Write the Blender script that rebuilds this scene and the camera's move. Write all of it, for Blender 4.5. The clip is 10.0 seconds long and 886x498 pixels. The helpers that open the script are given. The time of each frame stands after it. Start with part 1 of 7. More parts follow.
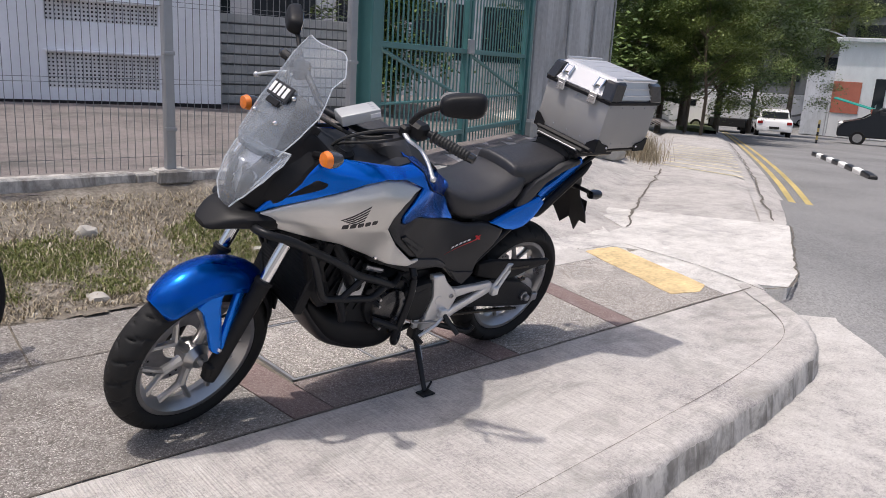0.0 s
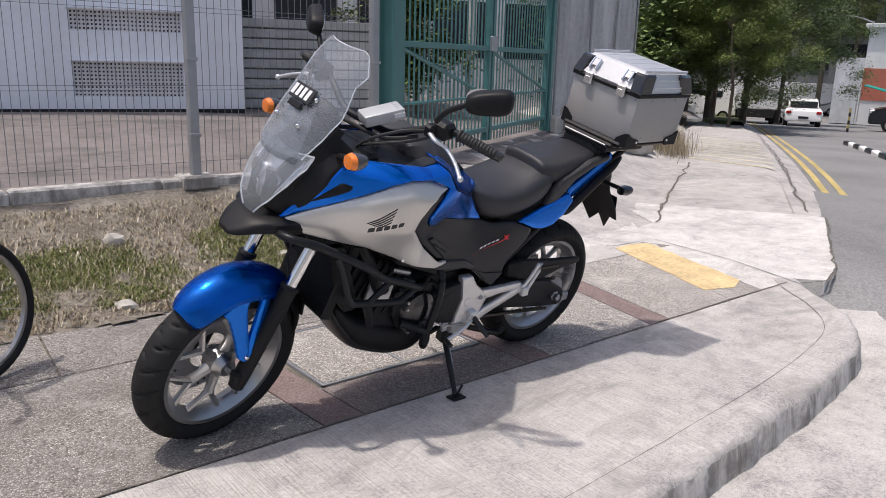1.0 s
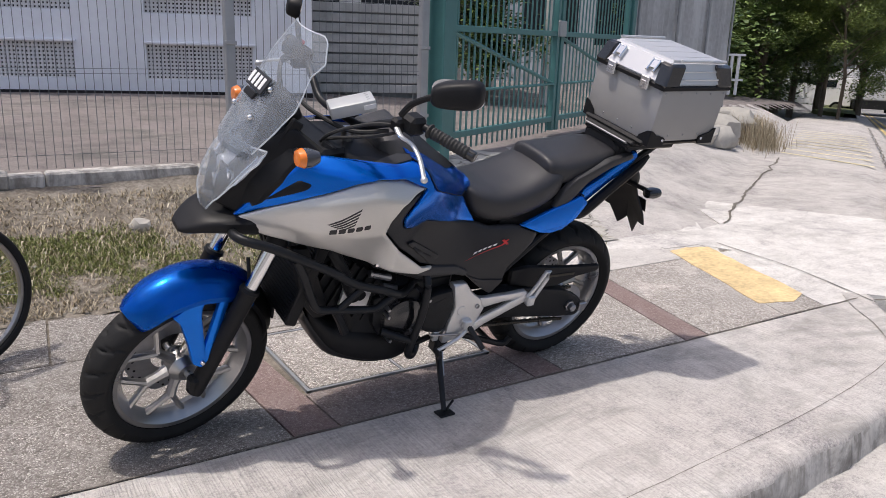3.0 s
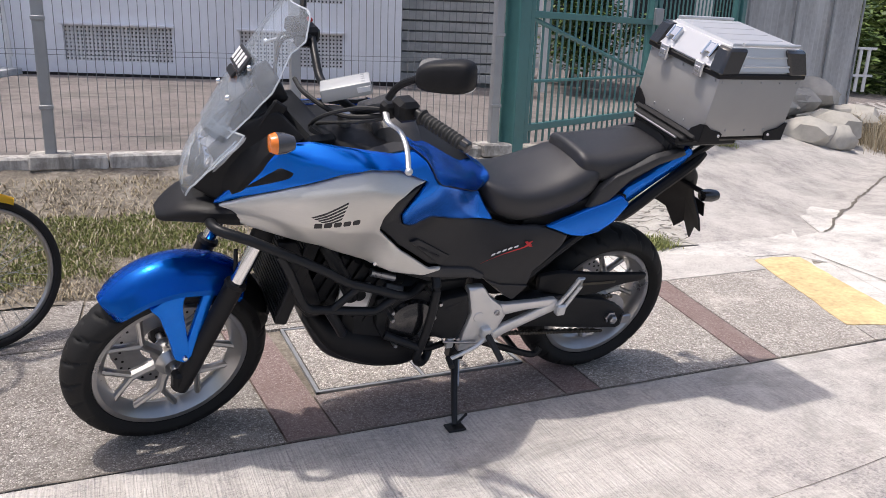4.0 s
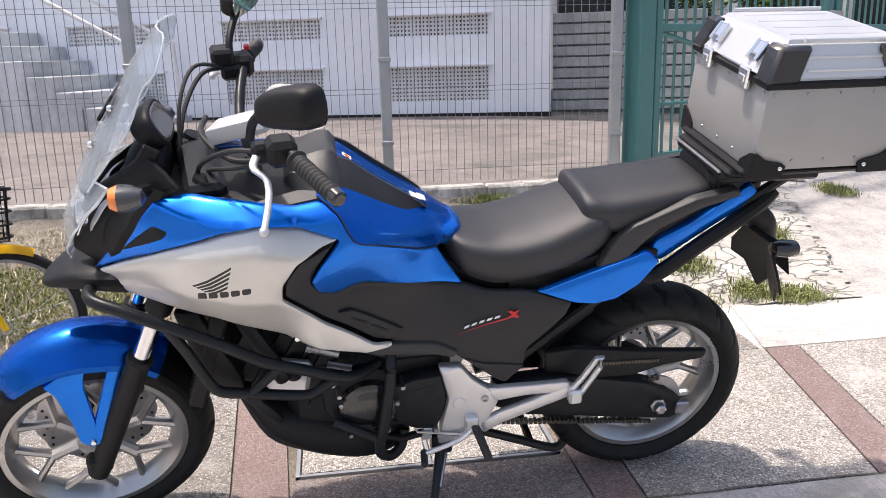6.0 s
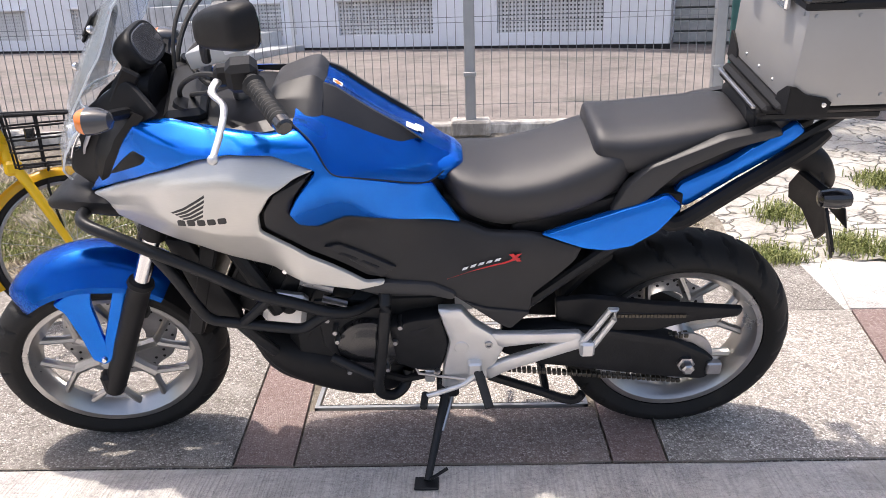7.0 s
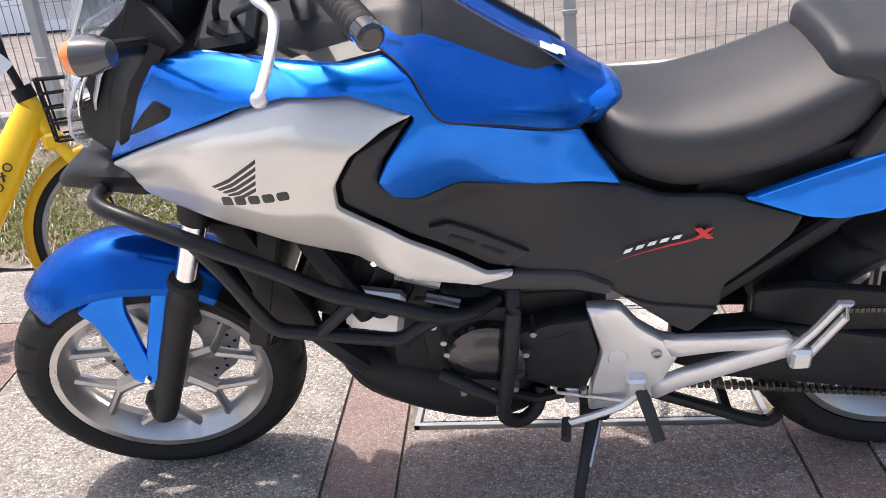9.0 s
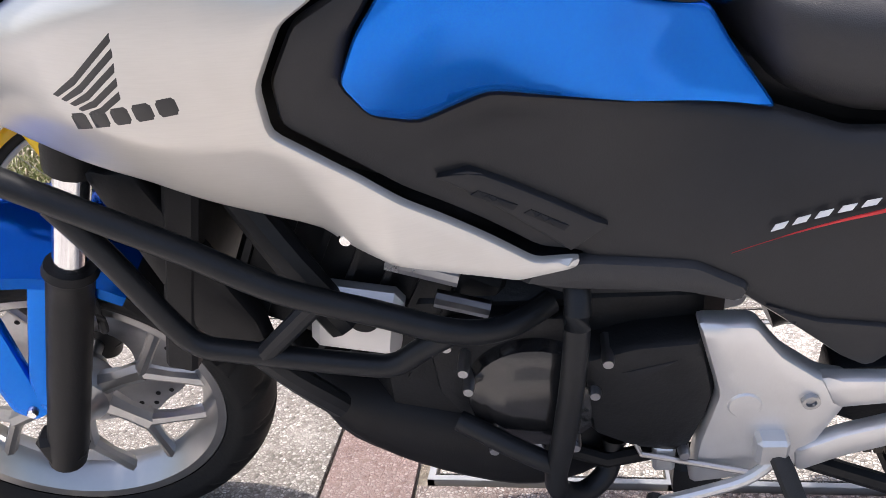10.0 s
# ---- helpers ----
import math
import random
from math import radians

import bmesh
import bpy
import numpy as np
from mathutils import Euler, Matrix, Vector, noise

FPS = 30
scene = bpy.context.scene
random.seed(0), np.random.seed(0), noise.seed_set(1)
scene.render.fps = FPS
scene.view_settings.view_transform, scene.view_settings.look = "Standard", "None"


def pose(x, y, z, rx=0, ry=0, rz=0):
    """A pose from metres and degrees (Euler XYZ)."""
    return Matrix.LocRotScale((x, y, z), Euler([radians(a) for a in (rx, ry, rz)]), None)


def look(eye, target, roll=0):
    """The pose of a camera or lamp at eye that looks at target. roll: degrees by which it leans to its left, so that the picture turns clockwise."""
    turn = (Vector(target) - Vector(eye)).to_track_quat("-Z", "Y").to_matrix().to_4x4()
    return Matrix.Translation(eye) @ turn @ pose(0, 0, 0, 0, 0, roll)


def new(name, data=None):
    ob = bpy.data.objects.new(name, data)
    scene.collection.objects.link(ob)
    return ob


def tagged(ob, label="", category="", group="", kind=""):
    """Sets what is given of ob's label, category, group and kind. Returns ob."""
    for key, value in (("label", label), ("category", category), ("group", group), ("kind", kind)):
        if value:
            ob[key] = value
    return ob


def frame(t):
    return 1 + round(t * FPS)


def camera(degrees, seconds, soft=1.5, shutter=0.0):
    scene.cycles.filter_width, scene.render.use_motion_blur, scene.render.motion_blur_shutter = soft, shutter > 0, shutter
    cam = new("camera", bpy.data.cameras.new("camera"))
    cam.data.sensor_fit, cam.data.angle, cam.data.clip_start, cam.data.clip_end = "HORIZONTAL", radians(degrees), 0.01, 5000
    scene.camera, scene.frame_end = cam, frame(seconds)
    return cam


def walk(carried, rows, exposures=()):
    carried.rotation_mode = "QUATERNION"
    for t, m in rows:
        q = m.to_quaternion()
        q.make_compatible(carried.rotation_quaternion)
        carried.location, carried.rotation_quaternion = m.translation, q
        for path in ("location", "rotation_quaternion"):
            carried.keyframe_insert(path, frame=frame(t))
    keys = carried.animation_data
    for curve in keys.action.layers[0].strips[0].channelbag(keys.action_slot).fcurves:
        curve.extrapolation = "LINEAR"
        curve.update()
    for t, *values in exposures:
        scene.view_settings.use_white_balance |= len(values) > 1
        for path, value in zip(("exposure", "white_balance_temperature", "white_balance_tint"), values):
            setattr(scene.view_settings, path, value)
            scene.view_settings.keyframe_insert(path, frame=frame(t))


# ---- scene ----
cam = camera(59.5, 10.0, soft=0.8)
PATH = [
    (0, (-1.904, -2.31, 1.33), (-0.62, -0.852, 0.853), 3.3),
    (0.5, (-1.864, -2.276, 1.319), (-0.619, -0.785, 0.844), 1.7),
    (1, (-1.87, -2.258, 1.323), (-0.638, -0.758, 0.841), 1.6),
    (1.5, (-1.843, -2.272, 1.322), (-0.613, -0.77, 0.838), 1.6),
    (2, (-1.765, -2.258, 1.324), (-0.574, -0.729, 0.833), 1.0),
    (2.2, (-1.726, -2.248, 1.333), (-0.543, -0.715, 0.833), 1.4),
    (3.3, (-1.265, -2.28, 1.337), (-0.316, -0.602, 0.805), 2.9),
    (3.5, (-1.179, -2.273, 1.325), (-0.28, -0.569, 0.789), 3.8),
    (4, (-1.011, -2.212, 1.304), (-0.232, -0.455, 0.752), 2.3),
    (4.5, (-0.789, -2.054, 1.301), (-0.086, -0.265, 0.747), 0.8),
    (5, (-0.596, -2.024, 1.282), (-0.064, -0.184, 0.705), -0.0),
    (5.5, (-0.363, -2.017, 1.287), (0.007, -0.144, 0.69), -0.0),
    (5.7, (-0.302, -1.985, 1.279), (0.043, -0.07, 0.819), -0.9),
    (6.8, (0.074, -1.819, 1.251), (0.062, 0.086, 0.642), -2.0),
    (7, (0.124, -1.832, 1.234), (0.058, 0.065, 0.604), -1.9),
    (7.5, (0.174, -1.831, 1.201), (0.037, 0.046, 0.524), -2.5),
    (8, (0.165, -1.763, 1.164), (-0.041, 0.098, 0.46), -2.9),
    (8.5, (0.079, -1.557, 1.129), (-0.175, 0.295, 0.417), -4.2),
    (9, (-0.019, -1.315, 1.091), (-0.286, 0.538, 0.387), -5.8),
    (9.5, (-0.056, -1.123, 1.037), (-0.373, 0.73, 0.355), -5.0),
    (10, (-0.07, -0.837, 0.865), (-0.438, 1.011, 0.194), -5.8),
]
walk(cam, [(t, look(eye, target, roll)) for t, eye, target, roll in PATH], [(0, 0.0, 6450, 14), (2, 0.0, 6450, 14), (3.5, 0.1, 6500, 14), (4.5, 0.35, 6550, 14), (5.5, 0.6, 6650, 14), (7, 0.84, 6700, 14), (8, 0.92, 6700, 14), (9.5, 1.0, 6550, 14), (10, 0.9, 6450, 14)])

# ---- daylight: high sun ahead of the motorcycle, hazy blue sky ----
SUN_DIR = Vector((-0.28, 0.07, 1.0)).normalized()
sky_world = bpy.data.worlds.new("sky")
scene.world = sky_world
sky_world.use_nodes = True
wn = sky_world.node_tree
wn.nodes.clear()
w_out = wn.nodes.new("ShaderNodeOutputWorld")
w_bg = wn.nodes.new("ShaderNodeBackground")
w_sky = wn.nodes.new("ShaderNodeTexSky")
w_sky.sky_type = "NISHITA"
w_sky.sun_disc = False
w_sky.sun_elevation = math.asin(SUN_DIR.z)
w_sky.sun_rotation = math.atan2(SUN_DIR.x, SUN_DIR.y)
w_sky.dust_density = 4.5
w_bg.inputs["Strength"].default_value = 0.15
wn.links.new(w_sky.outputs[0], w_bg.inputs[0])
wn.links.new(w_bg.outputs[0], w_out.inputs[0])
sun = new("sun", bpy.data.lights.new("sun", "SUN"))
sun.data.energy = 2.75
sun.data.angle = radians(1.6)
sun.data.color = (1.0, 0.95, 0.87)
sun.matrix_world = look(SUN_DIR * 30, (0, 0, 0))


# ---- materials ----
def ramp(nt, fac, stops):
    r = nt.nodes.new("ShaderNodeValToRGB")
    while len(r.color_ramp.elements) < len(stops):
        r.color_ramp.elements.new(0.5)
    for e, (p, c) in zip(r.color_ramp.elements, stops):
        e.position = p
        e.color = (*c, 1) if len(c) == 3 else c
    nt.links.new(fac, r.inputs[0])
    return r.outputs[0]


def base(name):
    m = bpy.data.materials.new(name)
    m.use_nodes = True
    nt = m.node_tree
    return m, nt, nt.nodes["Principled BSDF"]


def coords(nt, scale=(1, 1, 1), world=False, rot=0.0):
    mp = nt.nodes.new("ShaderNodeMapping")
    mp.inputs["Scale"].default_value = scale
    mp.inputs["Rotation"].default_value = (0, 0, rot)
    if world:
        src = nt.nodes.new("ShaderNodeNewGeometry").outputs["Position"]
    else:
        src = nt.nodes.new("ShaderNodeTexCoord").outputs["Object"]
    nt.links.new(src, mp.inputs[0])
    return mp.outputs[0]


def noise_tex(nt, vec, scale, detail=4.0, rough=0.6, dist=0.0):
    n = nt.nodes.new("ShaderNodeTexNoise")
    n.inputs["Scale"].default_value = scale
    n.inputs["Detail"].default_value = detail
    n.inputs["Roughness"].default_value = rough
    n.inputs["Distortion"].default_value = dist
    nt.links.new(vec, n.inputs["Vector"])
    return n.outputs["Fac"]


def voro(nt, vec, scale, feature="F1", out="Distance"):
    n = nt.nodes.new("ShaderNodeTexVoronoi")
    n.feature = feature
    n.inputs["Scale"].default_value = scale
    nt.links.new(vec, n.inputs["Vector"])
    return n.outputs[out]


def mix(nt, fac, a, b, mode="MIX"):
    n = nt.nodes.new("ShaderNodeMix")
    n.data_type = "RGBA"
    n.blend_type = mode
    for sock, v in ((n.inputs[0], fac), (n.inputs[6], a), (n.inputs[7], b)):
        if hasattr(v, "is_output"):
            nt.links.new(v, sock)
        elif isinstance(v, (int, float)):
            sock.default_value = v
        else:
            sock.default_value = (*v, 1)
    return n.outputs[2]


def math_n(nt, op, a, b=0.0):
    n = nt.nodes.new("ShaderNodeMath")
    n.operation = op
    for sock, v in ((n.inputs[0], a), (n.inputs[1], b)):
        if hasattr(v, "is_output"):
            nt.links.new(v, sock)
        else:
            sock.default_value = v
    return n.outputs[0]


def bump(nt, p, height, strength=0.3, dist=0.01):
    b = nt.nodes.new("ShaderNodeBump")
    b.inputs["Strength"].default_value = strength
    b.inputs["Distance"].default_value = dist
    nt.links.new(height, b.inputs["Height"])
    nt.links.new(b.outputs[0], p.inputs["Normal"])


def simple(name, col, rough=0.5, metal=0.0, vary=0.12, scale=30.0, bumpy=0.0, coat=0.0, bscale=None, spec=0.5):
    """Paint, plastic, metal or rubber with faint grime and grain."""
    m, nt, p = base(name)
    v = coords(nt)
    n = noise_tex(nt, v, scale, 5)
    n2 = noise_tex(nt, v, scale * 0.15, 3)
    f = math_n(nt, "ADD", math_n(nt, "MULTIPLY", n, 0.5), math_n(nt, "MULTIPLY", n2, 0.5))
    lo = tuple(c * (1 - vary) for c in col)
    hi = tuple(min(1, c * (1 + vary)) for c in col)
    nt.links.new(ramp(nt, f, [(0.3, lo), (0.7, hi)]), p.inputs["Base Color"])
    rr = nt.nodes.new("ShaderNodeMapRange")
    rr.inputs[1].default_value, rr.inputs[2].default_value = 0.3, 0.7
    rr.inputs[3].default_value, rr.inputs[4].default_value = rough * 0.85, min(1, rough * 1.2)
    nt.links.new(f, rr.inputs[0])
    nt.links.new(rr.outputs[0], p.inputs["Roughness"])
    p.inputs["Metallic"].default_value = metal
    p.inputs["Coat Weight"].default_value = coat
    p.inputs["Specular IOR Level"].default_value = spec
    p.inputs["Coat Roughness"].default_value = 0.04
    if bumpy:
        bump(nt, p, noise_tex(nt, v, bscale or scale * 8, 2), bumpy, 0.002)
    return m


def blue_paint():
    m, nt, p = base("candy_blue_paint")
    v = coords(nt)
    fl = voro(nt, v, 1500, out="Color")
    n = noise_tex(nt, v, 6, 3)
    c = mix(nt, 0.2, ramp(nt, n, [(0.3, (0.0, 0.143, 0.66)), (0.7, (0.0, 0.170, 0.75))]), fl, "SOFT_LIGHT")
    nt.links.new(c, p.inputs["Base Color"])
    p.inputs["Metallic"].default_value = 0.72
    p.inputs["Roughness"].default_value = 0.19
    p.inputs["Specular IOR Level"].default_value = 0.2
    p.inputs["Coat Weight"].default_value = 0.3
    p.inputs["Coat Roughness"].default_value = 0.02
    return m


def silver_paint():
    m, nt, p = base("satin_silver_paint")
    v = coords(nt)
    n = noise_tex(nt, coords(nt, (40, 40, 700)), 1.0, 3)
    n2 = noise_tex(nt, v, 5, 3)
    f = math_n(nt, "ADD", math_n(nt, "MULTIPLY", n, 0.3), math_n(nt, "MULTIPLY", n2, 0.7))
    nt.links.new(ramp(nt, f, [(0.3, (0.58, 0.56, 0.515)), (0.7, (0.68, 0.655, 0.61))]), p.inputs["Base Color"])
    p.inputs["Metallic"].default_value = 0.45
    p.inputs["Roughness"].default_value = 0.33
    p.inputs["Coat Weight"].default_value = 0.4
    p.inputs["Coat Roughness"].default_value = 0.08
    return m


def glass_mat(name, tint=(0.95, 0.97, 0.97), rough=0.02, alpha=0.25):
    """Thin clear plastic: mostly see-through, with a gloss that grows at a slant."""
    m, nt, p = base(name)
    out = nt.nodes["Material Output"]
    tr = nt.nodes.new("ShaderNodeBsdfTransparent")
    tr.inputs[0].default_value = (*tint, 1)
    gl = nt.nodes.new("ShaderNodeBsdfGlossy")
    gl.inputs["Roughness"].default_value = rough
    # bluish white diffuse share: haze and sheen put in as colour
    df = nt.nodes.new("ShaderNodeBsdfDiffuse")
    df.inputs[0].default_value = (0.72, 0.76, 0.8, 1)
    lw = nt.nodes.new("ShaderNodeLayerWeight")
    lw.inputs[0].default_value = 0.5
    slant = math_n(nt, "ADD", math_n(nt, "MULTIPLY", math_n(nt, "POWER", lw.outputs["Facing"], 4.0), 0.45), 0.03)
    m1 = nt.nodes.new("ShaderNodeMixShader")
    m1.inputs[0].default_value = alpha
    nt.links.new(tr.outputs[0], m1.inputs[1])
    nt.links.new(df.outputs[0], m1.inputs[2])
    m2 = nt.nodes.new("ShaderNodeMixShader")
    nt.links.new(slant, m2.inputs[0])
    nt.links.new(m1.outputs[0], m2.inputs[1])
    nt.links.new(gl.outputs[0], m2.inputs[2])
    nt.links.new(m2.outputs[0], out.inputs[0])
    return m


def aggregate(name, tone, red=0.0):
    """Washed pebble concrete: small stones of many greys standing out of a dark binder."""
    m, nt, p = base(name)
    v = coords(nt, world=True)
    cell = voro(nt, v, 138, out="Color")
    dist = voro(nt, v, 138, "DISTANCE_TO_EDGE")
    sep = nt.nodes.new("ShaderNodeSeparateColor")
    nt.links.new(cell, sep.inputs[0])
    t = tone
    stones = ramp(nt, sep.outputs[0], [(0.0, (0.12 * t, 0.107 * t, 0.096 * t)), (0.3, (0.38 * t, 0.35 * t, 0.322 * t)), (0.7, (0.56 * t, 0.53 * t, 0.49 * t)), (1.0, (min(0.9, 0.82 * t), min(0.87, 0.78 * t), min(0.83, 0.73 * t)))])
    c = mix(nt, ramp(nt, dist, [(0.02, (1, 1, 1)), (0.2, (0, 0, 0))]), stones, (0.2 * t, 0.18 * t, 0.158 * t))
    grit = noise_tex(nt, v, 420, 2, 0.6)
    c = mix(nt, 0.35, c, ramp(nt, grit, [(0.35, (0.3, 0.3, 0.3)), (0.65, (0.75, 0.75, 0.75))]), "OVERLAY")
    big = noise_tex(nt, v, 2.2, 6, 0.7, 0.5)
    c = mix(nt, ramp(nt, big, [(0.46, (0, 0, 0)), (0.74, (0.55, 0.55, 0.55))]), c, (0.2 * t, 0.185 * t, 0.165 * t))
    pale = noise_tex(nt, v, 3.7, 6, 0.7, 0.8)
    c = mix(nt, ramp(nt, pale, [(0.54, (0, 0, 0)), (0.72, (0.5, 0.5, 0.5))]), c, (0.62 * t, 0.59 * t, 0.55 * t))
    if red:
        c = mix(nt, red, c, (0.27, 0.155, 0.145))
    nt.links.new(c, p.inputs["Base Color"])
    p.inputs["Roughness"].default_value = 0.85
    bump(nt, p, dist, 0.95, 0.0075)
    return m


def concrete(name, tone=0.5, broom=0.0, warm=1.0, stain=0.6, rot=0.0):
    """Weathered concrete, with stains, dark flecks, pits and, where broomed, fine ridges."""
    m, nt, p = base(name)
    v = coords(nt, world=True)
    big = noise_tex(nt, v, 1.1, 6, 0.65, 0.6)
    mid = noise_tex(nt, v, 7, 6, 0.7)
    fine = noise_tex(nt, v, 75, 5, 0.75)
    speck = voro(nt, v, 55)
    t = tone
    grit = noise_tex(nt, v, 260, 3, 0.75)
    f = math_n(nt, "ADD", math_n(nt, "MULTIPLY", big, 0.3), math_n(nt, "ADD", math_n(nt, "MULTIPLY", mid, 0.3), math_n(nt, "ADD", math_n(nt, "MULTIPLY", fine, 0.36), math_n(nt, "MULTIPLY", grit, 0.26))))
    c = ramp(nt, f, [(0.47, (0.36 * t, 0.335 * t * warm, 0.36 * t * warm)), (0.60, (t, 0.965 * t * warm, 0.91 * t * warm)), (0.72, (1.3 * t, 1.27 * t * warm, 1.2 * t * warm))])
    fleck = noise_tex(nt, coords(nt, (26, 60, 1), True, rot + 0.35), 1.0, 5, 0.75)
    c = mix(nt, math_n(nt, "MULTIPLY", ramp(nt, fleck, [(0.55, (0, 0, 0)), (0.68, (1, 1, 1))]), 0.45), c, (0.42 * t, 0.4 * t, 0.37 * t))
    c = mix(nt, math_n(nt, "MULTIPLY", ramp(nt, speck, [(0.05, (1, 1, 1)), (0.16, (0, 0, 0))]), 0.6), c, (0.3 * t, 0.29 * t, 0.27 * t))
    st = noise_tex(nt, coords(nt, (0.7, 1.6, 1), True, rot), 1.7, 6, 0.72, 1.0)
    c = mix(nt, math_n(nt, "MULTIPLY", ramp(nt, st, [(0.5, (0, 0, 0)), (0.66, (1, 1, 1))]), stain), c, (0.5 * t, 0.48 * t, 0.44 * t))
    h = math_n(nt, "ADD", math_n(nt, "MULTIPLY", mid, 0.5), math_n(nt, "MULTIPLY", fine, 0.8))
    if broom:
        br = noise_tex(nt, coords(nt, (150, 5, 1), True, rot), 1.0, 3, 0.55)
        h = math_n(nt, "ADD", h, math_n(nt, "MULTIPLY", br, 2.4 * broom))
        c = mix(nt, math_n(nt, "MULTIPLY", ramp(nt, br, [(0.36, (1, 1, 1)), (0.55, (0, 0, 0))]), 0.6 * broom), c, (0.5 * t, 0.48 * t, 0.44 * t))
    nt.links.new(c, p.inputs["Base Color"])
    p.inputs["Roughness"].default_value = 0.9
    bump(nt, p, h, 0.9, 0.007)
    return m


def asphalt():
    m, nt, p = base("worn_asphalt")
    v = coords(nt, world=True)
    cell = voro(nt, v, 90, out="Color")
    big = noise_tex(nt, v, 0.5, 5, 0.6)
    sep = nt.nodes.new("ShaderNodeSeparateColor")
    nt.links.new(cell, sep.inputs[0])
    f = math_n(nt, "ADD", math_n(nt, "MULTIPLY", sep.outputs[0], 0.35), math_n(nt, "MULTIPLY", big, 0.7))
    nt.links.new(ramp(nt, f, [(0.25, (0.13, 0.13, 0.13)), (0.8, (0.29, 0.287, 0.28))]), p.inputs["Base Color"])
    p.inputs["Roughness"].default_value = 0.88
    bump(nt, p, cell, 0.4, 0.004)
    return m


def soil():
    m, nt, p = base("dry_soil_and_litter")
    v = coords(nt, world=True)
    a = noise_tex(nt, v, 3, 6, 0.7)
    b = noise_tex(nt, v, 40, 5, 0.7)
    f = math_n(nt, "ADD", math_n(nt, "MULTIPLY", a, 0.5), math_n(nt, "MULTIPLY", b, 0.5))
    nt.links.new(ramp(nt, f, [(0.35, (0.09, 0.075, 0.058)), (0.5, (0.20, 0.175, 0.14)), (0.66, (0.38, 0.35, 0.30))]), p.inputs["Base Color"])
    p.inputs["Roughness"].default_value = 0.95
    bump(nt, p, f, 0.9, 0.03)
    return m


def rough_concrete():
    """Old broken concrete apron with cracks and dark seams."""
    m, nt, p = base("cracked_old_concrete")
    v = coords(nt, (1.0, 1.9, 1.0), True, 0.2)
    d = noise_tex(nt, v, 4, 5)
    vm = nt.nodes.new("ShaderNodeVectorMath")
    vm.operation = "ADD"
    nz = nt.nodes.new("ShaderNodeTexNoise")
    nz.inputs["Scale"].default_value = 5
    nt.links.new(v, nz.inputs["Vector"])
    sc = nt.nodes.new("ShaderNodeVectorMath")
    sc.operation = "SCALE"
    sc.inputs["Scale"].default_value = 0.42
    nt.links.new(nz.outputs["Color"], sc.inputs[0])
    nt.links.new(v, vm.inputs[0])
    nt.links.new(sc.outputs[0], vm.inputs[1])
    cr = voro(nt, vm.outputs[0], 4.4, "DISTANCE_TO_EDGE")
    fine = noise_tex(nt, v, 60, 5, 0.7)
    f = math_n(nt, "ADD", math_n(nt, "MULTIPLY", d, 0.6), math_n(nt, "MULTIPLY", fine, 0.4))
    c = ramp(nt, f, [(0.35, (0.25, 0.23, 0.2)), (0.55, (0.47, 0.45, 0.41)), (0.7, (0.6, 0.58, 0.54))])
    c = mix(nt, ramp(nt, cr, [(0.0, (1, 1, 1)), (0.035, (0, 0, 0))]), c, (0.1, 0.09, 0.075))
    nt.links.new(c, p.inputs["Base Color"])
    p.inputs["Roughness"].default_value = 0.92
    bump(nt, p, ramp(nt, cr, [(0.0, (0, 0, 0)), (0.06, (1, 1, 1))]), 0.7, 0.02)
    return m


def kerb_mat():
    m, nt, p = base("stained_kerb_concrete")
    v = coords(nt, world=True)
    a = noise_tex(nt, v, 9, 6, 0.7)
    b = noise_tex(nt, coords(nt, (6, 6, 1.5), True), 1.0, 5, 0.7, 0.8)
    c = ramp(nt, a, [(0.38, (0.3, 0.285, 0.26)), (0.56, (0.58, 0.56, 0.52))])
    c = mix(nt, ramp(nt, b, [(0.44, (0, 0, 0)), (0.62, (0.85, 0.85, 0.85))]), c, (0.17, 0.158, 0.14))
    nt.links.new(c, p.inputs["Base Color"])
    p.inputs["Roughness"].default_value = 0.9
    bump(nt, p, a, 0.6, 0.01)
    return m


def leaf_mat(name, dark, light):
    m, nt, p = base(name)
    g = nt.nodes.new("ShaderNodeNewGeometry")
    nt.links.new(ramp(nt, g.outputs["Random Per Island"], [(0.0, dark), (0.6, tuple((a + b) / 2 for a, b in zip(dark, light))), (1.0, light)]), p.inputs["Base Color"])
    p.inputs["Roughness"].default_value = 0.45
    p.inputs["Transmission Weight"].default_value = 0.0
    p.inputs["Subsurface Weight"].default_value = 0.0
    return m


def wall_paint(name, col, stain):
    m, nt, p = base(name)
    v = coords(nt, world=True)
    a = noise_tex(nt, coords(nt, (1.5, 1.5, 0.5), True), 1.0, 5, 0.65)
    b = noise_tex(nt, v, 14, 4)
    f = math_n(nt, "ADD", math_n(nt, "MULTIPLY", a, 0.7), math_n(nt, "MULTIPLY", b, 0.3))
    nt.links.new(ramp(nt, f, [(0.35, tuple(c * (1 - stain) for c in col)), (0.6, col)]), p.inputs["Base Color"])
    p.inputs["Roughness"].default_value = 0.7
    bump(nt, p, b, 0.1, 0.004)
    return m


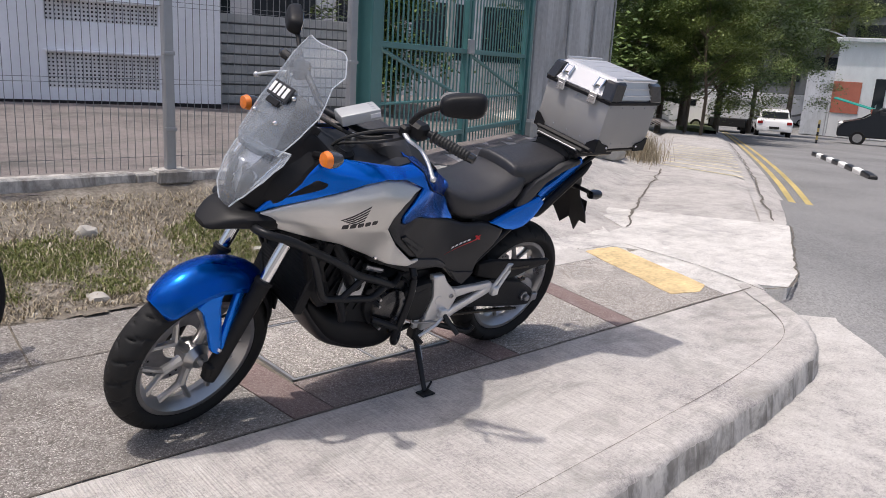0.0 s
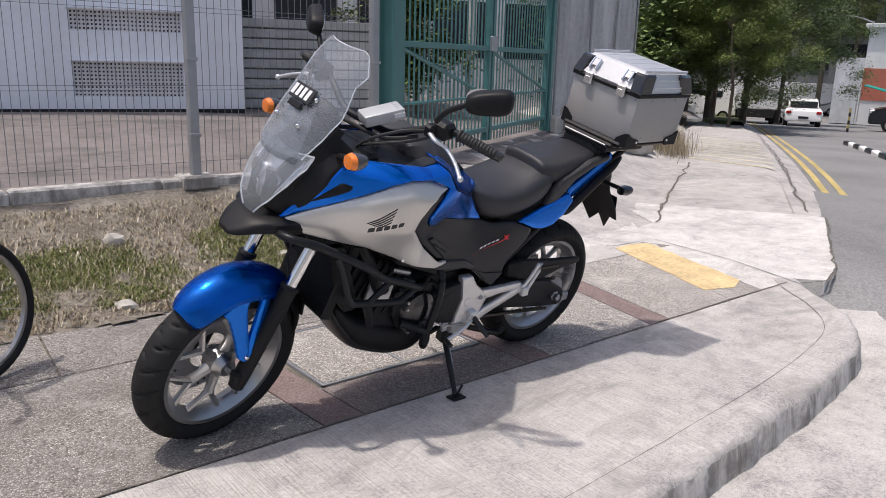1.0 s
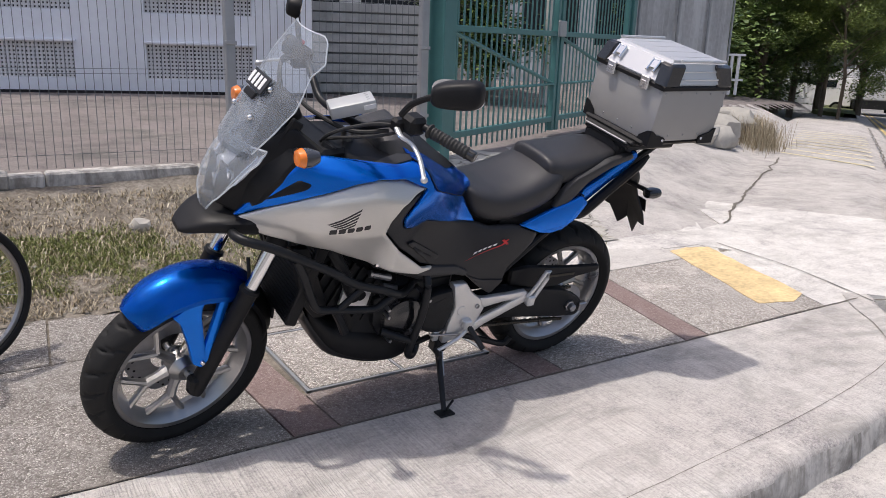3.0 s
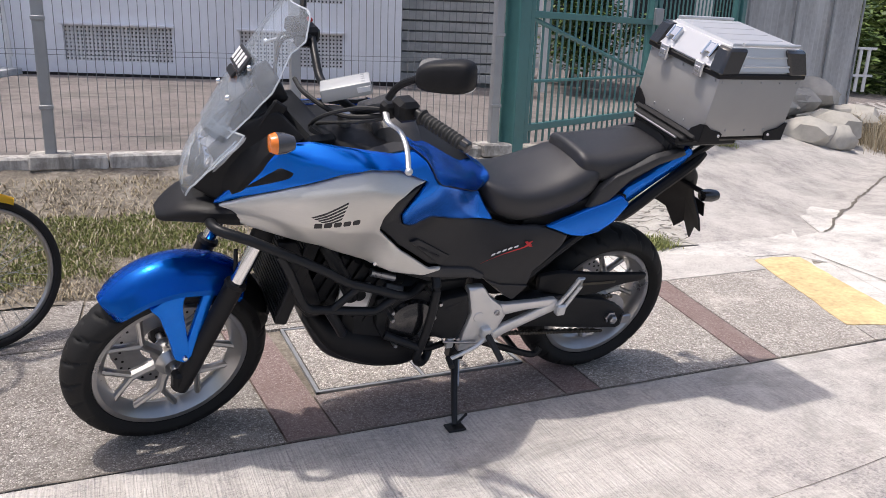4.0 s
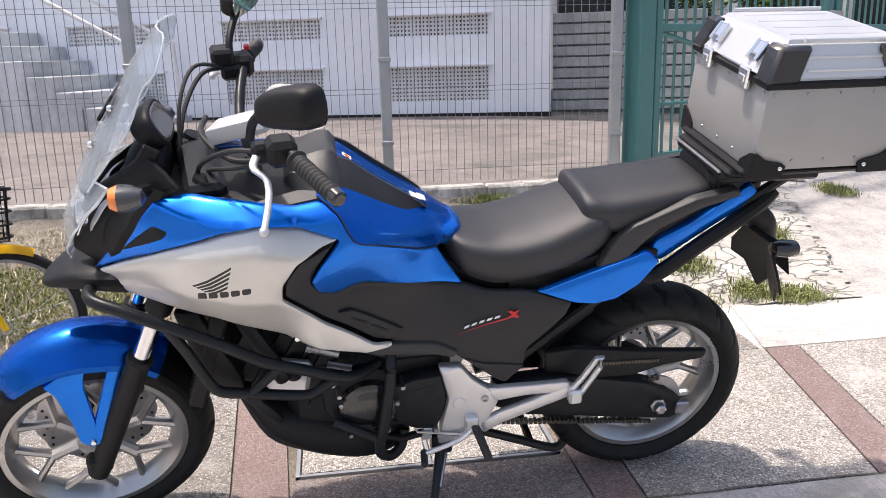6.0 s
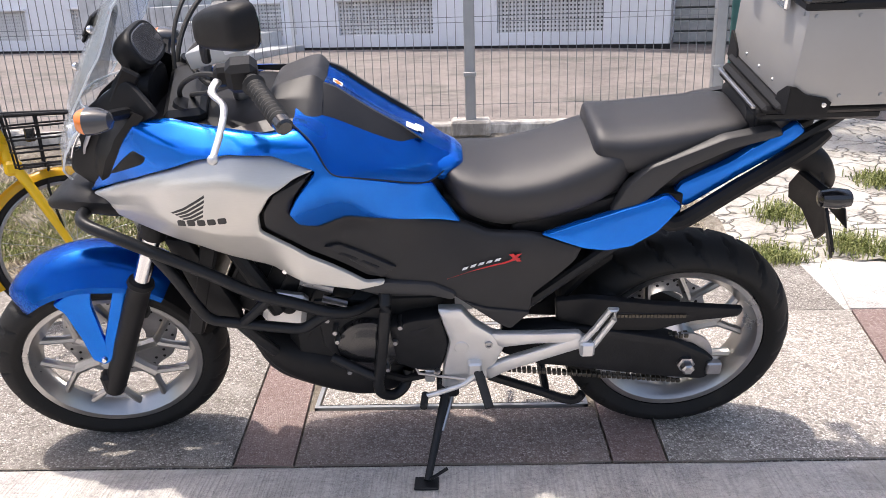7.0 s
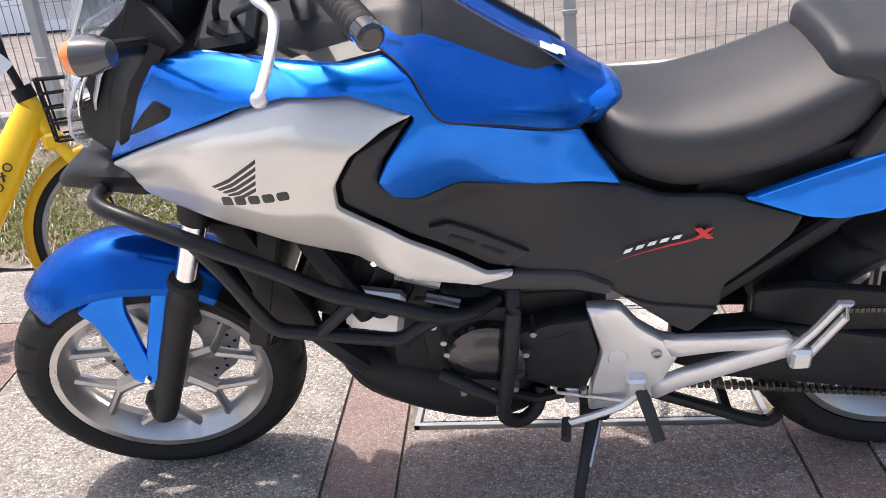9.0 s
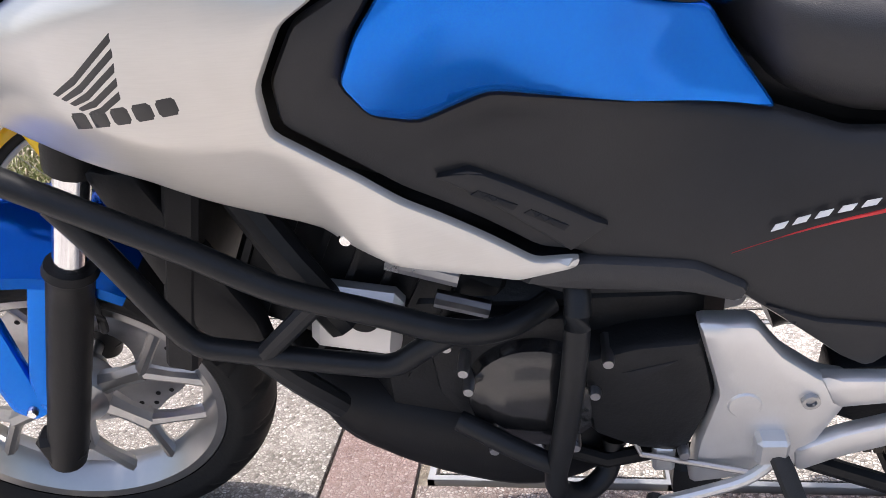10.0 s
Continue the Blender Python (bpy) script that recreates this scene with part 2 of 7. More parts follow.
M = {
    "blue": blue_paint(),
    "silver": silver_paint(),
    # charcoal plastic with its base lifted, so the sunlit grey is in the colour
    "sunlitgrey": simple("sunlit_charcoal_plastic", (0.03, 0.03, 0.032), 0.42, 0, 0.15, 20, 0.2, 0, 700, spec=0.4),
    "black": simple("matte_black_plastic", (0.010, 0.010, 0.011), 0.48, 0, 0.3, 40, 0.15, spec=0.22),
    "darkgrey": simple("charcoal_plastic_panel", (0.024, 0.024, 0.026), 0.4, 0, 0.2, 14, 0.12, 0, 500, spec=0.28),
    "gloss": simple("gloss_black_paint", (0.012, 0.012, 0.013), 0.2, 0, 0.2, 20, 0, 0.6),
    "barpaint": simple("powder_coated_black_steel", (0.014, 0.015, 0.017), 0.38, 0.2, 0.25, 60, 0.1, spec=0.28),
    "engine": simple("black_cast_engine_case", (0.016, 0.017, 0.019), 0.42, 0.4, 0.35, 25, 0.25, spec=0.3),
    "rubber": simple("tyre_rubber", (0.012, 0.012, 0.012), 0.7, 0, 0.4, 18, 0.3, spec=0.3),
    "grip": simple("grip_rubber", (0.016, 0.016, 0.016), 0.65, 0, 0.2, 60, 0.4),
    "seat": simple("textured_black_vinyl", (0.027, 0.027, 0.030), 0.39, 0, 0.14, 12, 0.35, 0, 900, spec=0.45),
    "alu": simple("cast_aluminium_wheel", (0.43, 0.425, 0.42), 0.30, 0.95, 0.12, 20),
    "plate": simple("satin_aluminium_casting", (0.66, 0.66, 0.66), 0.4, 0.8, 0.06, 30, 0.08),
    "chrome": simple("polished_steel", (0.78, 0.78, 0.78), 0.12, 1.0, 0.05, 40),
    "steel": simple("bare_steel_disc", (0.42, 0.42, 0.43), 0.3, 1.0, 0.15, 50),
    "boxalu": simple("brushed_aluminium_sheet", (0.38, 0.37, 0.355), 0.5, 0.4, 0.07, 9, 0.06),
    "boxlid": simple("pale_aluminium_lid", (0.64, 0.64, 0.645), 0.4, 0.6, 0.04, 9, 0.04),
    "orange": simple("amber_lens", (0.8, 0.2, 0.015), 0.15, 0, 0.15, 40, 0, 0.8),
    "smoke": simple("grey_lens_housing", (0.05, 0.05, 0.055), 0.18, 0, 0.1, 20, 0, 0.6),
    "lens": glass_mat("clear_headlamp_lens", (0.95, 0.965, 0.98), 0.03, 0.12),
    "screen": glass_mat("clear_acrylic_screen", (0.90, 0.925, 0.95), 0.02, 0.09),
    # half diffuse white, so the edge glint is in the colour
    "edgeglass": glass_mat("pale_acrylic_edge_line", (0.9, 0.92, 0.94), 0.05, 0.5),
    "insert": glass_mat("grey_inner_screen", (0.66, 0.68, 0.70), 0.1, 0.07),
    "reflector": simple("headlamp_reflector", (0.8, 0.82, 0.85), 0.12, 0.9, 0.1, 30),
    "lampbowl": simple("satin_headlamp_bowl", (0.42, 0.43, 0.46), 0.3, 0.6, 0.15, 30),
    "red": simple("red_decal", (0.55, 0.02, 0.025), 0.35),
    "white": simple("white_decal", (0.75, 0.75, 0.75), 0.45, 0, 0.05),
    "decal": simple("black_decal", (0.015, 0.015, 0.016), 0.4),
    "greydecal": simple("grey_tag_plastic", (0.45, 0.46, 0.46), 0.4, 0.2, 0.05),
    "gold": simple("drive_chain_steel", (0.10, 0.09, 0.075), 0.4, 0.9, 0.3, 200),
    "yellow": simple("bright_yellow_paint", (0.86, 0.53, 0.0), 0.35, 0, 0.06, 15, 0, 0.4),
    "agg": aggregate("washed_pebble_concrete", 0.8),
    "agg2": aggregate("pale_washed_pebble_concrete", 1.12),
    "aggpale": aggregate("worn_pale_pebble_concrete", 1.18),
    "aggdark": aggregate("brown_washed_pebble_concrete", 0.66, 0.25),
    "red_agg": aggregate("red_tinted_pebble_band", 0.66, 0.48),
    "broom": concrete("broom_finished_concrete", 0.53, 0.55, 0.98, 0.65),
    "slab": concrete("pale_concrete_slab", 0.58, 0.0, 1.0, 0.45),
    "drive": concrete("pale_driveway_concrete", 0.46, 0.25, 0.98, 0.35, -0.55),
    "gutter": concrete("smooth_gutter_concrete", 0.48, 0.0, 0.99, 0.25),
    "yard": concrete("brown_stained_yard_concrete", 0.2, 0.0, 0.91, 0.95),
    "old": rough_concrete(),
    "kerb": kerb_mat(),
    "asphalt": asphalt(),
    "soil": soil(),
    "roadyellow": simple("worn_yellow_road_paint", (0.50, 0.39, 0.15), 0.8, 0, 0.35, 8, 0.3),
    "patchyellow": simple("faded_yellow_paint_on_concrete", (0.62, 0.47, 0.25), 0.85, 0, 0.4, 34, 0.9),
    "hatch": simple("worn_pale_yellow_paint", (0.62, 0.56, 0.34), 0.85, 0, 0.3, 5, 0.3),
    "dirt": simple("dark_joint_dirt", (0.14, 0.125, 0.105), 0.95, 0, 0.4, 25, 0.6),
    "roadwhite": simple("white_road_paint", (0.75, 0.75, 0.73), 0.8, 0, 0.1, 10),
    "wall": wall_paint("pale_blue_grey_wall_paint", (0.83, 0.85, 0.90), 0.12),
    "walldark": wall_paint("grey_office_wall", (0.22, 0.23, 0.24), 0.2),
    "wallwhite": wall_paint("white_wall_paint", (0.72, 0.72, 0.72), 0.15),
    "wallgrey": wall_paint("weathered_grey_sheet", (0.60, 0.62, 0.64), 0.4),
    "wallbrick": wall_paint("terracotta_wall_paint", (0.45, 0.14, 0.09), 0.2),
    # near-black stands for the unlit depth of vents, slots, gaps and holes
    "hole": simple("near_black_fill", (0.012, 0.012, 0.014), 0.9),
    "galv": simple("galvanised_steel", (0.36, 0.37, 0.38), 0.45, 0.6, 0.15, 10),
    "wire": simple("grey_fence_wire", (0.22, 0.23, 0.24), 0.5, 0.5, 0.1, 20),
    "green": simple("green_gate_paint", (0.055, 0.17, 0.165), 0.4, 0, 0.18, 8),
    "greensheet": simple("green_backing_sheet", (0.07, 0.16, 0.155), 0.6, 0, 0.2, 4),
    "wood": simple("grey_weathered_boards", (0.45, 0.45, 0.44), 0.85, 0, 0.35, 6, 0.3),
    "bark": simple("grey_brown_bark", (0.14, 0.11, 0.08), 0.9, 0, 0.35, 14, 0.8),
    "leaf": leaf_mat("mid_green_leaves", (0.045, 0.085, 0.02), (0.17, 0.24, 0.06)),
    "leaf2": leaf_mat("yellow_green_leaves", (0.07, 0.11, 0.02), (0.22, 0.27, 0.07)),
    "grass": leaf_mat("patchy_dry_grass_blades", (0.10, 0.13, 0.025), (0.36, 0.37, 0.15)),
    "straw": leaf_mat("dry_straw_litter", (0.22, 0.17, 0.10), (0.5, 0.44, 0.32)),
    "stone": simple("pale_rubble_stone", (0.42, 0.40, 0.36), 0.9, 0, 0.25, 9, 0.8),
    "carwhite": simple("white_car_paint", (0.8, 0.8, 0.8), 0.25, 0, 0.03, 5, 0, 0.8),
    "carblack": simple("black_car_paint", (0.008, 0.008, 0.009), 0.2, 0, 0.1, 5, 0, 0.2, spec=0.3),
    "carsilver": simple("silver_car_paint", (0.5, 0.5, 0.52), 0.3, 0.7, 0.05, 5, 0, 0.8),
    "carglass": simple("dark_car_window", (0.02, 0.025, 0.03), 0.06, 0, 0.1, 5),
    "tarp": simple("teal_awning_cloth", (0.0, 0.27, 0.22), 0.7, 0, 0.15, 4),
    "lampred": simple("red_tail_lens", (0.4, 0.01, 0.01), 0.2, 0, 0.1, 30, 0, 0.6),
    "mirror": simple("mirror_glass", (0.8, 0.8, 0.8), 0.02, 1.0, 0.0, 5),
}


# ---- mesh helpers ----
def part(name, bm, material, parent=None, label="", sharp=35.0, mat2=None):
    """Links a bmesh as one mesh object, under a thing or a part where one is given."""
    bmesh.ops.recalc_face_normals(bm, faces=bm.faces[:])
    me = bpy.data.meshes.new(name)
    bm.to_mesh(me)
    bm.free()
    me.materials.append(material)
    if mat2:
        me.materials.append(mat2)
    for f in me.polygons:
        f.use_smooth = True
    me.set_sharp_from_angle(angle=radians(sharp))
    ob = new(name, me)
    ob.parent = parent
    if label:
        ob["label"] = label
    return ob


def piece(name, me, parent, m):
    """One more object on a shared mesh."""
    ob = new(name, me)
    ob.parent = parent
    ob.matrix_basis = m
    return ob


def add_box(bm, lo, hi, bev=0.0, m=None, seg=1):
    r = bmesh.ops.create_cube(bm, size=1.0)
    vs = r["verts"]
    c = [(a + b) / 2 for a, b in zip(lo, hi)]
    s = [abs(b - a) for a, b in zip(lo, hi)]
    for v in vs:
        v.co = Vector((c[i] + v.co[i] * s[i] for i in range(3)))
    if bev:
        es = list({e for v in vs for e in v.link_edges})
        r2 = bmesh.ops.bevel(bm, geom=es, offset=bev, segments=seg, affect="EDGES", profile=0.5)
        vs = list({v for f in r2["faces"] for v in f.verts} | {v for v in vs if v.is_valid})
    if m is not None:
        for v in vs:
            v.co = m @ v.co
    return vs


def bm_box(lo, hi, bev=0.0, m=None, seg=1):
    bm = bmesh.new()
    add_box(bm, lo, hi, bev, m, seg)
    return bm


def lerp_table(tab, z):
    for (a, va), (b, vb) in zip(tab, tab[1:]):
        if z <= b:
            return va + (vb - va) * max(0, (z - a)) / (b - a)
    return tab[-1][1]


def smooth_path(pts, n=6):
    """Catmull-Rom through the points."""
    pts = [Vector(p) for p in pts]
    if len(pts) < 3:
        return pts
    out = []
    for i in range(len(pts) - 1):
        p0, p1, p2, p3 = pts[max(i - 1, 0)], pts[i], pts[i + 1], pts[min(i + 2, len(pts) - 1)]
        for k in range(n):
            t = k / n
            out.append(0.5 * ((2 * p1) + (p2 - p0) * t + (2 * p0 - 5 * p1 + 4 * p2 - p3) * t * t + (3 * p1 - p0 - 3 * p2 + p3) * t ** 3))
    out.append(pts[-1])
    return out


def add_tube(bm, pts, r, n=10, caps=True, squash=1.0, ref=(0, 0, 1)):
    """A round or oval bar along a line; r is one radius or one a point."""
    pts = [Vector(p) for p in pts]
    rr = list(r) if isinstance(r, (list, tuple)) else [r] * len(pts)
    if len(rr) != len(pts):
        spread = [k * (len(rr) - 1) / (len(pts) - 1) for k in range(len(pts))]
        rr = [rr[int(s)] + (rr[min(int(s) + 1, len(rr) - 1)] - rr[int(s)]) * (s - int(s)) for s in spread]
    rings = []
    for i, p in enumerate(pts):
        d = (pts[min(i + 1, len(pts) - 1)] - pts[max(i - 1, 0)]).normalized()
        up = Vector(ref)
        if abs(d.dot(up)) > 0.95:
            up = Vector((1, 0, 0))
        a = d.cross(up).normalized()
        b = a.cross(d)
        rings.append([bm.verts.new(p + rr[i] * (a * math.cos(t) + b * squash * math.sin(t))) for t in (2 * math.pi * k / n for k in range(n))])
    for u, v in zip(rings, rings[1:]):
        for k in range(n):
            bm.faces.new((u[k], u[(k + 1) % n], v[(k + 1) % n], v[k]))
    if caps:
        bm.faces.new(rings[0])
        bm.faces.new(rings[-1])
    return [v for ring in rings for v in ring]


def bm_tube(pts, r, n=10, bend=0, **k):
    bm = bmesh.new()
    pts = smooth_path(pts, bend) if bend else pts
    add_tube(bm, pts, r, n, **k)
    return bm


def add_lathe(bm, profile, n=48, centre=(0, 0, 0), closed=False, axis="Y"):
    """Turns (radius, along) points round an axis through centre."""
    c = Vector(centre)
    rings = []
    for k in range(n):
        a = 2 * math.pi * k / n
        ring = []
        for r, y in profile:
            if axis == "Y":
                co = Vector((r * math.cos(a), y, r * math.sin(a)))
            elif axis == "Z":
                co = Vector((r * math.cos(a), r * math.sin(a), y))
            else:
                co = Vector((y, r * math.cos(a), r * math.sin(a)))
            ring.append(bm.verts.new(c + co))
        rings.append(ring)
    m = len(profile)
    for k in range(n):
        u, v = rings[k], rings[(k + 1) % n]
        for i in range(m if closed else m - 1):
            j = (i + 1) % m
            try:
                bm.faces.new((u[i], u[j], v[j], v[i]))
            except ValueError:
                pass
    return rings


def bm_lathe(profile, n=48, centre=(0, 0, 0), closed=False, axis="Y"):
    bm = bmesh.new()
    add_lathe(bm, profile, n, centre, closed, axis)
    bmesh.ops.remove_doubles(bm, verts=bm.verts[:], dist=1e-5)
    return bm


def bm_poly(outline, z0, z1, height=None):
    """A flat slab with an outline in plan; height(x, y) may lift it."""
    bm = bmesh.new()
    f = lambda x, y: height(x, y) if height else 0.0
    top = [bm.verts.new((x, y, z1 + f(x, y))) for x, y in outline]
    bot = [bm.verts.new((x, y, z0 + f(x, y))) for x, y in outline]
    n = len(outline)
    from mathutils.geometry import tessellate_polygon
    for t in tessellate_polygon([[Vector((x, y, 0)) for x, y in outline]]):
        bm.faces.new([top[i] for i in t])
        bm.faces.new([bot[i] for i in reversed(t)])
    for i in range(n):
        bm.faces.new((top[i], bot[i], bot[(i + 1) % n], top[(i + 1) % n]))
    return bm


# ---- plan of the ground ----
ROAD = radians(31)
RU = Vector((math.cos(ROAD), math.sin(ROAD), 0))
RV = Vector((-math.sin(ROAD), math.cos(ROAD), 0))


def along(u, v, z=0.0):
    """A place u metres along the road's edge and v metres inward from it."""
    o = Vector((3.67, 0.15, 0))
    return o + RU * u + RV * v + Vector((0, 0, z))


def fall(x, y):
    """The street runs downhill away from the motorcycle."""
    u = x * 0.88 + y * 0.47
    t = min(max(0.0, u - 8.0), 54.0)
    return -0.052 * t * t / (t + 5.0)


def y_inner(x):
    return 1.62 if x < 3.2 else 1.62 + (x - 3.2) * 0.585


def y_fence(x):
    return 2.9 if x < 1.75 else 2.9 + (x - 1.75) * 0.51


def ground_z(x, y):
    """Bank and ramp between the pavement and the fence line, the yard behind."""
    a, b = y_inner(x), y_fence(x)
    b = max(b, a + 0.8)
    t = (y - a) / (b - a)
    if t <= 0:
        z = 0.0
    elif t < 1:
        z = 0.42 * t
    else:
        z = 0.42 + min(0.19, 0.047 * (y - b))
    return z + fall(x, y)


def terrain(name, x0, x1, y0, y1, step, material, keep, dz=0.0, rough=0.0, seed=0.0):
    """A sheet of ground that follows ground_z where keep(x, y) holds."""
    bm = bmesh.new()
    nx, ny = int((x1 - x0) / step) + 1, int((y1 - y0) / step) + 1
    g = {}
    for i in range(nx):
        for j in range(ny):
            x, y = x0 + i * step, y0 + j * step
            h = ground_z(x, y) + dz
            if rough:
                h += rough * (noise.noise((x * 3 + seed, y * 3, 0)) + 0.5 * noise.noise((x * 9, y * 9, seed)))
            g[i, j] = (x, y, h)
    vs = {}

    def vert(k):
        if k not in vs:
            vs[k] = bm.verts.new(g[k])
        return vs[k]
    for i in range(nx - 1):
        for j in range(ny - 1):
            cx, cy = x0 + (i + 0.5) * step, y0 + (j + 0.5) * step
            if keep(cx, cy):
                bm.faces.new([vert(k) for k in ((i, j), (i + 1, j), (i + 1, j + 1), (i, j + 1))])
    ob = part(name, bm, material)
    return ob


# one sheet of asphalt and earth out to the horizon
bm = bmesh.new()
rows = []
for u in [-160, -60, -20, -8, 0, 4, 6, 8, 10, 12, 15, 20, 30, 40, 52, 58, 66, 90, 140, 400, 1500]:
    row = []
    for v in [-1500, -300, -90, -40, -20, -10, -4, 0, 10, 40, 90, 300, 1500]:
        p = along(u, v)
        row.append(bm.verts.new((p.x, p.y, -0.15 + fall(p.x, p.y))))
    rows.append(row)
for a, b in zip(rows, rows[1:]):
    for i in range(len(a) - 1):
        bm.faces.new((a[i], b[i], b[i + 1], a[i + 1]))
tagged(part("ground", bm, M["asphalt"]), "worn grey asphalt road surface running downhill", "road", kind="structure")

# kerb line round the corner of the pavement
KERB = [(-9, -1.62), (-4, -1.28), (-1.5, -1.1), (-0.03, -1.0), (0.64, -0.95), (1.3, -0.89), (1.77, -0.82), (2.1, -0.74), (2.36, -0.6), (2.58, -0.4), (2.75, -0.18), (2.93, 0.0)]


def offset_line(pts, d):
    out = []
    for i, p in enumerate(pts):
        a, b = Vector(pts[max(i - 1, 0)]), Vector(pts[min(i + 1, len(pts) - 1)])
        t = (b - a).normalized()
        out.append((p[0] + t.y * d, p[1] - t.x * d))
    return out


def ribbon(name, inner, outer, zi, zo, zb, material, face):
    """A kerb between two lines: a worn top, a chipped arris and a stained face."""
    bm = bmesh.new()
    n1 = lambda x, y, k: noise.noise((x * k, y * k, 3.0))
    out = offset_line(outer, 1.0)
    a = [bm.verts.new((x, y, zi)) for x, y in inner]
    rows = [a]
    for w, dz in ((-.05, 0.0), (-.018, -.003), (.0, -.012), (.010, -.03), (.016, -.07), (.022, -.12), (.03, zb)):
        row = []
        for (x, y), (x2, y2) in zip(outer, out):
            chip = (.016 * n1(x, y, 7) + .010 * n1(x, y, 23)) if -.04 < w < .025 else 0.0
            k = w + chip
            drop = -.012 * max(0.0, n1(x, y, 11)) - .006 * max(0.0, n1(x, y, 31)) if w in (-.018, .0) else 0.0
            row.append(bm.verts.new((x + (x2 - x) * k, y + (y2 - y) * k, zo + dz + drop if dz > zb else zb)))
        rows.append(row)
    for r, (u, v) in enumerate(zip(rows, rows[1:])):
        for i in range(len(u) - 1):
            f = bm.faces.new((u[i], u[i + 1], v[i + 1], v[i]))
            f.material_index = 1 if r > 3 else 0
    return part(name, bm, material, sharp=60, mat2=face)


kerb_dense = [tuple(p[:2]) for p in smooth_path([(x, y, 0) for x, y in KERB], 26)]
k_in = offset_line(kerb_dense, -0.16)
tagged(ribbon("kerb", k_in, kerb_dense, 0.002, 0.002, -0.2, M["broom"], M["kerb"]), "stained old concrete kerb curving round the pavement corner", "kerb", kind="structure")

# pale concrete gutter apron beyond the kerb
g_out = [(x + (a - x) * k, y + (b - y) * k) for (x, y), (a, b) in zip(kerb_dense, offset_line(kerb_dense, 1.0)) for k in (lerp_table([(1.2, .75), (2.2, .42), (2.6, .39), (2.93, .47)], x),)]
bm = bmesh.new()
a = [bm.verts.new((x, y, -0.142)) for x, y in offset_line(kerb_dense, -0.05)]
b = [bm.verts.new((x, y, -0.137 + 0.0)) for x, y in g_out]
c = [bm.verts.new((x, y, -0.2)) for x, y in g_out]
for u, v in ((a, b), (b, c)):
    for i in range(len(u) - 1):
        bm.faces.new((u[i], u[i + 1], v[i + 1], v[i]))
tagged(part("gutter_apron", bm, M["gutter"]), "smooth pale concrete gutter apron beside the kerb", "gutter", kind="structure")

# broom finished strip between kerb and pebble paving, sinking to the driveway lip
strip = [(-9, -0.004), (1.2, -0.004), (2.80, -0.004)] + k_in[::-1][12::3]
tagged(part("concrete_strip", bm_poly(strip, -0.2, 0.0), M["broom"]), "broom finished concrete strip, weathered and stained", "pavement", kind="structure")

# pebble paving bays with joints, red bands and an access cover


def bay(x0, x1, y0=0.006, y1=1.02, lean=None, gap=0.004):
    l0 = lean if lean is not None else (0.0, 0.0)
    return [(x0 + gap + l0[0] * y0, y0), (x1 - gap + l0[1] * y0, y0), (x1 - gap + l0[1] * y1, y1), (x0 + gap + l0[0] * y1, y1)]


pavement = bpy.data.objects.new("pavement", None)
scene.collection.objects.link(pavement)
tagged(pavement, "pebble washed pavement bays with red bands and joints", "pavement", kind="structure")
L1, L2, L3, L4 = -0.07, 0.0, 0.17, 0.26
for nm, mat, out in [
    ("paving_bay", "agg", bay(-2.9, -1.75, lean=(-0.3, -0.25))),
    ("paving_bay", "red_agg", bay(-1.75, -1.56, lean=(-0.25, -0.2))),
    ("paving_bay", "agg", bay(-1.56, -0.545, lean=(-0.2, L1))),
    ("paving_bay", "red_agg", bay(-0.545, -0.372, lean=(L1, -0.06))),
    ("paving_bay", "aggdark", bay(-0.372, 0.505, y1=0.30, lean=(-0.06, 0.0))),
    ("paving_bay", "agg2", bay(-0.372, 0.505, y0=0.97, lean=(-0.06, 0.0))),
    ("paving_bay", "red_agg", bay(0.505, 0.655, lean=(0.0, 0.03))),
    ("paving_bay", "agg2", bay(0.655, 1.40, lean=(0.03, 0.215))),
    ("paving_bay", "red_agg", bay(1.40, 1.56, lean=(0.215, 0.215))),
    ("paving_bay", "aggpale", bay(1.56, 2.16, lean=(0.215, 0.36))),
    ("paving_bay", "slab", bay(2.5, 2.66, lean=(0.36, 0.36))),
]:
    part(nm, bm_poly(out, -0.2, 0.0), M[mat], pavement)
part("paving_bay", bm_poly(bay(2.16, 2.5, y1=1.2, lean=(0.36, 0.36)), -0.2, 0.0), M["aggpale"], pavement)
patch = []
for (ax, ay), (bx, by) in zip([(2.20, .20), (2.40, .13), (2.58, .19), (2.92, 1.16), (2.76, 1.20), (2.585, 1.19)], [(2.40, .13), (2.58, .19), (2.92, 1.16), (2.76, 1.20), (2.585, 1.19), (2.20, .20)]):
    for k in range(10):
        x, y = ax + (bx - ax) * k / 10, ay + (by - ay) * k / 10
        patch.append((x + .018 * noise.noise((x * 14, y * 14, 1)), y + .018 * noise.noise((x * 14, y * 14, 9))))
part("painted_patch", bm_poly(patch, -0.01, 0.0035), M["patchyellow"], pavement, "faded yellow paint on the paving")
part("joint_bed", bm_poly([(-9, -0.02), (2.7, -0.02), (3.1, 1.3), (3.3, 1.7), (-9, 1.7)], -0.25, -0.012), M["soil"], pavement)
part("paving_bay", bm_poly([(-9, 0.006), (-2.91, 0.006), (-3.2, 1.02), (-9, 1.02)], -0.2, 0.0), M["agg"], pavement)
# pale band behind the bays
for x0, x1 in ((-9, -3.1), (-3.09, -1.2), (-1.19, 0.7), (0.71, 1.6)):
    part("concrete_band", bm_poly([(x0, 1.03), (x1, 1.03), (x1 + 0.04, 1.6), (x0 + 0.04, 1.58)], -0.2, -0.002), M["agg"], pavement)
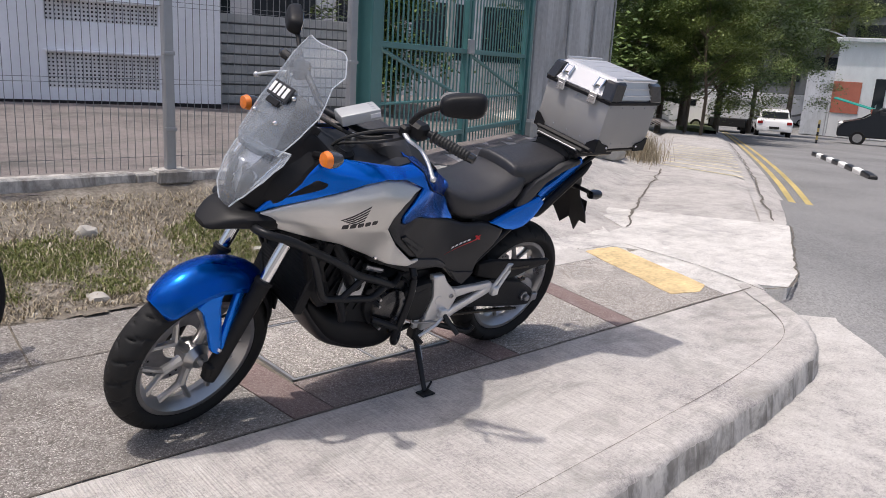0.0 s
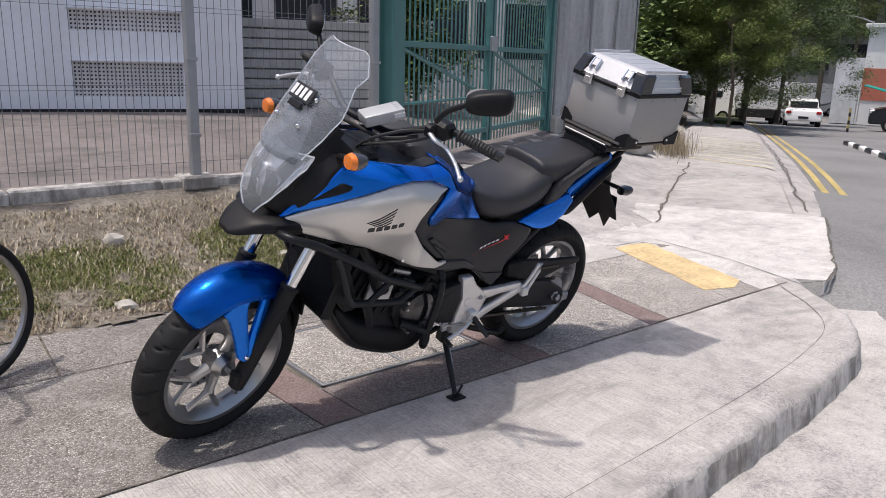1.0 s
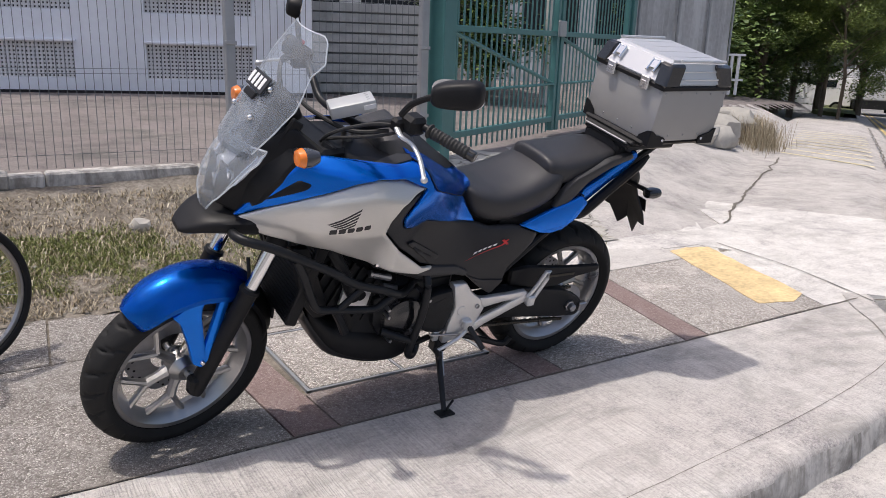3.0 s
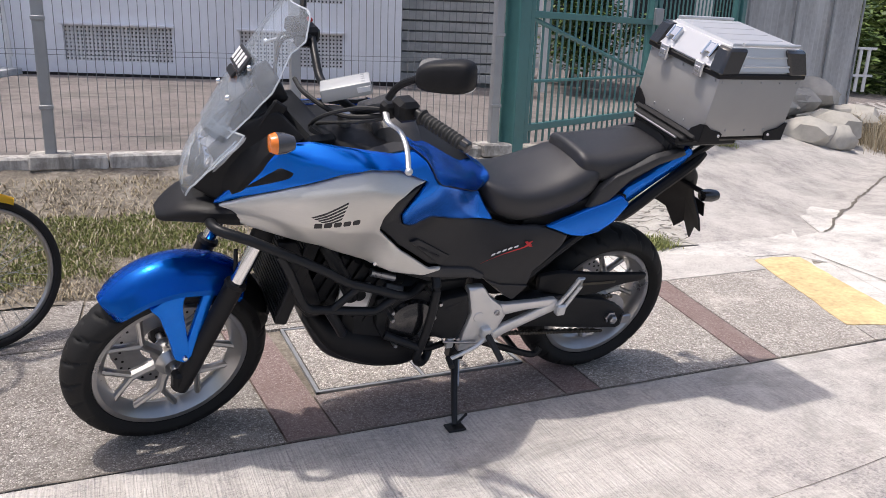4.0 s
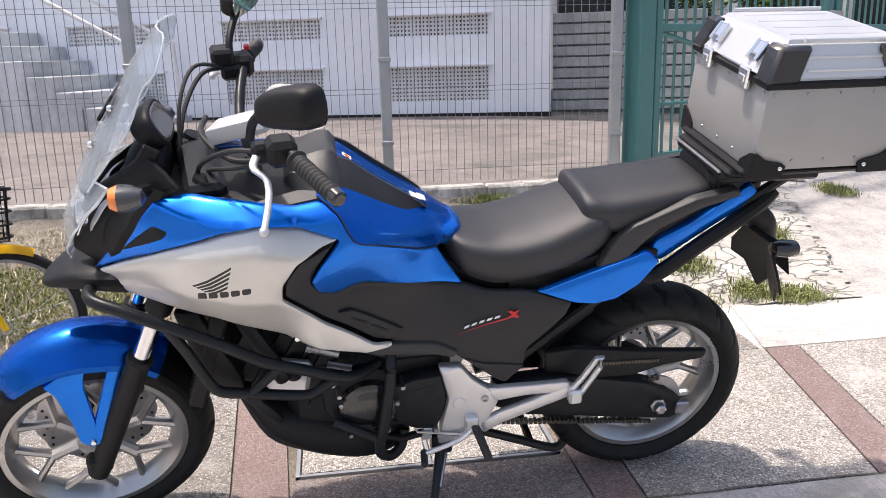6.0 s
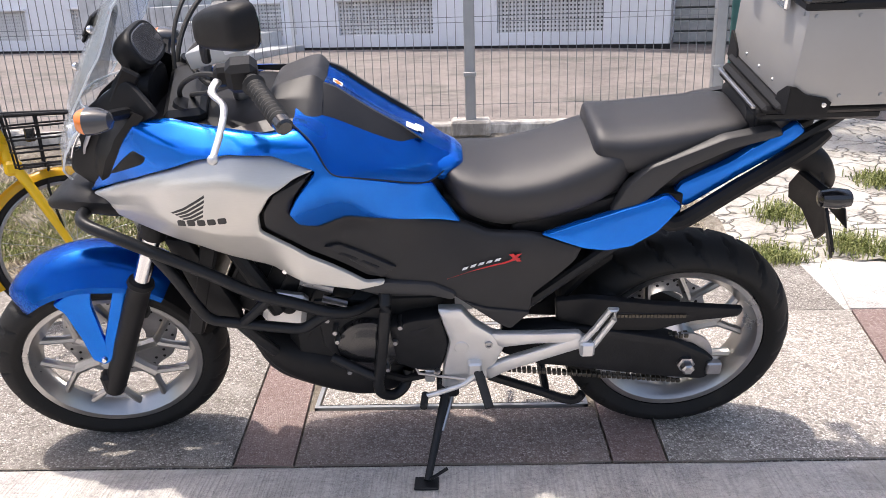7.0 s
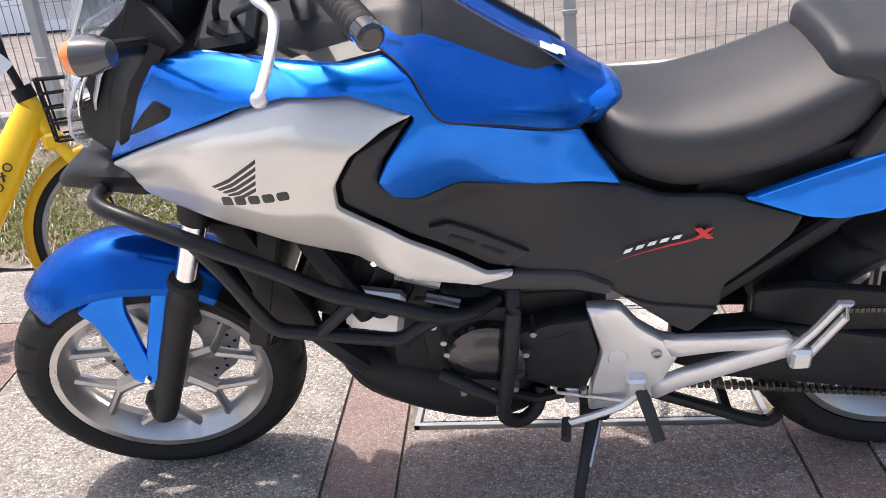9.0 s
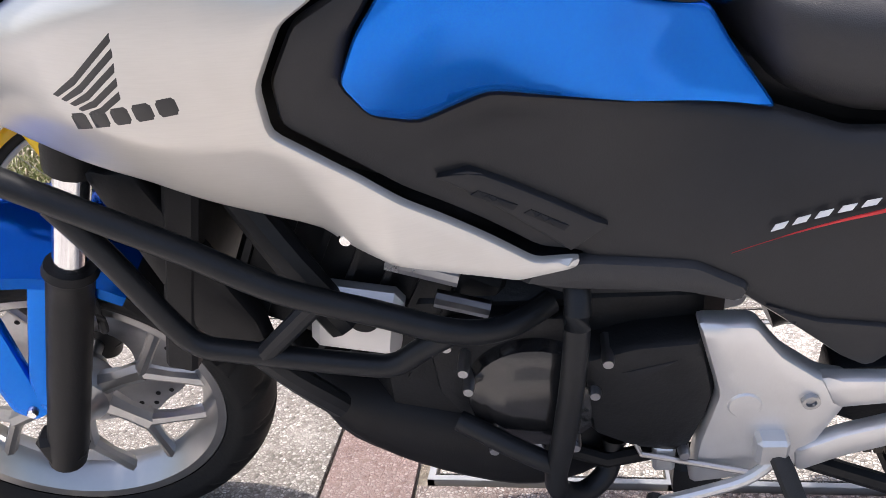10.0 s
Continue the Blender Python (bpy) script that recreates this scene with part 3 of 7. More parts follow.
part("concrete_band", bm_poly([(1.62, 1.03), (2.55, 1.03), (2.62, 1.25), (1.78, 1.62)], -0.2, 0.0), M["gutter"], pavement)

part("concrete_band", bm_poly([(1.5, 1.02), (2.9, 1.02), (3.5, 1.75), (1.5, 1.75)], -0.2, -0.006), M["slab"], pavement)
cover = bpy.data.objects.new("access_cover", None)
scene.collection.objects.link(cover)
tagged(cover, "pebble filled access cover in a steel frame set in paving", "manhole cover")
cx0, cx1, cy0, cy1 = -0.372, 0.485, 0.315, 0.955
bm = bmesh.new()
for lo, hi in (((cx0, cy0, -0.1), (cx1, cy0 + 0.014, 0.003)), ((cx0, cy1 - 0.014, -0.1), (cx1, cy1, 0.003)), ((cx0, cy0, -0.1), (cx0 + 0.014, cy1, 0.0032)), ((cx1 - 0.014, cy0, -0.1), (cx1, cy1, 0.0032)), ((0.05, cy0, -0.1), (0.062, cy1, 0.0028))):
    add_box(bm, lo, hi, 0.001)
part("frame", bm, M["galv"], cover, "worn steel frame")
part("infill", bm_poly([(cx0 + 0.02, cy0 + 0.02), (0.046, cy0 + 0.02), (0.046, cy1 - 0.02), (cx0 + 0.02, cy1 - 0.02)], -0.1, 0.0015), M["agg2"], cover)
part("infill", bm_poly([(0.066, cy0 + 0.02), (cx1 - 0.02, cy0 + 0.02), (cx1 - 0.02, cy1 - 0.02), (0.066, cy1 - 0.02)], -0.1, 0.0015), M["agg2"], cover)

# corner slab and the pavement along the road
corner = [(2.66, 0.004), (2.80, 0.0), (2.93, 0.02), (3.06, -0.12), (3.44, -0.01), (4.25, 0.42), (5.2, 0.90), (5.14, 1.04), (4.15, 2.48), (3.62, 1.62), (3.2, 1.52), (2.62, 1.3), (2.62, 1.26), (2.92, 1.24), (3.03, 1.02)]
tagged(part("corner_slab", bm_poly(corner, -0.2, -0.001), M["slab"]), "pale patched concrete slab at the driveway corner", "pavement", kind="structure")
bm = bmesh.new()
rows = []
for i in range(60):
    u = 1.62 + 60 * (i / 59) ** 1.5
    row = []
    for j in range(9):
        v = 0.02 + j / 8 * 1.76
        p = along(u, v)
        row.append(bm.verts.new((p.x, p.y, 0.0 + fall(p.x, p.y) - (0.05 if j == 0 else 0.0) + 0.003 * math.sin(u * 7.0))))
    rows.append(row)
for a, b in zip(rows, rows[1:]):
    for i in range(8):
        bm.faces.new((a[i], b[i], b[i + 1], a[i + 1]))
    lo = [bm.verts.new(v.co + Vector((-RV.x * 0.02, -RV.y * 0.02, -0.2))) for v in (a[0], b[0])]
    bm.faces.new((a[0], b[0], lo[1], lo[0]))
tagged(part("roadside_pavement", bm, M["drive"]), "pale ribbed concrete pavement beside the road", "pavement", kind="structure")

tagged(terrain("driveway_ramp", 1.2, 30, 1.0, 20, 0.2, M["drive"], lambda x, y: x > 2.35 + 0.3 * (y - 1.5) and y > (1.45 if x < 4.2 else y_inner(x) - 0.6) and y < y_fence(x) + 0.3 and x < 14, -0.010), "pale concrete ramp up to the gate", "driveway", kind="structure")
tagged(terrain("broken_apron", 0.9, 3.6, 1.5, 3.2, 0.04, M["old"], lambda x, y: x > 1.0 + 0.1 * noise.noise((x, y * 4, 1)) and x < 2.45 + 0.3 * (y - 1.5) and y > 1.56, 0.004, 0.016, 7), "broken and cracked old concrete apron", "driveway", kind="structure")
tagged(terrain("bank", -9, 1.4, 1.4, 3.1, 0.03, M["soil"], lambda x, y: y > 1.55 + .07 * noise.noise((x * 3.1, 2.0, 0)) + .03 * noise.noise((x * 11, 5.0, 0)), 0.006, 0.022, 3), "bare soil bank with dry litter below the fence", "ground", kind="structure")
tagged(terrain("yard", -14, 22, 2.8, 16, 0.4, M["yard"], lambda x, y: y > y_fence(x) - 0.2, 0.0), "brown stained concrete yard behind the fence", "yard", kind="structure")


# ---- fence on its kerb ----
def thing(name, label, category, m=None, group="", kind=""):
    ob = new(name)
    if m is not None:
        ob.matrix_world = m
    return tagged(ob, label, category, group, kind)


FENCE_TOP = 2.5
fk = thing("fence_kerb", "low broken concrete kerb under the wire fence", "kerb", kind="structure")
x = -9.0
i = 0
while x < 1.72:
    ln = 0.75 + 0.25 * random.random()
    part("kerb_stone", bm_box((x, 2.83 + 0.012 * random.random(), 0.25), (min(x + ln, 1.74) - 0.006, 2.97, 0.47 + 0.012 * random.random()), 0.012), M["kerb"], fk)
    x += ln

POSTS = [-4.25, -2.78, -1.31, 0.155, 1.62]
fence = thing("wire_fence", "tall galvanised welded wire mesh fence with square posts", "fence")
for x in POSTS:
    bm = bm_box((x - 0.032, 2.87, 0.47), (x + 0.032, 2.934, FENCE_TOP + 0.05), 0.006)
    p = part("post", bm, M["galv"], fence)
    bm = bm_box((x - 0.12, 2.80, 0.40), (x + 0.12, 3.0, 0.492), 0.012)
    part("post_footing", bm, M["kerb"], p, "rough concrete footing")
    for z in (0.75, 1.25, 1.75, 2.2):
        part("clamp", bm_box((x - 0.038, 2.86, z), (x + 0.038, 2.90, z + 0.025), 0.003), M["galv"], p)
WIRE_Y = 2.905
for a, b in zip(POSTS, POSTS[1:]):
    bm = bmesh.new()
    n = 28
    for k in range(1, n):
        xx = a + 0.03 + (b - a - 0.06) * k / n
        add_box(bm, (xx - 0.0018, WIRE_Y - 0.0018, 0.50), (xx + 0.0018, WIRE_Y + 0.0018, FENCE_TOP))
    for z in (0.58, 1.06, 1.09, 1.56, 1.59, 2.05):
        add_box(bm, (a + 0.03, WIRE_Y - 0.005, z - 0.0015), (b - 0.03, WIRE_Y - 0.002, z + 0.0015))
    part("mesh_panel", bm, M["wire"], fence, "grey welded wire panel")
bm = bmesh.new()
for k in range(120):
    xx = -9 + k * 0.0395
    if xx < POSTS[0]:
        add_box(bm, (xx - 0.0018, WIRE_Y - 0.0018, 0.50), (xx + 0.0018, WIRE_Y + 0.0018, FENCE_TOP))
part("mesh_panel", bm, M["wire"], fence)

# ---- green double gate, set along the street ----
G0 = Vector((1.76, 2.9, 0.44))
GD = Vector((0.891, 0.454, 0)).normalized()
gate_m = Matrix.Translation(G0) @ Matrix.Rotation(math.atan2(GD.y, GD.x), 4, "Z")
gate = thing("metal_gate", "tall green painted metal bar gate, closed", "gate", gate_m)
part("gate_post", bm_box((-0.05, -0.07, -0.1), (0.09, 0.07, 3.4), 0.008), M["green"], gate)
part("gate_post", bm_box((4.36, -0.06, -0.3), (4.48, 0.06, 3.4), 0.008), M["green"], gate)
bar_me = None
for leaf_x in (0.14, 2.26):
    bm = bmesh.new()
    x0, x1 = leaf_x, leaf_x + 2.08
    for z0, z1 in ((0.12, 0.17), (0.48, 0.5), (0.95, 1.0), (2.0, 2.05), (3.2, 3.26)):
        add_box(bm, (x0, -0.03, z0), (x1, 0.03, z1), 0.004)
    for xx in (x0, x1 - 0.06):
        add_box(bm, (xx, -0.032, 0.03), (xx + 0.06, 0.032, 3.28), 0.004)
    add_tube(bm, [(x0 + 0.05, 0, 0.95), (x1 - 0.05, 0, 0.5)], 0.018, 6)
    leaf = part("gate_leaf", bm, M["green"], gate)
    n = 21
    for k in range(1, n):
        xx = x0 + 0.03 + (x1 - x0 - 0.06) * k / n
        if bar_me is None:
            b0 = part("bar", bm_box((-0.013, -0.004, 0.0), (0.013, 0.004, 3.24), 0.001), M["green"], leaf)
            bar_me = b0.data
            b0.matrix_basis = Matrix.Translation((xx, 0, 0.02))
        else:
            piece("bar", bar_me, leaf, Matrix.Translation((xx, 0, 0.02)))
    if leaf_x > 1:
        part("backing_sheet", bm_box((x0 + 0.06, 0.02, 1.62), (x1 - 0.06, 0.028, 3.2)), M["greensheet"], leaf, "faded green backing sheet")
part("latch", bm_box((2.16, -0.06, 0.95), (2.32, -0.03, 1.1), 0.006), M["galv"], gate, "steel latch")

# shrubs in the yard behind the gate
for gx, gy, gw, gh, n, seed in ((4.4, 1.9, .6, 2.0, 4600, 41), (5.6, 2.8, .8, 2.4, 5600, 42)):
    rnd = random.Random(seed)
    c = gate_m @ Vector((gx, gy, 0))
    sh = thing("shrub", "dark green leafy shrub in the yard behind the gate", "shrub", Matrix.Translation((c.x, c.y, ground_z(c.x, c.y))), "yard shrubs")
    part("stem", bm_tube([(0, 0, -.1), (.03, .02, gh * .4), (.08, -.02, gh * .7)], [.04, .03, .015], 6), M["bark"], sh)
    verts, faces = [], []
    hubs = [Vector((rnd.gauss(0, gw * .45), rnd.gauss(0, gw * .45), gh * rnd.uniform(.18, 1.0))) for _ in range(34)]
    for _ in range(n):
        q = hubs[rnd.randrange(34)] + Vector((rnd.gauss(0, .12), rnd.gauss(0, .12), rnd.gauss(0, .09)))
        a = rnd.random() * 6.283
        d = Vector((math.cos(a), math.sin(a), rnd.uniform(-.7, .4))) * .09
        w = Vector((-math.sin(a), math.cos(a), rnd.uniform(-.4, .4))) * .028
        i = len(verts)
        verts += [q, q + d * .5 + w, q + d, q + d * .5 - w]
        faces.append((i, i + 1, i + 2, i + 3))
    me = bpy.data.meshes.new("leaves")
    me.from_pydata(verts, [], faces)
    me.materials.append(M["leaf"])
    lv = new("leaves", me)
    lv.parent = sh

# grey sheet hoarding that goes on from the gate
hoard = thing("sheet_wall", "weathered grey corrugated sheet hoarding", "wall", gate_m, kind="structure")
bm = bmesh.new()
n = 90
top, bot = [], []
for k in range(n + 1):
    xx = 4.5 + 5.6 * k / n
    yy = 0.03 * (1 if (k // 2) % 2 else -1) * 0.5
    top.append(bm.verts.new((xx, yy, 4.2)))
    bot.append(bm.verts.new((xx, yy, -0.9)))
for k in range(n):
    bm.faces.new((bot[k], bot[k + 1], top[k + 1], top[k]))
bmesh.ops.solidify(bm, geom=bm.faces[:], thickness=0.01)
part("sheet", bm, M["wallgrey"], hoard)
part("footing", bm_box((4.45, -0.16, -1.0), (4.75, 0.1, 0.16), 0.03), M["stone"], hoard)
for xx in (4.6, 6.4, 8.2, 10.0):
    part("upright", bm_box((xx, -0.06, -0.9), (xx + 0.06, -0.03, 4.2), 0.005), M["galv"], hoard)

# ---- pale building behind the yard ----
WD = Vector((-1.142, 0.32, 0)).normalized()
wall_m = Matrix.Translation((1.622, 6.855, 0)) @ Matrix.Rotation(math.atan2(-WD.y, -WD.x), 4, "Z")
# wall frame: +x towards the corner, y inward (away from the street)
house = thing("pale_building", "pale blue grey rendered building with perforated vent panels", "building", wall_m)
VENTS = []
for r, z0 in ((0, 0.775), (1, 1.50), (2, 2.3)):
    for k in range(6):
        x1 = -1.92 * k
        if r == 0 or k < 5:
            VENTS.append((x1 - 1.17, x1, z0, z0 + (0.385 if r == 0 else 0.22)))
bm = bmesh.new()
xs = sorted({-13.0, 0.69, *[v for q in VENTS for v in q[:2]]})
zs = sorted({0.45, 5.5, *[v for q in VENTS for v in q[2:4]]})
for xa, xb in zip(xs, xs[1:]):
    for za, zb in zip(zs, zs[1:]):
        cx, cz = (xa + xb) / 2, (za + zb) / 2
        if any(q[0] < cx < q[1] and q[2] < cz < q[3] for q in VENTS):
            continue
        add_box(bm, (xa, 0, za), (xb, 0.18, zb))
bmesh.ops.remove_doubles(bm, verts=bm.verts[:], dist=1e-4)
part("wall", bm, M["wall"], house)
part("wall", bm_box((0.63, 0.18, 0.45), (0.69, 7.0, 5.5)), M["wall"], house)
part("plinth", bm_box((-13, -0.012, 0.45), (0.70, 0.0, 0.64)), M["hole"], house, "near-black plinth strip along the foot of the wall")
part("roof", bm_box((-13.2, -0.4, 5.5), (0.9, 7.2, 5.7), 0.02), M["wallwhite"], house)
for q in VENTS[:11]:
    bm = bmesh.new()
    w, h = q[1] - q[0], q[3] - q[2]
    px = 0.041
    nx, nz = max(2, int(w / px)), max(2, int(h / px))
    dx, dz = w / nx, h / nz
    b = 0.016
    for k in range(nx + 1):
        xx = q[0] + k * dx
        add_box(bm, (max(q[0], xx - b / 1.4), 0.03, q[2]), (min(q[1], xx + b / 1.4), 0.06, q[3]))
    for k in range(nz + 1):
        zz = q[2] + k * dz
        add_box(bm, (q[0], 0.032, max(q[2], zz - b / 1.4)), (q[1], 0.058, min(q[3], zz + b / 1.4)))
    v = part("vent_panel", bm, M["wallwhite"], house, "white perforated vent grille")
    # black sheet paints in the darkness behind the grille
    part("vent_dark_backing", bm_box((q[0], 0.10, q[2]), (q[1], 0.12, q[3])), M["hole"], v)
    part("vent_head", bm_box((q[0] - 0.03, -0.05, q[3] + 0.005), (q[1] + 0.03, 0.0, q[3] + 0.03), 0.004), M["wall"], v)

# concrete steps with a rail at the far end of the wall
stairs = thing("entrance_steps", "grey concrete entrance steps with white metal rails", "steps", wall_m)
for k in range(7):
    x1 = -3.55 - 0.3 * k
    part("step", bm_box((x1 - 0.34 - 0.0, -1.25, 0.5 if k == 0 else 0.45), (x1, -0.015, 0.68 + 0.165 * k), 0.008), M["wallgrey"], stairs)
for yy in (-1.22, -0.1):
    part("rail", bm_tube([(-3.62, yy, 0.8), (-3.66, yy, 1.5), (-5.9, yy, 2.72)], 0.022, 8), M["wallwhite"], stairs)
    part("rail_post", bm_tube([(-3.64, yy, 0.6), (-3.66, yy, 1.5)], 0.025, 8), M["wallwhite"], stairs)

# boarded louvres and shrubs beyond the corner
lou = thing("louvre_wall", "grey weathered horizontal board screen", "screen", wall_m)
for k in range(9):
    part("board", bm_box((0.72, 0.5 + 0.01 * (k % 2), 0.62 + 0.125 * k), (2.45, 0.53 + 0.01 * (k % 2), 0.725 + 0.125 * k), 0.004), M["wood"], lou)
part("backing", bm_box((0.72, 0.56, 0.5), (2.45, 0.6, 1.72)), M["walldark"], lou)
for xx in (2.5, 3.9):
    part("upright", bm_box((xx, 0.45, 0.4), (xx + 0.09, 0.54, 3.4), 0.005), M["wallwhite"], lou)
far = thing("far_block", "pale far building with dark window bands", "building", wall_m)
part("wall", bm_box((0.6, 9.0, 0.3), (10.5, 9.3, 9.0)), M["wallwhite"], far)
for r in range(3):
    for k in range(5):
        part("window", bm_box((0.9 + k * 2.0, 8.95, 1.3 + r * 2.4), (2.4 + k * 2.0, 9.0, 2.7 + r * 2.4), 0.01), M["carglass"], far)
wf = thing("white_railing", "low white metal railing across the yard", "railing", wall_m)
for z in (0.75, 1.2):
    part("rail", bm_box((2.4, 3.0, z), (9.0, 3.04, z + 0.04)), M["wallwhite"], wf)
for k in range(44):
    xx = 2.4 + k * 0.15
    part("baluster", bm_box((xx, 3.005, 0.5), (xx + 0.05, 3.035, 1.22)), M["wallwhite"], wf)


# ---- motorcycle; its frame: x to the rear, y to its right, z up; it leans on its side stand ----
bike = thing("motorcycle", "blue and silver adventure touring motorcycle leaning on its side stand", "motorcycle", pose(-0.0025, 0.2512, 0, 0, 0, 1.95) @ pose(0, 0, 0, 15.2))
RAKE = radians(27)
AXIS = Vector((math.sin(RAKE), 0, math.cos(RAKE)))
PIVOT = Vector((-1.088, 0, 0))
STEER = Matrix.Translation(PIVOT) @ Matrix.Rotation(radians(11), 4, AXIS) @ Matrix.Translation(-PIVOT)
FAX = Vector((-0.881, -0.008, 0.302))    # front axle before steering
RAX = Vector((0.690, 0, 0.323))     # rear axle


def steered(ob):
    ob.data.transform(STEER)
    return ob


def tyre_bm(R, width, rim_r, n=360, groove=None):
    """A tyre with grooves cut into its tread."""
    bm = bmesh.new()
    prof = []
    m = 26
    for i in range(m + 1):
        a = -math.pi / 2 - 0.62 + (math.pi + 1.24) * i / m
        y = width / 2 * math.sin(a)
        h = (R - rim_r)
        r = rim_r + h * 0.42 + h * 0.58 * math.cos(a) if math.cos(a) > 0 else rim_r + h * 0.42 + h * 0.52 * math.cos(a)
        prof.append((r, y * (1.0 if math.cos(a) > -0.2 else 0.93)))
    rings = []
    for k in range(n):
        th = 2 * math.pi * k / n
        ring = []
        for r, y in prof:
            s = abs(y) / (width / 2)
            depth = 0.0
            if r > rim_r + 0.38 * (R - rim_r):
                u = (th / (2 * math.pi) * groove + (0.5 if y > 0 else 0.0) + 0.55 * s * s) % 1.0
                if u < 0.12 and 0.12 < s < 0.985:
                    depth = 0.008
                u2 = (th / (2 * math.pi) * groove * 1.0 + 0.45 + (0.5 if y > 0 else 0.0) - 0.4 * s) % 1.0
                if u2 < 0.1 and 0.35 < s < 0.8:
                    depth = 0.007
            ring.append(bm.verts.new(((r - depth) * math.cos(th), y, (r - depth) * math.sin(th))))
        rings.append(ring)
    for k in range(n):
        u, v = rings[k], rings[(k + 1) % n]
        for i in range(len(prof) - 1):
            bm.faces.new((u[i], u[i + 1], v[i + 1], v[i]))
    return bm


def rim_bm(rim_r, width):
    bm = bmesh.new()
    w = width / 2
    add_lathe(bm, [(rim_r + 0.008, -w), (rim_r + 0.011, -w + 0.004), (rim_r + 0.004, -w + 0.01), (rim_r - 0.010, -w + 0.022), (rim_r - 0.022, -w + 0.04), (rim_r - 0.024, 0), (rim_r - 0.022, w - 0.04), (rim_r - 0.010, w - 0.022), (rim_r + 0.004, w - 0.01), (rim_r + 0.011, w - 0.004), (rim_r + 0.008, w), (rim_r - 0.006, w - 0.002), (rim_r - 0.03, w - 0.03), (rim_r - 0.036, 0), (rim_r - 0.03, -w + 0.03), (rim_r - 0.006, -w + 0.002)], 96, closed=True)
    return bm


def hub_bm(hub_r, hub_w):
    return bm_lathe([(0.012, -hub_w), (hub_r * 0.6, -hub_w), (hub_r * 0.7, -hub_w + 0.012), (hub_r, -hub_w * 0.5), (hub_r, hub_w * 0.5), (hub_r * 0.7, hub_w - 0.012), (hub_r * 0.6, hub_w), (0.012, hub_w)], 32, closed=True)


def spoke_bm(rim_r, hub_r, a, da):
    """One forked spoke: a stem from the hub that splits into two arms."""
    bm = bmesh.new()
    r0, r1, r2 = hub_r * 0.85, rim_r * 0.54, rim_r - 0.03

    def at(r, ang, y=0.0):
        return (r * math.cos(ang), y, r * math.sin(ang))
    add_tube(bm, [at(r0, a, -0.004), at((r0 + r1) / 2, a, -0.008), at(r1, a, -0.010)], [0.019, 0.0142, 0.016], 8, ref=(0, 1, 0), squash=1.25)
    for s in (-1, 1):
        add_tube(bm, [at(r1 - 0.006, a, -0.010), at(r1 + (r2 - r1) * 0.45, a + s * da * 0.62, -0.010), at(r2 + 0.004, a + s * da, -0.006)], [0.0115, 0.0095, 0.0115], 8, ref=(0, 1, 0), squash=1.3)
    return bm


def disc_bm(R, n=72, wave=0.004, r_in=0.07):
    bm = bmesh.new()
    rings = [[], [], [], []]
    for k in range(n):
        a = 2 * math.pi * k / n
        Ro = R + wave * math.cos(10 * a)
        for ring, (r, y) in zip(rings, ((Ro, -0.0025), (Ro, 0.0025), (r_in, 0.0025), (r_in, -0.0025))):
            ring.append(bm.verts.new((r * math.cos(a), y, r * math.sin(a))))
    for k in range(n):
        for i in range(4):
            u, v = rings[i], rings[(i + 1) % 4]
            bm.faces.new((u[k], u[(k + 1) % n], v[(k + 1) % n], v[k]))
    return bm


def holes_bm(R, y, n=40, r=0.0045):
    bm = bmesh.new()
    for k in range(n):
        a = 2 * math.pi * k / n
        rr = R - (0.012 if k % 2 else 0.026)
        add_lathe(bm, [(0.0, y - 0.0035), (r, y - 0.0035), (r, y + 0.0035), (0.0, y + 0.0035)], 8, (rr * math.cos(a), 0, rr * math.sin(a)))
    bmesh.ops.remove_doubles(bm, verts=bm.verts[:], dist=1e-6)
    return bm


def wheel(name, centre, R, width, rim_r, spokes, steer, disc_y, disc_r):
    t = Matrix.Translation(centre)
    pre = (STEER @ t) if steer else t
    w = part(name, rim_bm(rim_r, width * 0.74), M["alu"], bike, "cast aluminium wheel with forked spokes")
    w.data.transform(pre)
    part("hub", hub_bm(0.05, 0.055), M["alu"], w).data.transform(pre)
    for k in range(spokes):
        part("spoke", spoke_bm(rim_r, 0.05, 2 * math.pi * (k + 0.25) / spokes, math.pi / spokes * 0.62), M["alu"], w).data.transform(pre)
    ty = part("tyre", tyre_bm(R, width, rim_r, 360, 22 if steer else 20), M["rubber"], w, "black road tyre with cut grooves", sharp=50)
    ty.data.transform(pre)
    d = disc_bm(disc_r)
    d.transform(Matrix.Translation((0, disc_y, 0)))
    dd = part("brake_disc", d, M["steel"], w, "wavy drilled steel brake disc")
    dd.data.transform(pre)
    h = part("disc_holes", holes_bm(disc_r, disc_y), M["hole"], w)
    h.data.transform(pre)
    v = part("axle", bm_lathe([(0.0, -0.105), (0.011, -0.105), (0.013, -0.10), (0.013, 0.10), (0.011, 0.105), (0.0, 0.105)], 12), M["steel"], w)
    v.data.transform(pre)
    return w


wheel("front_wheel", FAX, 0.310, 0.12, 0.226, 6, True, 0.066, 0.155)
wheel("rear_wheel", RAX, 0.317, 0.16, 0.226, 6, False, 0.085, 0.12)

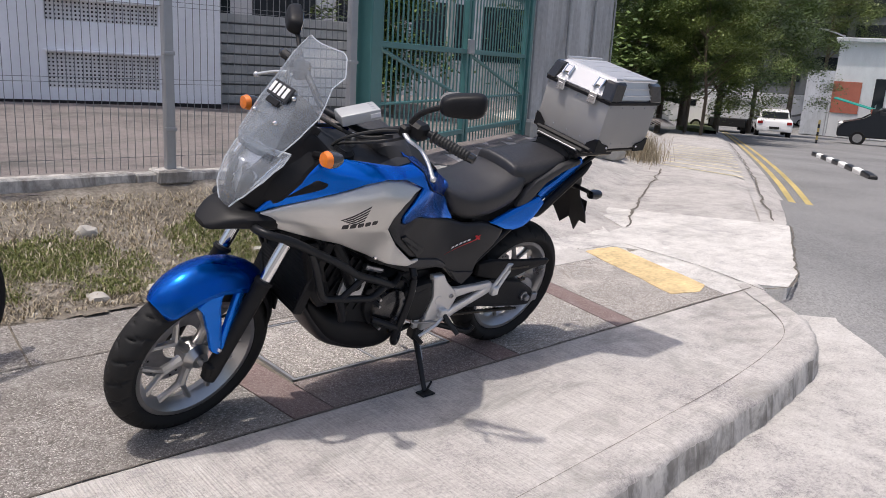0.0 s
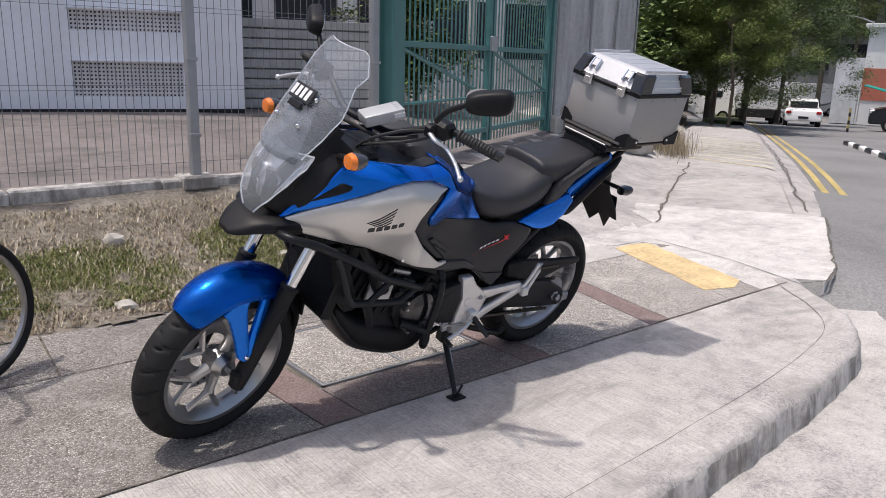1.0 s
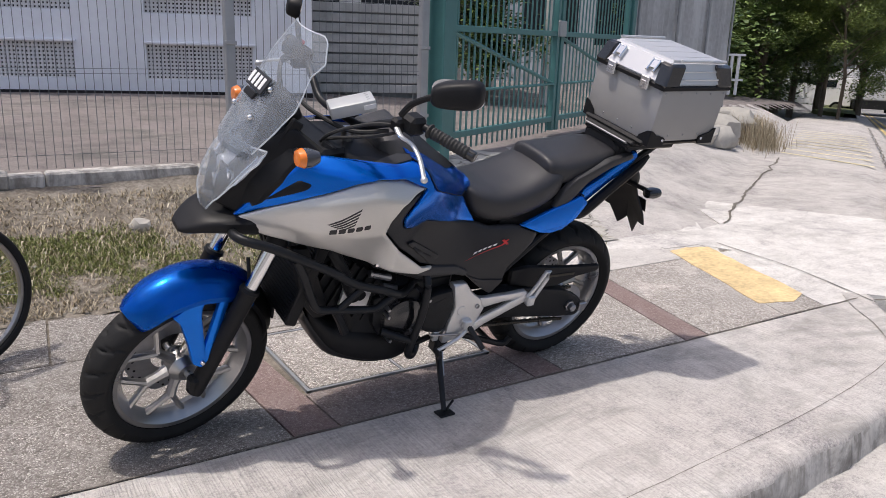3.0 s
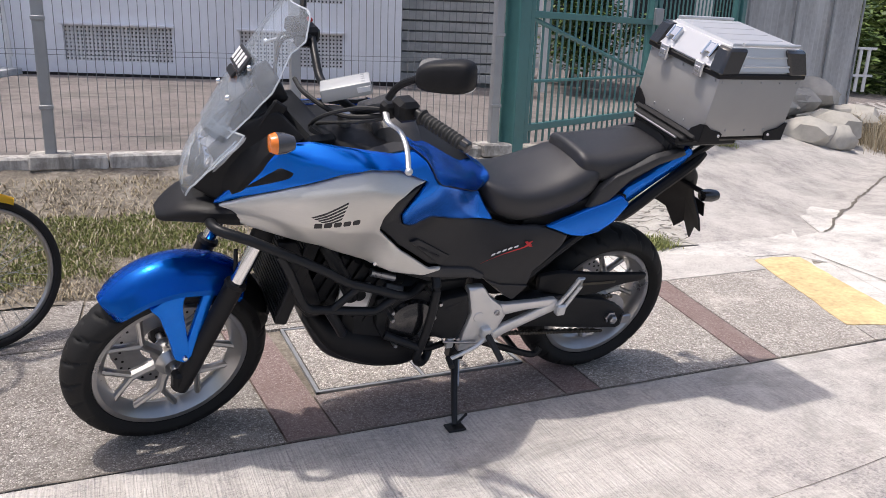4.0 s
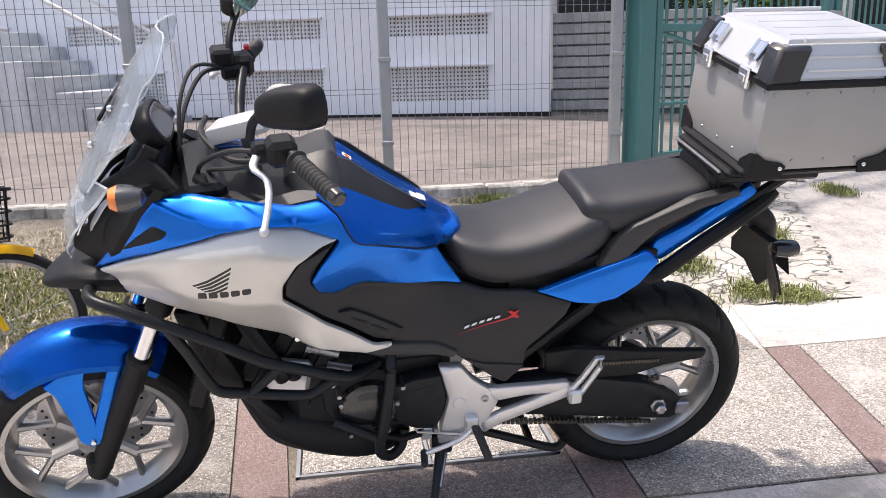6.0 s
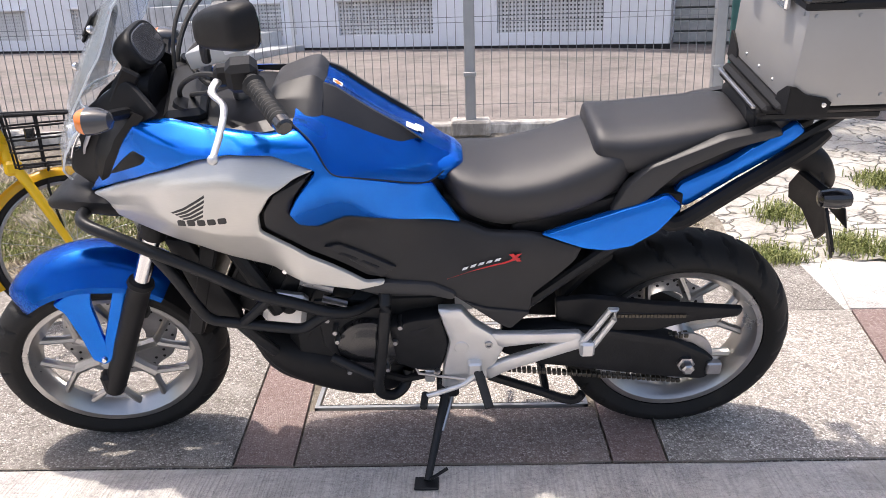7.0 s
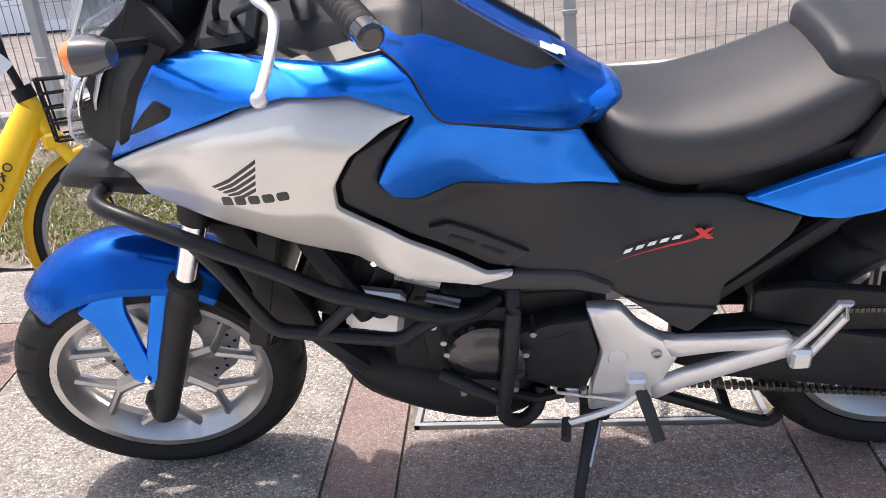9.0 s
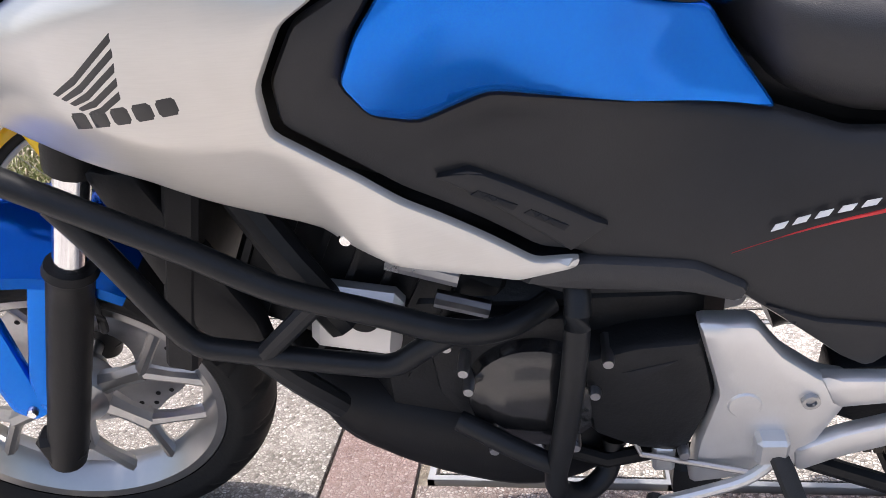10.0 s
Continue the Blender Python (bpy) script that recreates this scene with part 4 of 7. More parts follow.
# half width of the bodywork at (x, z): a smooth sheet through these places
BODY = np.array([(-.69, .932, .127), (-.777, .864, .085), (-.75, 1.001, .093), (-.563, 1.074, .168), (-.612, .974, .178), (-.514, .906, .238), (-.438, .947, .262), (-.366, 1.008, .264), (-.28, .939, .268), (-.21, .98, .248), (-.176, .978, .251), (-.215, 1.05, .226), (-.112, .858, .2), (-.09, .937, .203), (-.04, .912, .172), (0, .89, .14), (.03, .878, .119), (.06, .84, .123), (-.02, .83, .162), (.093, .774, .131), (-.089, .654, .179), (-.261, .727, .215), (-.313, .827, .241), (.24, .711, .177), (.193, .51, .165), (.041, .629, .172), (.391, .732, .166), (.564, .778, .16), (-.161, .807, .185), (-.415, 1.042, .244), (-.30, 1.045, .236), (-.514, 1.045, .208)])


def plate_kernel(r2):
    return 0.5 * r2 * np.log(r2 + 1e-12)


_n = len(BODY)
_k = plate_kernel(((BODY[:, None, :2] - BODY[None, :, :2]) ** 2).sum(-1)) + np.eye(_n) * 0.002
_p = np.c_[np.ones(_n), BODY[:, :2]]
SHEET = np.linalg.solve(np.block([[_k, _p], [_p.T, np.zeros((3, 3))]]), np.r_[BODY[:, 2], 0, 0, 0])


def half_width(x, z):
    r2 = (BODY[:, 0] - x) ** 2 + (BODY[:, 1] - z) ** 2
    return float(plate_kernel(r2) @ SHEET[:-3] + SHEET[-3] + SHEET[-2] * x + SHEET[-1] * z)


def dist_to_edge(p, poly):
    best = 9.0
    for a, b in zip(poly, poly[1:] + poly[:1]):
        d = b - a
        t = max(0.0, min(1.0, (p - a).dot(d) / max(d.length_squared, 1e-9)))
        best = min(best, (p - a - d * t).length)
    return best


def panel_bm(outline, depth, side=-1, thick=0.008, edge=0.010, step=0.013, lift=0.0, soft=True, holes=()):
    """A moulded sheet: an outline in side view laid on the body's width, its rim rolled inward."""
    from mathutils.geometry import delaunay_2d_cdt
    pts = [Vector(p) for p in outline]
    if soft:
        pts = [Vector(v[:2]) for v in smooth_loop(pts)]
    ring = []
    for a, b in zip(pts, pts[1:] + pts[:1]):
        n = max(1, int((b - a).length / step))
        ring += [a.lerp(b, k / n) for k in range(n)]
    turn = sum(a.x * b.y - b.x * a.y for a, b in zip(ring, ring[1:] + ring[:1]))
    inner = []
    m = len(ring)
    for off in (edge * 0.3, edge * 1.05):
        last = None
        for i in range(m):
            d = ring[(i + 1) % m] - ring[i - 1]
            if d.length < 1e-7:
                continue
            nrm = Vector((-d.y, d.x)).normalized() * (1 if turn > 0 else -1)
            p = ring[i] + nrm * off
            if inside(p, ring) and dist_to_edge(p, ring) > off * 0.93 and (last is None or (p - last).length > step * 0.45):
                inner.append(p)
                last = p
    x0, x1 = min(p.x for p in ring), max(p.x for p in ring)
    z0, z1 = min(p.y for p in ring), max(p.y for p in ring)
    z = z0 + step / 2
    row = 0
    while z < z1:
        x = x0 + step * (0.5 if row % 2 else 0.0)
        while x < x1:
            p = Vector((x, z))
            if inside(p, ring) and dist_to_edge(p, ring) > max(step * 0.45, edge * 1.05 + step * 0.4):
                inner.append(p)
            x += step
        z += step * 0.87
        row += 1
    n = len(ring)
    vs, es, fs, *_ = delaunay_2d_cdt(ring + inner, [(i, (i + 1) % n) for i in range(n)], [list(range(n))], 1, 1e-5)
    bm = bmesh.new()
    front, back = [], []
    for p in vs:
        d = depth(p.x, p.y) + lift
        e = dist_to_edge(p, ring)
        if e < edge:
            d -= edge * 0.7 * (1 - math.sqrt(max(0.0, 1 - (1 - e / edge) ** 2)))
        front.append(bm.verts.new((p.x, side * d, p.y)))
        back.append(bm.verts.new((p.x, side * (depth(p.x, p.y) + lift - thick - edge * 0.7), p.y)))
    count = {}
    for f in fs:
        try:
            bm.faces.new([front[i] for i in f])
            bm.faces.new([back[i] for i in reversed(f)])
        except ValueError:
            continue
        for a, b in zip(f, list(f[1:]) + [f[0]]):
            k = (min(a, b), max(a, b))
            count[k] = count.get(k, 0) + 1
    for (a, b), c in count.items():
        if c == 1:
            bm.faces.new((front[a], front[b], back[b], back[a]))
    return bm


def smooth_loop(pts, cut=0.18):
    """Rounds the corners of a closed outline a little."""
    out = []
    n = len(pts)
    for i in range(n):
        a, b, c = pts[i - 1], pts[i], pts[(i + 1) % n]
        out.append(b.lerp(a, min(0.3, 0.008 / max((a - b).length, 1e-6))))
        out.append((b * 2 + b.lerp(a, min(0.3, 0.008 / max((a - b).length, 1e-6))) + b.lerp(c, min(0.3, 0.008 / max((c - b).length, 1e-6)))) / 4)
        out.append(b.lerp(c, min(0.3, 0.008 / max((c - b).length, 1e-6))))
    return out


def inside(p, poly):
    c = False
    for a, b in zip(poly, poly[1:] + poly[:1]):
        if (a.y > p.y) != (b.y > p.y) and p.x < (b.x - a.x) * (p.y - a.y) / (b.y - a.y) + a.x:
            c = not c
    return c


def both(name, outline, material, label="", depth=None, **k):
    """The same panel on the left and the right of the body."""
    obs = []
    for s in (-1, 1):
        obs.append(part(name, panel_bm(outline, depth or half_width, s, **k), material, bike, label))
    return obs


def crease(tab, slope):
    """Half width that turns inward above a crease line."""
    def f(x, z):
        zc = tab[-1][1]
        for (a, za), (b, zb) in zip(tab, tab[1:]):
            if x <= b:
                zc = za + (zb - za) * max(0.0, x - a) / (b - a)
                break
        return half_width(x, z) - slope * max(0.0, z - zc)
    return f




def silver_depth(x, z):
    """Two facets: the upper edge turns in, and the flank tucks under below a soft fold."""
    d = crease([(-.70, .888), (-.50, .958), (-.40, .978), (-.28, .955)], .45)(x, z)
    zl = lerp_table([(-.75, .845), (-.62, .862), (-.51, .862), (-.44, .848), (-.36, .842), (-.30, .80)], x)
    return d - .34 * max(0.0, zl - z) * min(1.0, max(0.0, (-.27 - x) / .07))


silver = both("fairing_panel", [(-.766, .866), (-.581, .958), (-.452, 1.01), (-.383, 1.025), (-.294, 1.016), (-.21, .984), (-.253, .972), (-.305, .943), (-.337, .893), (-.342, .847), (-.25, .749), (-.132, .654), (-.087, .652), (-.091, .641), (-.15, .633), (-.212, .653), (-.326, .696), (-.4, .735), (-.493, .78), (-.615, .806), (-.686, .821), (-.739, .841)], M["silver"], "satin silver side fairing panel", silver_depth, lift=0.006, edge=0.006, step=.011)
blue = both("side_cowl", [(-.768, .868), (-.708, .944), (-.638, 1.02), (-.60, 1.062), (-.52, 1.073), (-.40, 1.064), (-.30, 1.054), (-.24, 1.06), (-.21, 1.036), (-.176, .978), (-.08, .931), (-.03, .905), (.008, .888), (.035, .877), (.055, .842), (.1, .776), (-.035, .809), (-.161, .848), (-.222, .831), (-.261, .848), (-.276, .885), (-.255, .924), (-.207, .984), (-.294, 1.022), (-.383, 1.031), (-.458, 1.015), (-.581, .963)], M["blue"], "metallic blue painted side cowl", crease([(-.62, 1.066), (-.585, 1.054), (-.43, 1.03), (-.34, 1.03), (-.22, 1.04)], 1.15), edge=0.007, step=.011)
dark = both("side_cover", [(-.214, .98), (-.261, .922), (-.276, .882), (-.259, .845), (-.223, .828), (-.162, .844), (.1, .773), (.163, .753), (.249, .756), (.292, .749), (.387, .713), (.37, .677), (.273, .583), (.269, .531), (.219, .47), (.176, .497), (.057, .598), (-.079, .631), (-.084, .649), (-.129, .661), (-.249, .756), (-.337, .847), (-.332, .893), (-.301, .94)], M["darkgrey"], "charcoal plastic side cover", lift=-0.008, edge=0.012)
for s, cov in zip((-1, 1), blue):
    part("intake_vent", panel_bm([(-.700, .928), (-.640, .985), (-.607, 1.012), (-.571, 1.003), (-.586, .986)], half_width, s, lift=0.003, edge=0.006), M["black"], cov, "black intake insert")
for s, cov in zip((-1, 1), dark):
    v = part("cover_insert", panel_bm([(-.217, .767), (-.187, .768), (-.059, .685), (-.096, .661)], half_width, s, lift=0.003, edge=0.004, soft=False), M["darkgrey"], cov)
    part("cover_slot", panel_bm([(-.188, .742), (-.181, .745), (-.145, .722), (-.150, .717)], half_width, s, lift=0.0055, edge=0.002, soft=False, step=0.01), M["hole"], v)
    part("cover_slot", panel_bm([(-.140, .712), (-.133, .715), (-.097, .692), (-.102, .687)], half_width, s, lift=0.0055, edge=0.002, soft=False, step=0.01), M["hole"], v)
    part("lower_cover", panel_bm([(.10, .57), (.16, .545), (.268, .53), (.219, .474), (.19, .49)], half_width, s, lift=-0.001, edge=0.006), M["darkgrey"], cov)
sill = both("side_sill", [(-.135, .640), (-.085, .648), (.03, .630), (.085, .598), (.075, .578), (.02, .596), (-.10, .612), (-.15, .626)], M["sunlitgrey"], "charcoal sill below the side cover", lift=.004, edge=.012)
tailp = both("tail_panel", [(.285, .756), (.371, .782), (.46, .808), (.53, .830), (.575, .846), (.612, .815), (.56, .752), (.50, .715), (.44, .706), (.386, .715)], M["blue"], "metallic blue lower tail panel", lift=0.004, edge=0.012)


def loft(sections, n=28, power=2.4, caps=True):
    """A body through superellipse sections (x, centre z, half width, up, down)."""
    bm = bmesh.new()
    rings = []
    for x, zc, w, up, dn in sections:
        ring = []
        for k in range(n):
            a = 2 * math.pi * k / n
            c, s = math.cos(a), math.sin(a)
            y = w * math.copysign(abs(c) ** (2 / power), c)
            z = zc + (up if s > 0 else dn) * math.copysign(abs(s) ** (2 / power), s)
            ring.append(bm.verts.new((x, y, z)))
        rings.append(ring)
    for u, v in zip(rings, rings[1:]):
        for k in range(n):
            bm.faces.new((u[k], u[(k + 1) % n], v[(k + 1) % n], v[k]))
    if caps:
        bm.faces.new(rings[0])
        bm.faces.new(rings[-1])
    return bm


def dense(sections, n=4):
    out = []
    for i in range(len(sections) - 1):
        p = [sections[max(i - 1, 0)], sections[i], sections[i + 1], sections[min(i + 2, len(sections) - 1)]]
        for k in range(n):
            t = k / n
            out.append(tuple(0.5 * (2 * b + (c - a) * t + (2 * a - 5 * b + 4 * c - d) * t * t + (3 * b - a - 3 * c + d) * t ** 3) for a, b, c, d in zip(*p)))
    out.append(sections[-1])
    return out


# ---- tank, seats ----
# half sections (x, then y and z of: crown, trim's inner edge, trim's outer edge, shoulder, panel gap)
TANK = [(-.252, 0, 1.104, .058, 1.106, .150, 1.072, .170, 1.074, .190, 1.070),
        (-.21, 0, 1.104, .058, 1.108, .142, 1.064, .195, 1.054, .224, 1.040),
        (-.176, 0, 1.086, .058, 1.092, .128, 1.052, .214, 1.016, .249, .983),
        (-.13, 0, 1.052, .058, 1.058, .118, 1.026, .207, .988, .231, .960),
        (-.09, 0, 1.024, .057, 1.029, .108, 1.002, .190, .966, .204, .940),
        (-.04, 0, .993, .055, .996, .090, .974, .160, .942, .172, .915),
        (0, 0, .972, .053, .972, .068, .962, .132, .921, .140, .893),
        (.03, 0, .953, .050, .950, .062, .944, .106, .909, .115, .884),
        (.06, 0, .935, .044, .930, .055, .925, .084, .906, .090, .894),
        (.082, 0, .921, .030, .919, .042, .916, .058, .911, .062, .907)]
TANK_D = dense(TANK, 6)


def tank_at(x):
    for a, b in zip(TANK_D, TANK_D[1:]):
        if x <= b[0]:
            break
    t = min(1.0, max(0.0, (x - a[0]) / (b[0] - a[0])))
    q = [u + (v - u) * t for u, v in zip(a, b)]
    return [Vector((q[k], q[k + 1])) for k in range(1, 11, 2)]


def tank_section(x, lift=0.0):
    """A smooth half section from the crown to the panel gap."""
    p = smooth_path([(v.x, v.y, 0) for v in tank_at(x)], 4)
    return [(v.x, v.y + lift) for v in p]


bm = bmesh.new()
rings = []
for k in range(41):
    x = -.252 + .334 * k / 40
    half = tank_section(x)
    rings.append([bm.verts.new((x, y, z)) for y, z in ([(-a, b) for a, b in half[:0:-1]] + half)])
for u, v in zip(rings, rings[1:]):
    for k in range(len(u) - 1):
        bm.faces.new((u[k], u[k + 1], v[k + 1], v[k]))
bmesh.ops.solidify(bm, geom=bm.faces[:], thickness=.006)
tank = part("tank_cover", bm, M["blue"], bike, "metallic blue tank cover", 50)
part("tank_end", loft(dense([(.03, .90, .10, .03, .04), (.06, .896, .09, .028, .05), (.09, .89, .072, .026, .05), (.108, .884, .045, .018, .04)]), 24, 2.4), M["blue"], tank)
for s in (-1, 1):
    pts = [(q[0], s * (q[9] + .0005), q[10] - .001) for q in TANK_D]
    part("panel_gap", bm_tube(pts, .0017, 6), M["hole"], tank)
    # black trim rail from the hood down to the seat
    bm = bmesh.new()
    rings = []
    for k in range(25):
        x = -.205 + .222 * k / 24
        c, i_, o_, sh, g = tank_at(x)
        f = max(0.0, (x + .03) / .047)
        i_, o_ = i_.lerp(o_, .35 * f), o_.lerp(i_, .25 * f)
        up = .010 * (1 - .55 * f) * min(1, (k + 2) / 6)
        pr = [(i_.x - .001, i_.y - .004), (i_.x + .001, i_.y + up), (i_.x + .010, i_.y + up), (i_.x * .45 + o_.x * .55, i_.y * .45 + o_.y * .55 + up * .9), (o_.x - .004, o_.y + up * .55), (o_.x + .003, o_.y - .004)]
        rings.append([bm.verts.new((x, s * y, z)) for y, z in pr])
    for u, v in zip(rings, rings[1:]):
        for k in range(len(u) - 1):
            bm.faces.new((u[k], u[k + 1], v[k + 1], v[k]))
    bm.faces.new(rings[0])
    bm.faces.new(rings[-1])
    part("tank_trim", bm, M["darkgrey"], tank, "matte charcoal tank trim rail", 28)
# hood in front of the tank, with a raised flat top
HOOD = [(-.322, 0, 1.078, .05, 1.078, .088, 1.065, .10, 1.03), (-.308, 0, 1.102, .058, 1.101, .100, 1.086, .118, 1.04),
        (-.275, 0, 1.113, .064, 1.114, .110, 1.093, .142, 1.055), (-.235, 0, 1.122, .066, 1.126, .115, 1.095, .156, 1.060),
        (-.212, 0, 1.121, .066, 1.126, .117, 1.090, .154, 1.055), (-.196, 0, 1.102, .062, 1.110, .118, 1.078, .144, 1.050)]
bm = bmesh.new()
rings = []
for q in dense(HOOD, 5):
    half = [(q[k], q[k + 1]) for k in range(1, 9, 2)]
    fine = []
    for a, b in zip(half, half[1:]):
        fine += [(a[0] + (b[0] - a[0]) * t, a[1] + (b[1] - a[1]) * t) for t in (0, .12, .5, .88)]
    fine.append(half[-1])
    rings.append([bm.verts.new((q[0], y, z)) for y, z in ([(-a, b) for a, b in fine[:0:-1]] + fine)])
for u, v in zip(rings, rings[1:]):
    for k in range(len(u) - 1):
        bm.faces.new((u[k], u[k + 1], v[k + 1], v[k]))
bm.faces.new(rings[0])
bm.faces.new(rings[-1])
hood = part("tank_hood", bm, M["sunlitgrey"], bike, "charcoal plastic hood in front of the tank", 24)
part("hood_slot", bm_box((-.285, -.05, -.0015), (-.232, -.034, .0015), .001, Matrix.Translation((0, 0, 1.1185)) @ Matrix.Rotation(radians(-5), 4, "Y")), M["hole"], hood)
for s in (-1, 1):
    bm = bmesh.new()
    g = [(-.40, .197, 1.060), (-.34, .203, 1.053), (-.245, .190, 1.064), (-.250, .172, 1.073), (-.29, .160, 1.072), (-.35, .178, 1.066)]
    top = [bm.verts.new((x, s * y, z)) for x, y, z in g]
    low = [bm.verts.new((x, s * y, z - .012)) for x, y, z in g]
    bm.faces.new(top)
    bm.faces.new(low[::-1])
    for k in range(6):
        bm.faces.new((top[k], low[k], low[(k + 1) % 6], top[(k + 1) % 6]))
    part("inner_cowl", bm, M["sunlitgrey"], bike, "charcoal plastic inner cowl between tank and fairing, in a sunlit grey", 25)
part("tank_inner", loft(dense([(-.55, .93, .10, .08, .1), (-.4, .92, .15, .1, .2), (-.2, .86, .15, .1, .2), (-.05, .78, .11, .07, .15), (.1, .72, .09, .07, .16), (.3, .72, .1, .06, .12)]), 20), M["black"], bike)
part("dash_cover", loft(dense([(-.66, 1.02, .12, .03, .06), (-.56, 1.03, .16, .03, .06), (-.46, 1.035, .185, .03, .06), (-.36, 1.035, .185, .03, .06), (-.28, 1.03, .17, .03, .06)]), 28, 2.6), M["black"], bike, "matte black console cover")
part("key_switch", bm_lathe([(0, 1.105), (0.018, 1.105), (0.02, 1.09), (0.02, 1.03)], 16, (-.39, -.02, 0), axis="Z"), M["steel"], bike)
for (x, y, z), w, h, tilt in (((-.172, -.012, 1.0865), .024, .024, 35), ((-.008, -.026, .9795), .03, .028, 28), ((.008, -.018, .9715), .022, .03, 28)):
    bm = bm_box((-w / 2, -h / 2, -0.0006), (w / 2, h / 2, 0.0010), 0.0, Matrix.Translation((x, y, z)) @ Matrix.Rotation(radians(tilt), 4, "Y"))
    part("sticker", bm, M["white"], tank, "small white sticker")
bm = bm_box((-.007, -.007, .0008), (.007, .007, .0016), 0.0, Matrix.Translation((-.172, -.012, 1.0865)) @ Matrix.Rotation(radians(35), 4, "Y") @ Matrix.Rotation(radians(45), 4, "Z"))
part("sticker_mark", bm, M["orange"], tank)
part("rider_seat", loft(dense([(.050, .875, .055, .018, .03), (.08, .862, .10, .036, .06), (.12, .845, .132, .046, .078), (.2, .832, .150, .054, .088), (.3, .845, .158, .060, .085), (.4, .872, .152, .070, .082), (.465, .90, .135, .058, .075), (.50, .912, .105, .04, .045)]), 40, 3.0), M["seat"], bike, "black textured vinyl rider seat")
part("pillion_seat", loft(dense([(.405, .945, .092, .026, .03), (.418, .938, .118, .046, .045), (.475, .930, .131, .052, .06), (.56, .938, .13, .050, .06), (.66, .955, .12, .042, .05), (.73, .972, .105, .030, .035), (.768, .98, .08, .016, .02)]), 40, 3.2), M["seat"], bike, "black textured vinyl pillion seat")
part("seat_base", loft(dense([(.06, .80, .08, .04, .05), (.2, .77, .11, .04, .06), (.4, .80, .115, .05, .08), (.6, .87, .11, .06, .06), (.8, .95, .08, .04, .04)]), 18), M["black"], bike)

# ---- tail ----
flat = lambda d: (lambda x, z: d)
for s in (-1, 1):
    part("grab_rail", panel_bm([(.446, .800), (.476, .866), (.528, .917), (.689, .979), (.806, .998), (.82, .975), (.706, .947), (.60, .90), (.556, .857), (.50, .795)], lambda x, z: .15 - .05 * max(0, x - .55), s, thick=0.02, edge=0.012), M["sunlitgrey"], bike, "dark grey passenger grab rail")
    part("tail_cowl", panel_bm([(.585, .80), (.612, .855), (.72, .905), (.859, .994), (.90, .955), (.746, .862), (.635, .79)], lambda x, z: .118 - .06 * max(0, x - .6), s, thick=0.02, edge=0.012), M["blue"], bike, "metallic blue tail cowl")
    part("tail_rail", bm_tube(smooth_path([(.575, s * .128, .765), (.62, s * .128, .758), (.74, s * .12, .838), (.88, s * .105, .925), (.93, s * .09, .965)], 5), 0.021, 10), M["black"], bike)
    part("rack_arm", bm_tube([(.84, s * .09, .925), (.94, s * .10, 1.0), (1.0, s * .11, 1.05), (1.12, s * .115, 1.058)], 0.014, 8, bend=4), M["barpaint"], bike)
    part("rear_indicator", loft([(.93, .785, .001, .001, .001), (.935, .785, .02, .018, .018), (.97, .785, .028, .022, .022), (1.0, .785, .022, .018, .018), (1.005, .785, .001, .001, .001)], 14), M["gloss"], bike, "smoked rear turn signal").data.transform(Matrix.Translation((-.015, s * .165, .045)))
    part("indicator_stalk", bm_tube([(.93, s * .04, .83), (.95, s * .15, .83)], 0.010, 8), M["black"], bike)
rg = part("rear_mudguard", loft(dense([(.74, .90, .06, .02, .02), (.84, .895, .062, .035, .03), (.93, .875, .058, .035, .05), (.99, .84, .05, .03, .05), (1.02, .80, .03, .02, .03)]), 20, 3.0), M["black"], bike, "black plastic rear mudguard")
flap = [(-.05, .86), (-.07, .79), (-.125, .72), (-.135, .672), (-.085, .665), (-.046, .592), (.0, .645), (.046, .592), (.085, .665), (.135, .672), (.125, .72), (.07, .79), (.05, .86)]
bm = bmesh.new()
fr_v = [bm.verts.new((.985 + (.86 - z) * .34 - abs(y) * .30, y, z - .012)) for y, z in flap]
bk_v = [bm.verts.new(v.co + Vector((-.008, 0, 0))) for v in fr_v]
mid_f, mid_b = bm.verts.new((1.03, 0, .728)), bm.verts.new((1.022, 0, .728))
for i in range(len(flap)):
    j = (i + 1) % len(flap)
    bm.faces.new((fr_v[i], fr_v[j], mid_f))
    bm.faces.new((bk_v[j], bk_v[i], mid_b))
    bm.faces.new((fr_v[j], fr_v[i], bk_v[i], bk_v[j]))
part("plate_holder", bm, M["black"], rg, "folded black plate holder", 20)
part("number_plate", bm_box((-.004, -.085, -.03), (0, .085, .03), .001, Matrix.Translation((1.045, 0, .723)) @ Matrix.Rotation(radians(-17), 4, "Y")), M["decal"], rg)
part("carrier_cap", loft(dense([(.745, 1.0, .085, .03, .05), (.77, 1.0, .10, .032, .06), (.81, .995, .10, .03, .05), (.85, .985, .085, .02, .03)]), 20, 3.2), M["darkgrey"], bike, "dark grey cap behind the pillion seat")
part("tail_light", bm_box((.89, -.045, .885), (.945, .045, .93), 0.012), M["lampred"], bike, "red tail light")

for s in (-1, 1):
    part("under_seat_panel", panel_bm([(.22, .765), (.34, .80), (.53, .85), (.62, .83), (.62, .77), (.50, .70), (.35, .68), (.22, .70)], flat(.126), s, thick=.03, edge=.01), M["black"], bike)
part("tail_core", loft(dense([(.42, .80, .08, .05, .05), (.55, .82, .095, .06, .06), (.70, .88, .09, .05, .06), (.85, .945, .075, .035, .045), (.92, .965, .05, .02, .03)]), 18, 3.0), M["black"], bike)
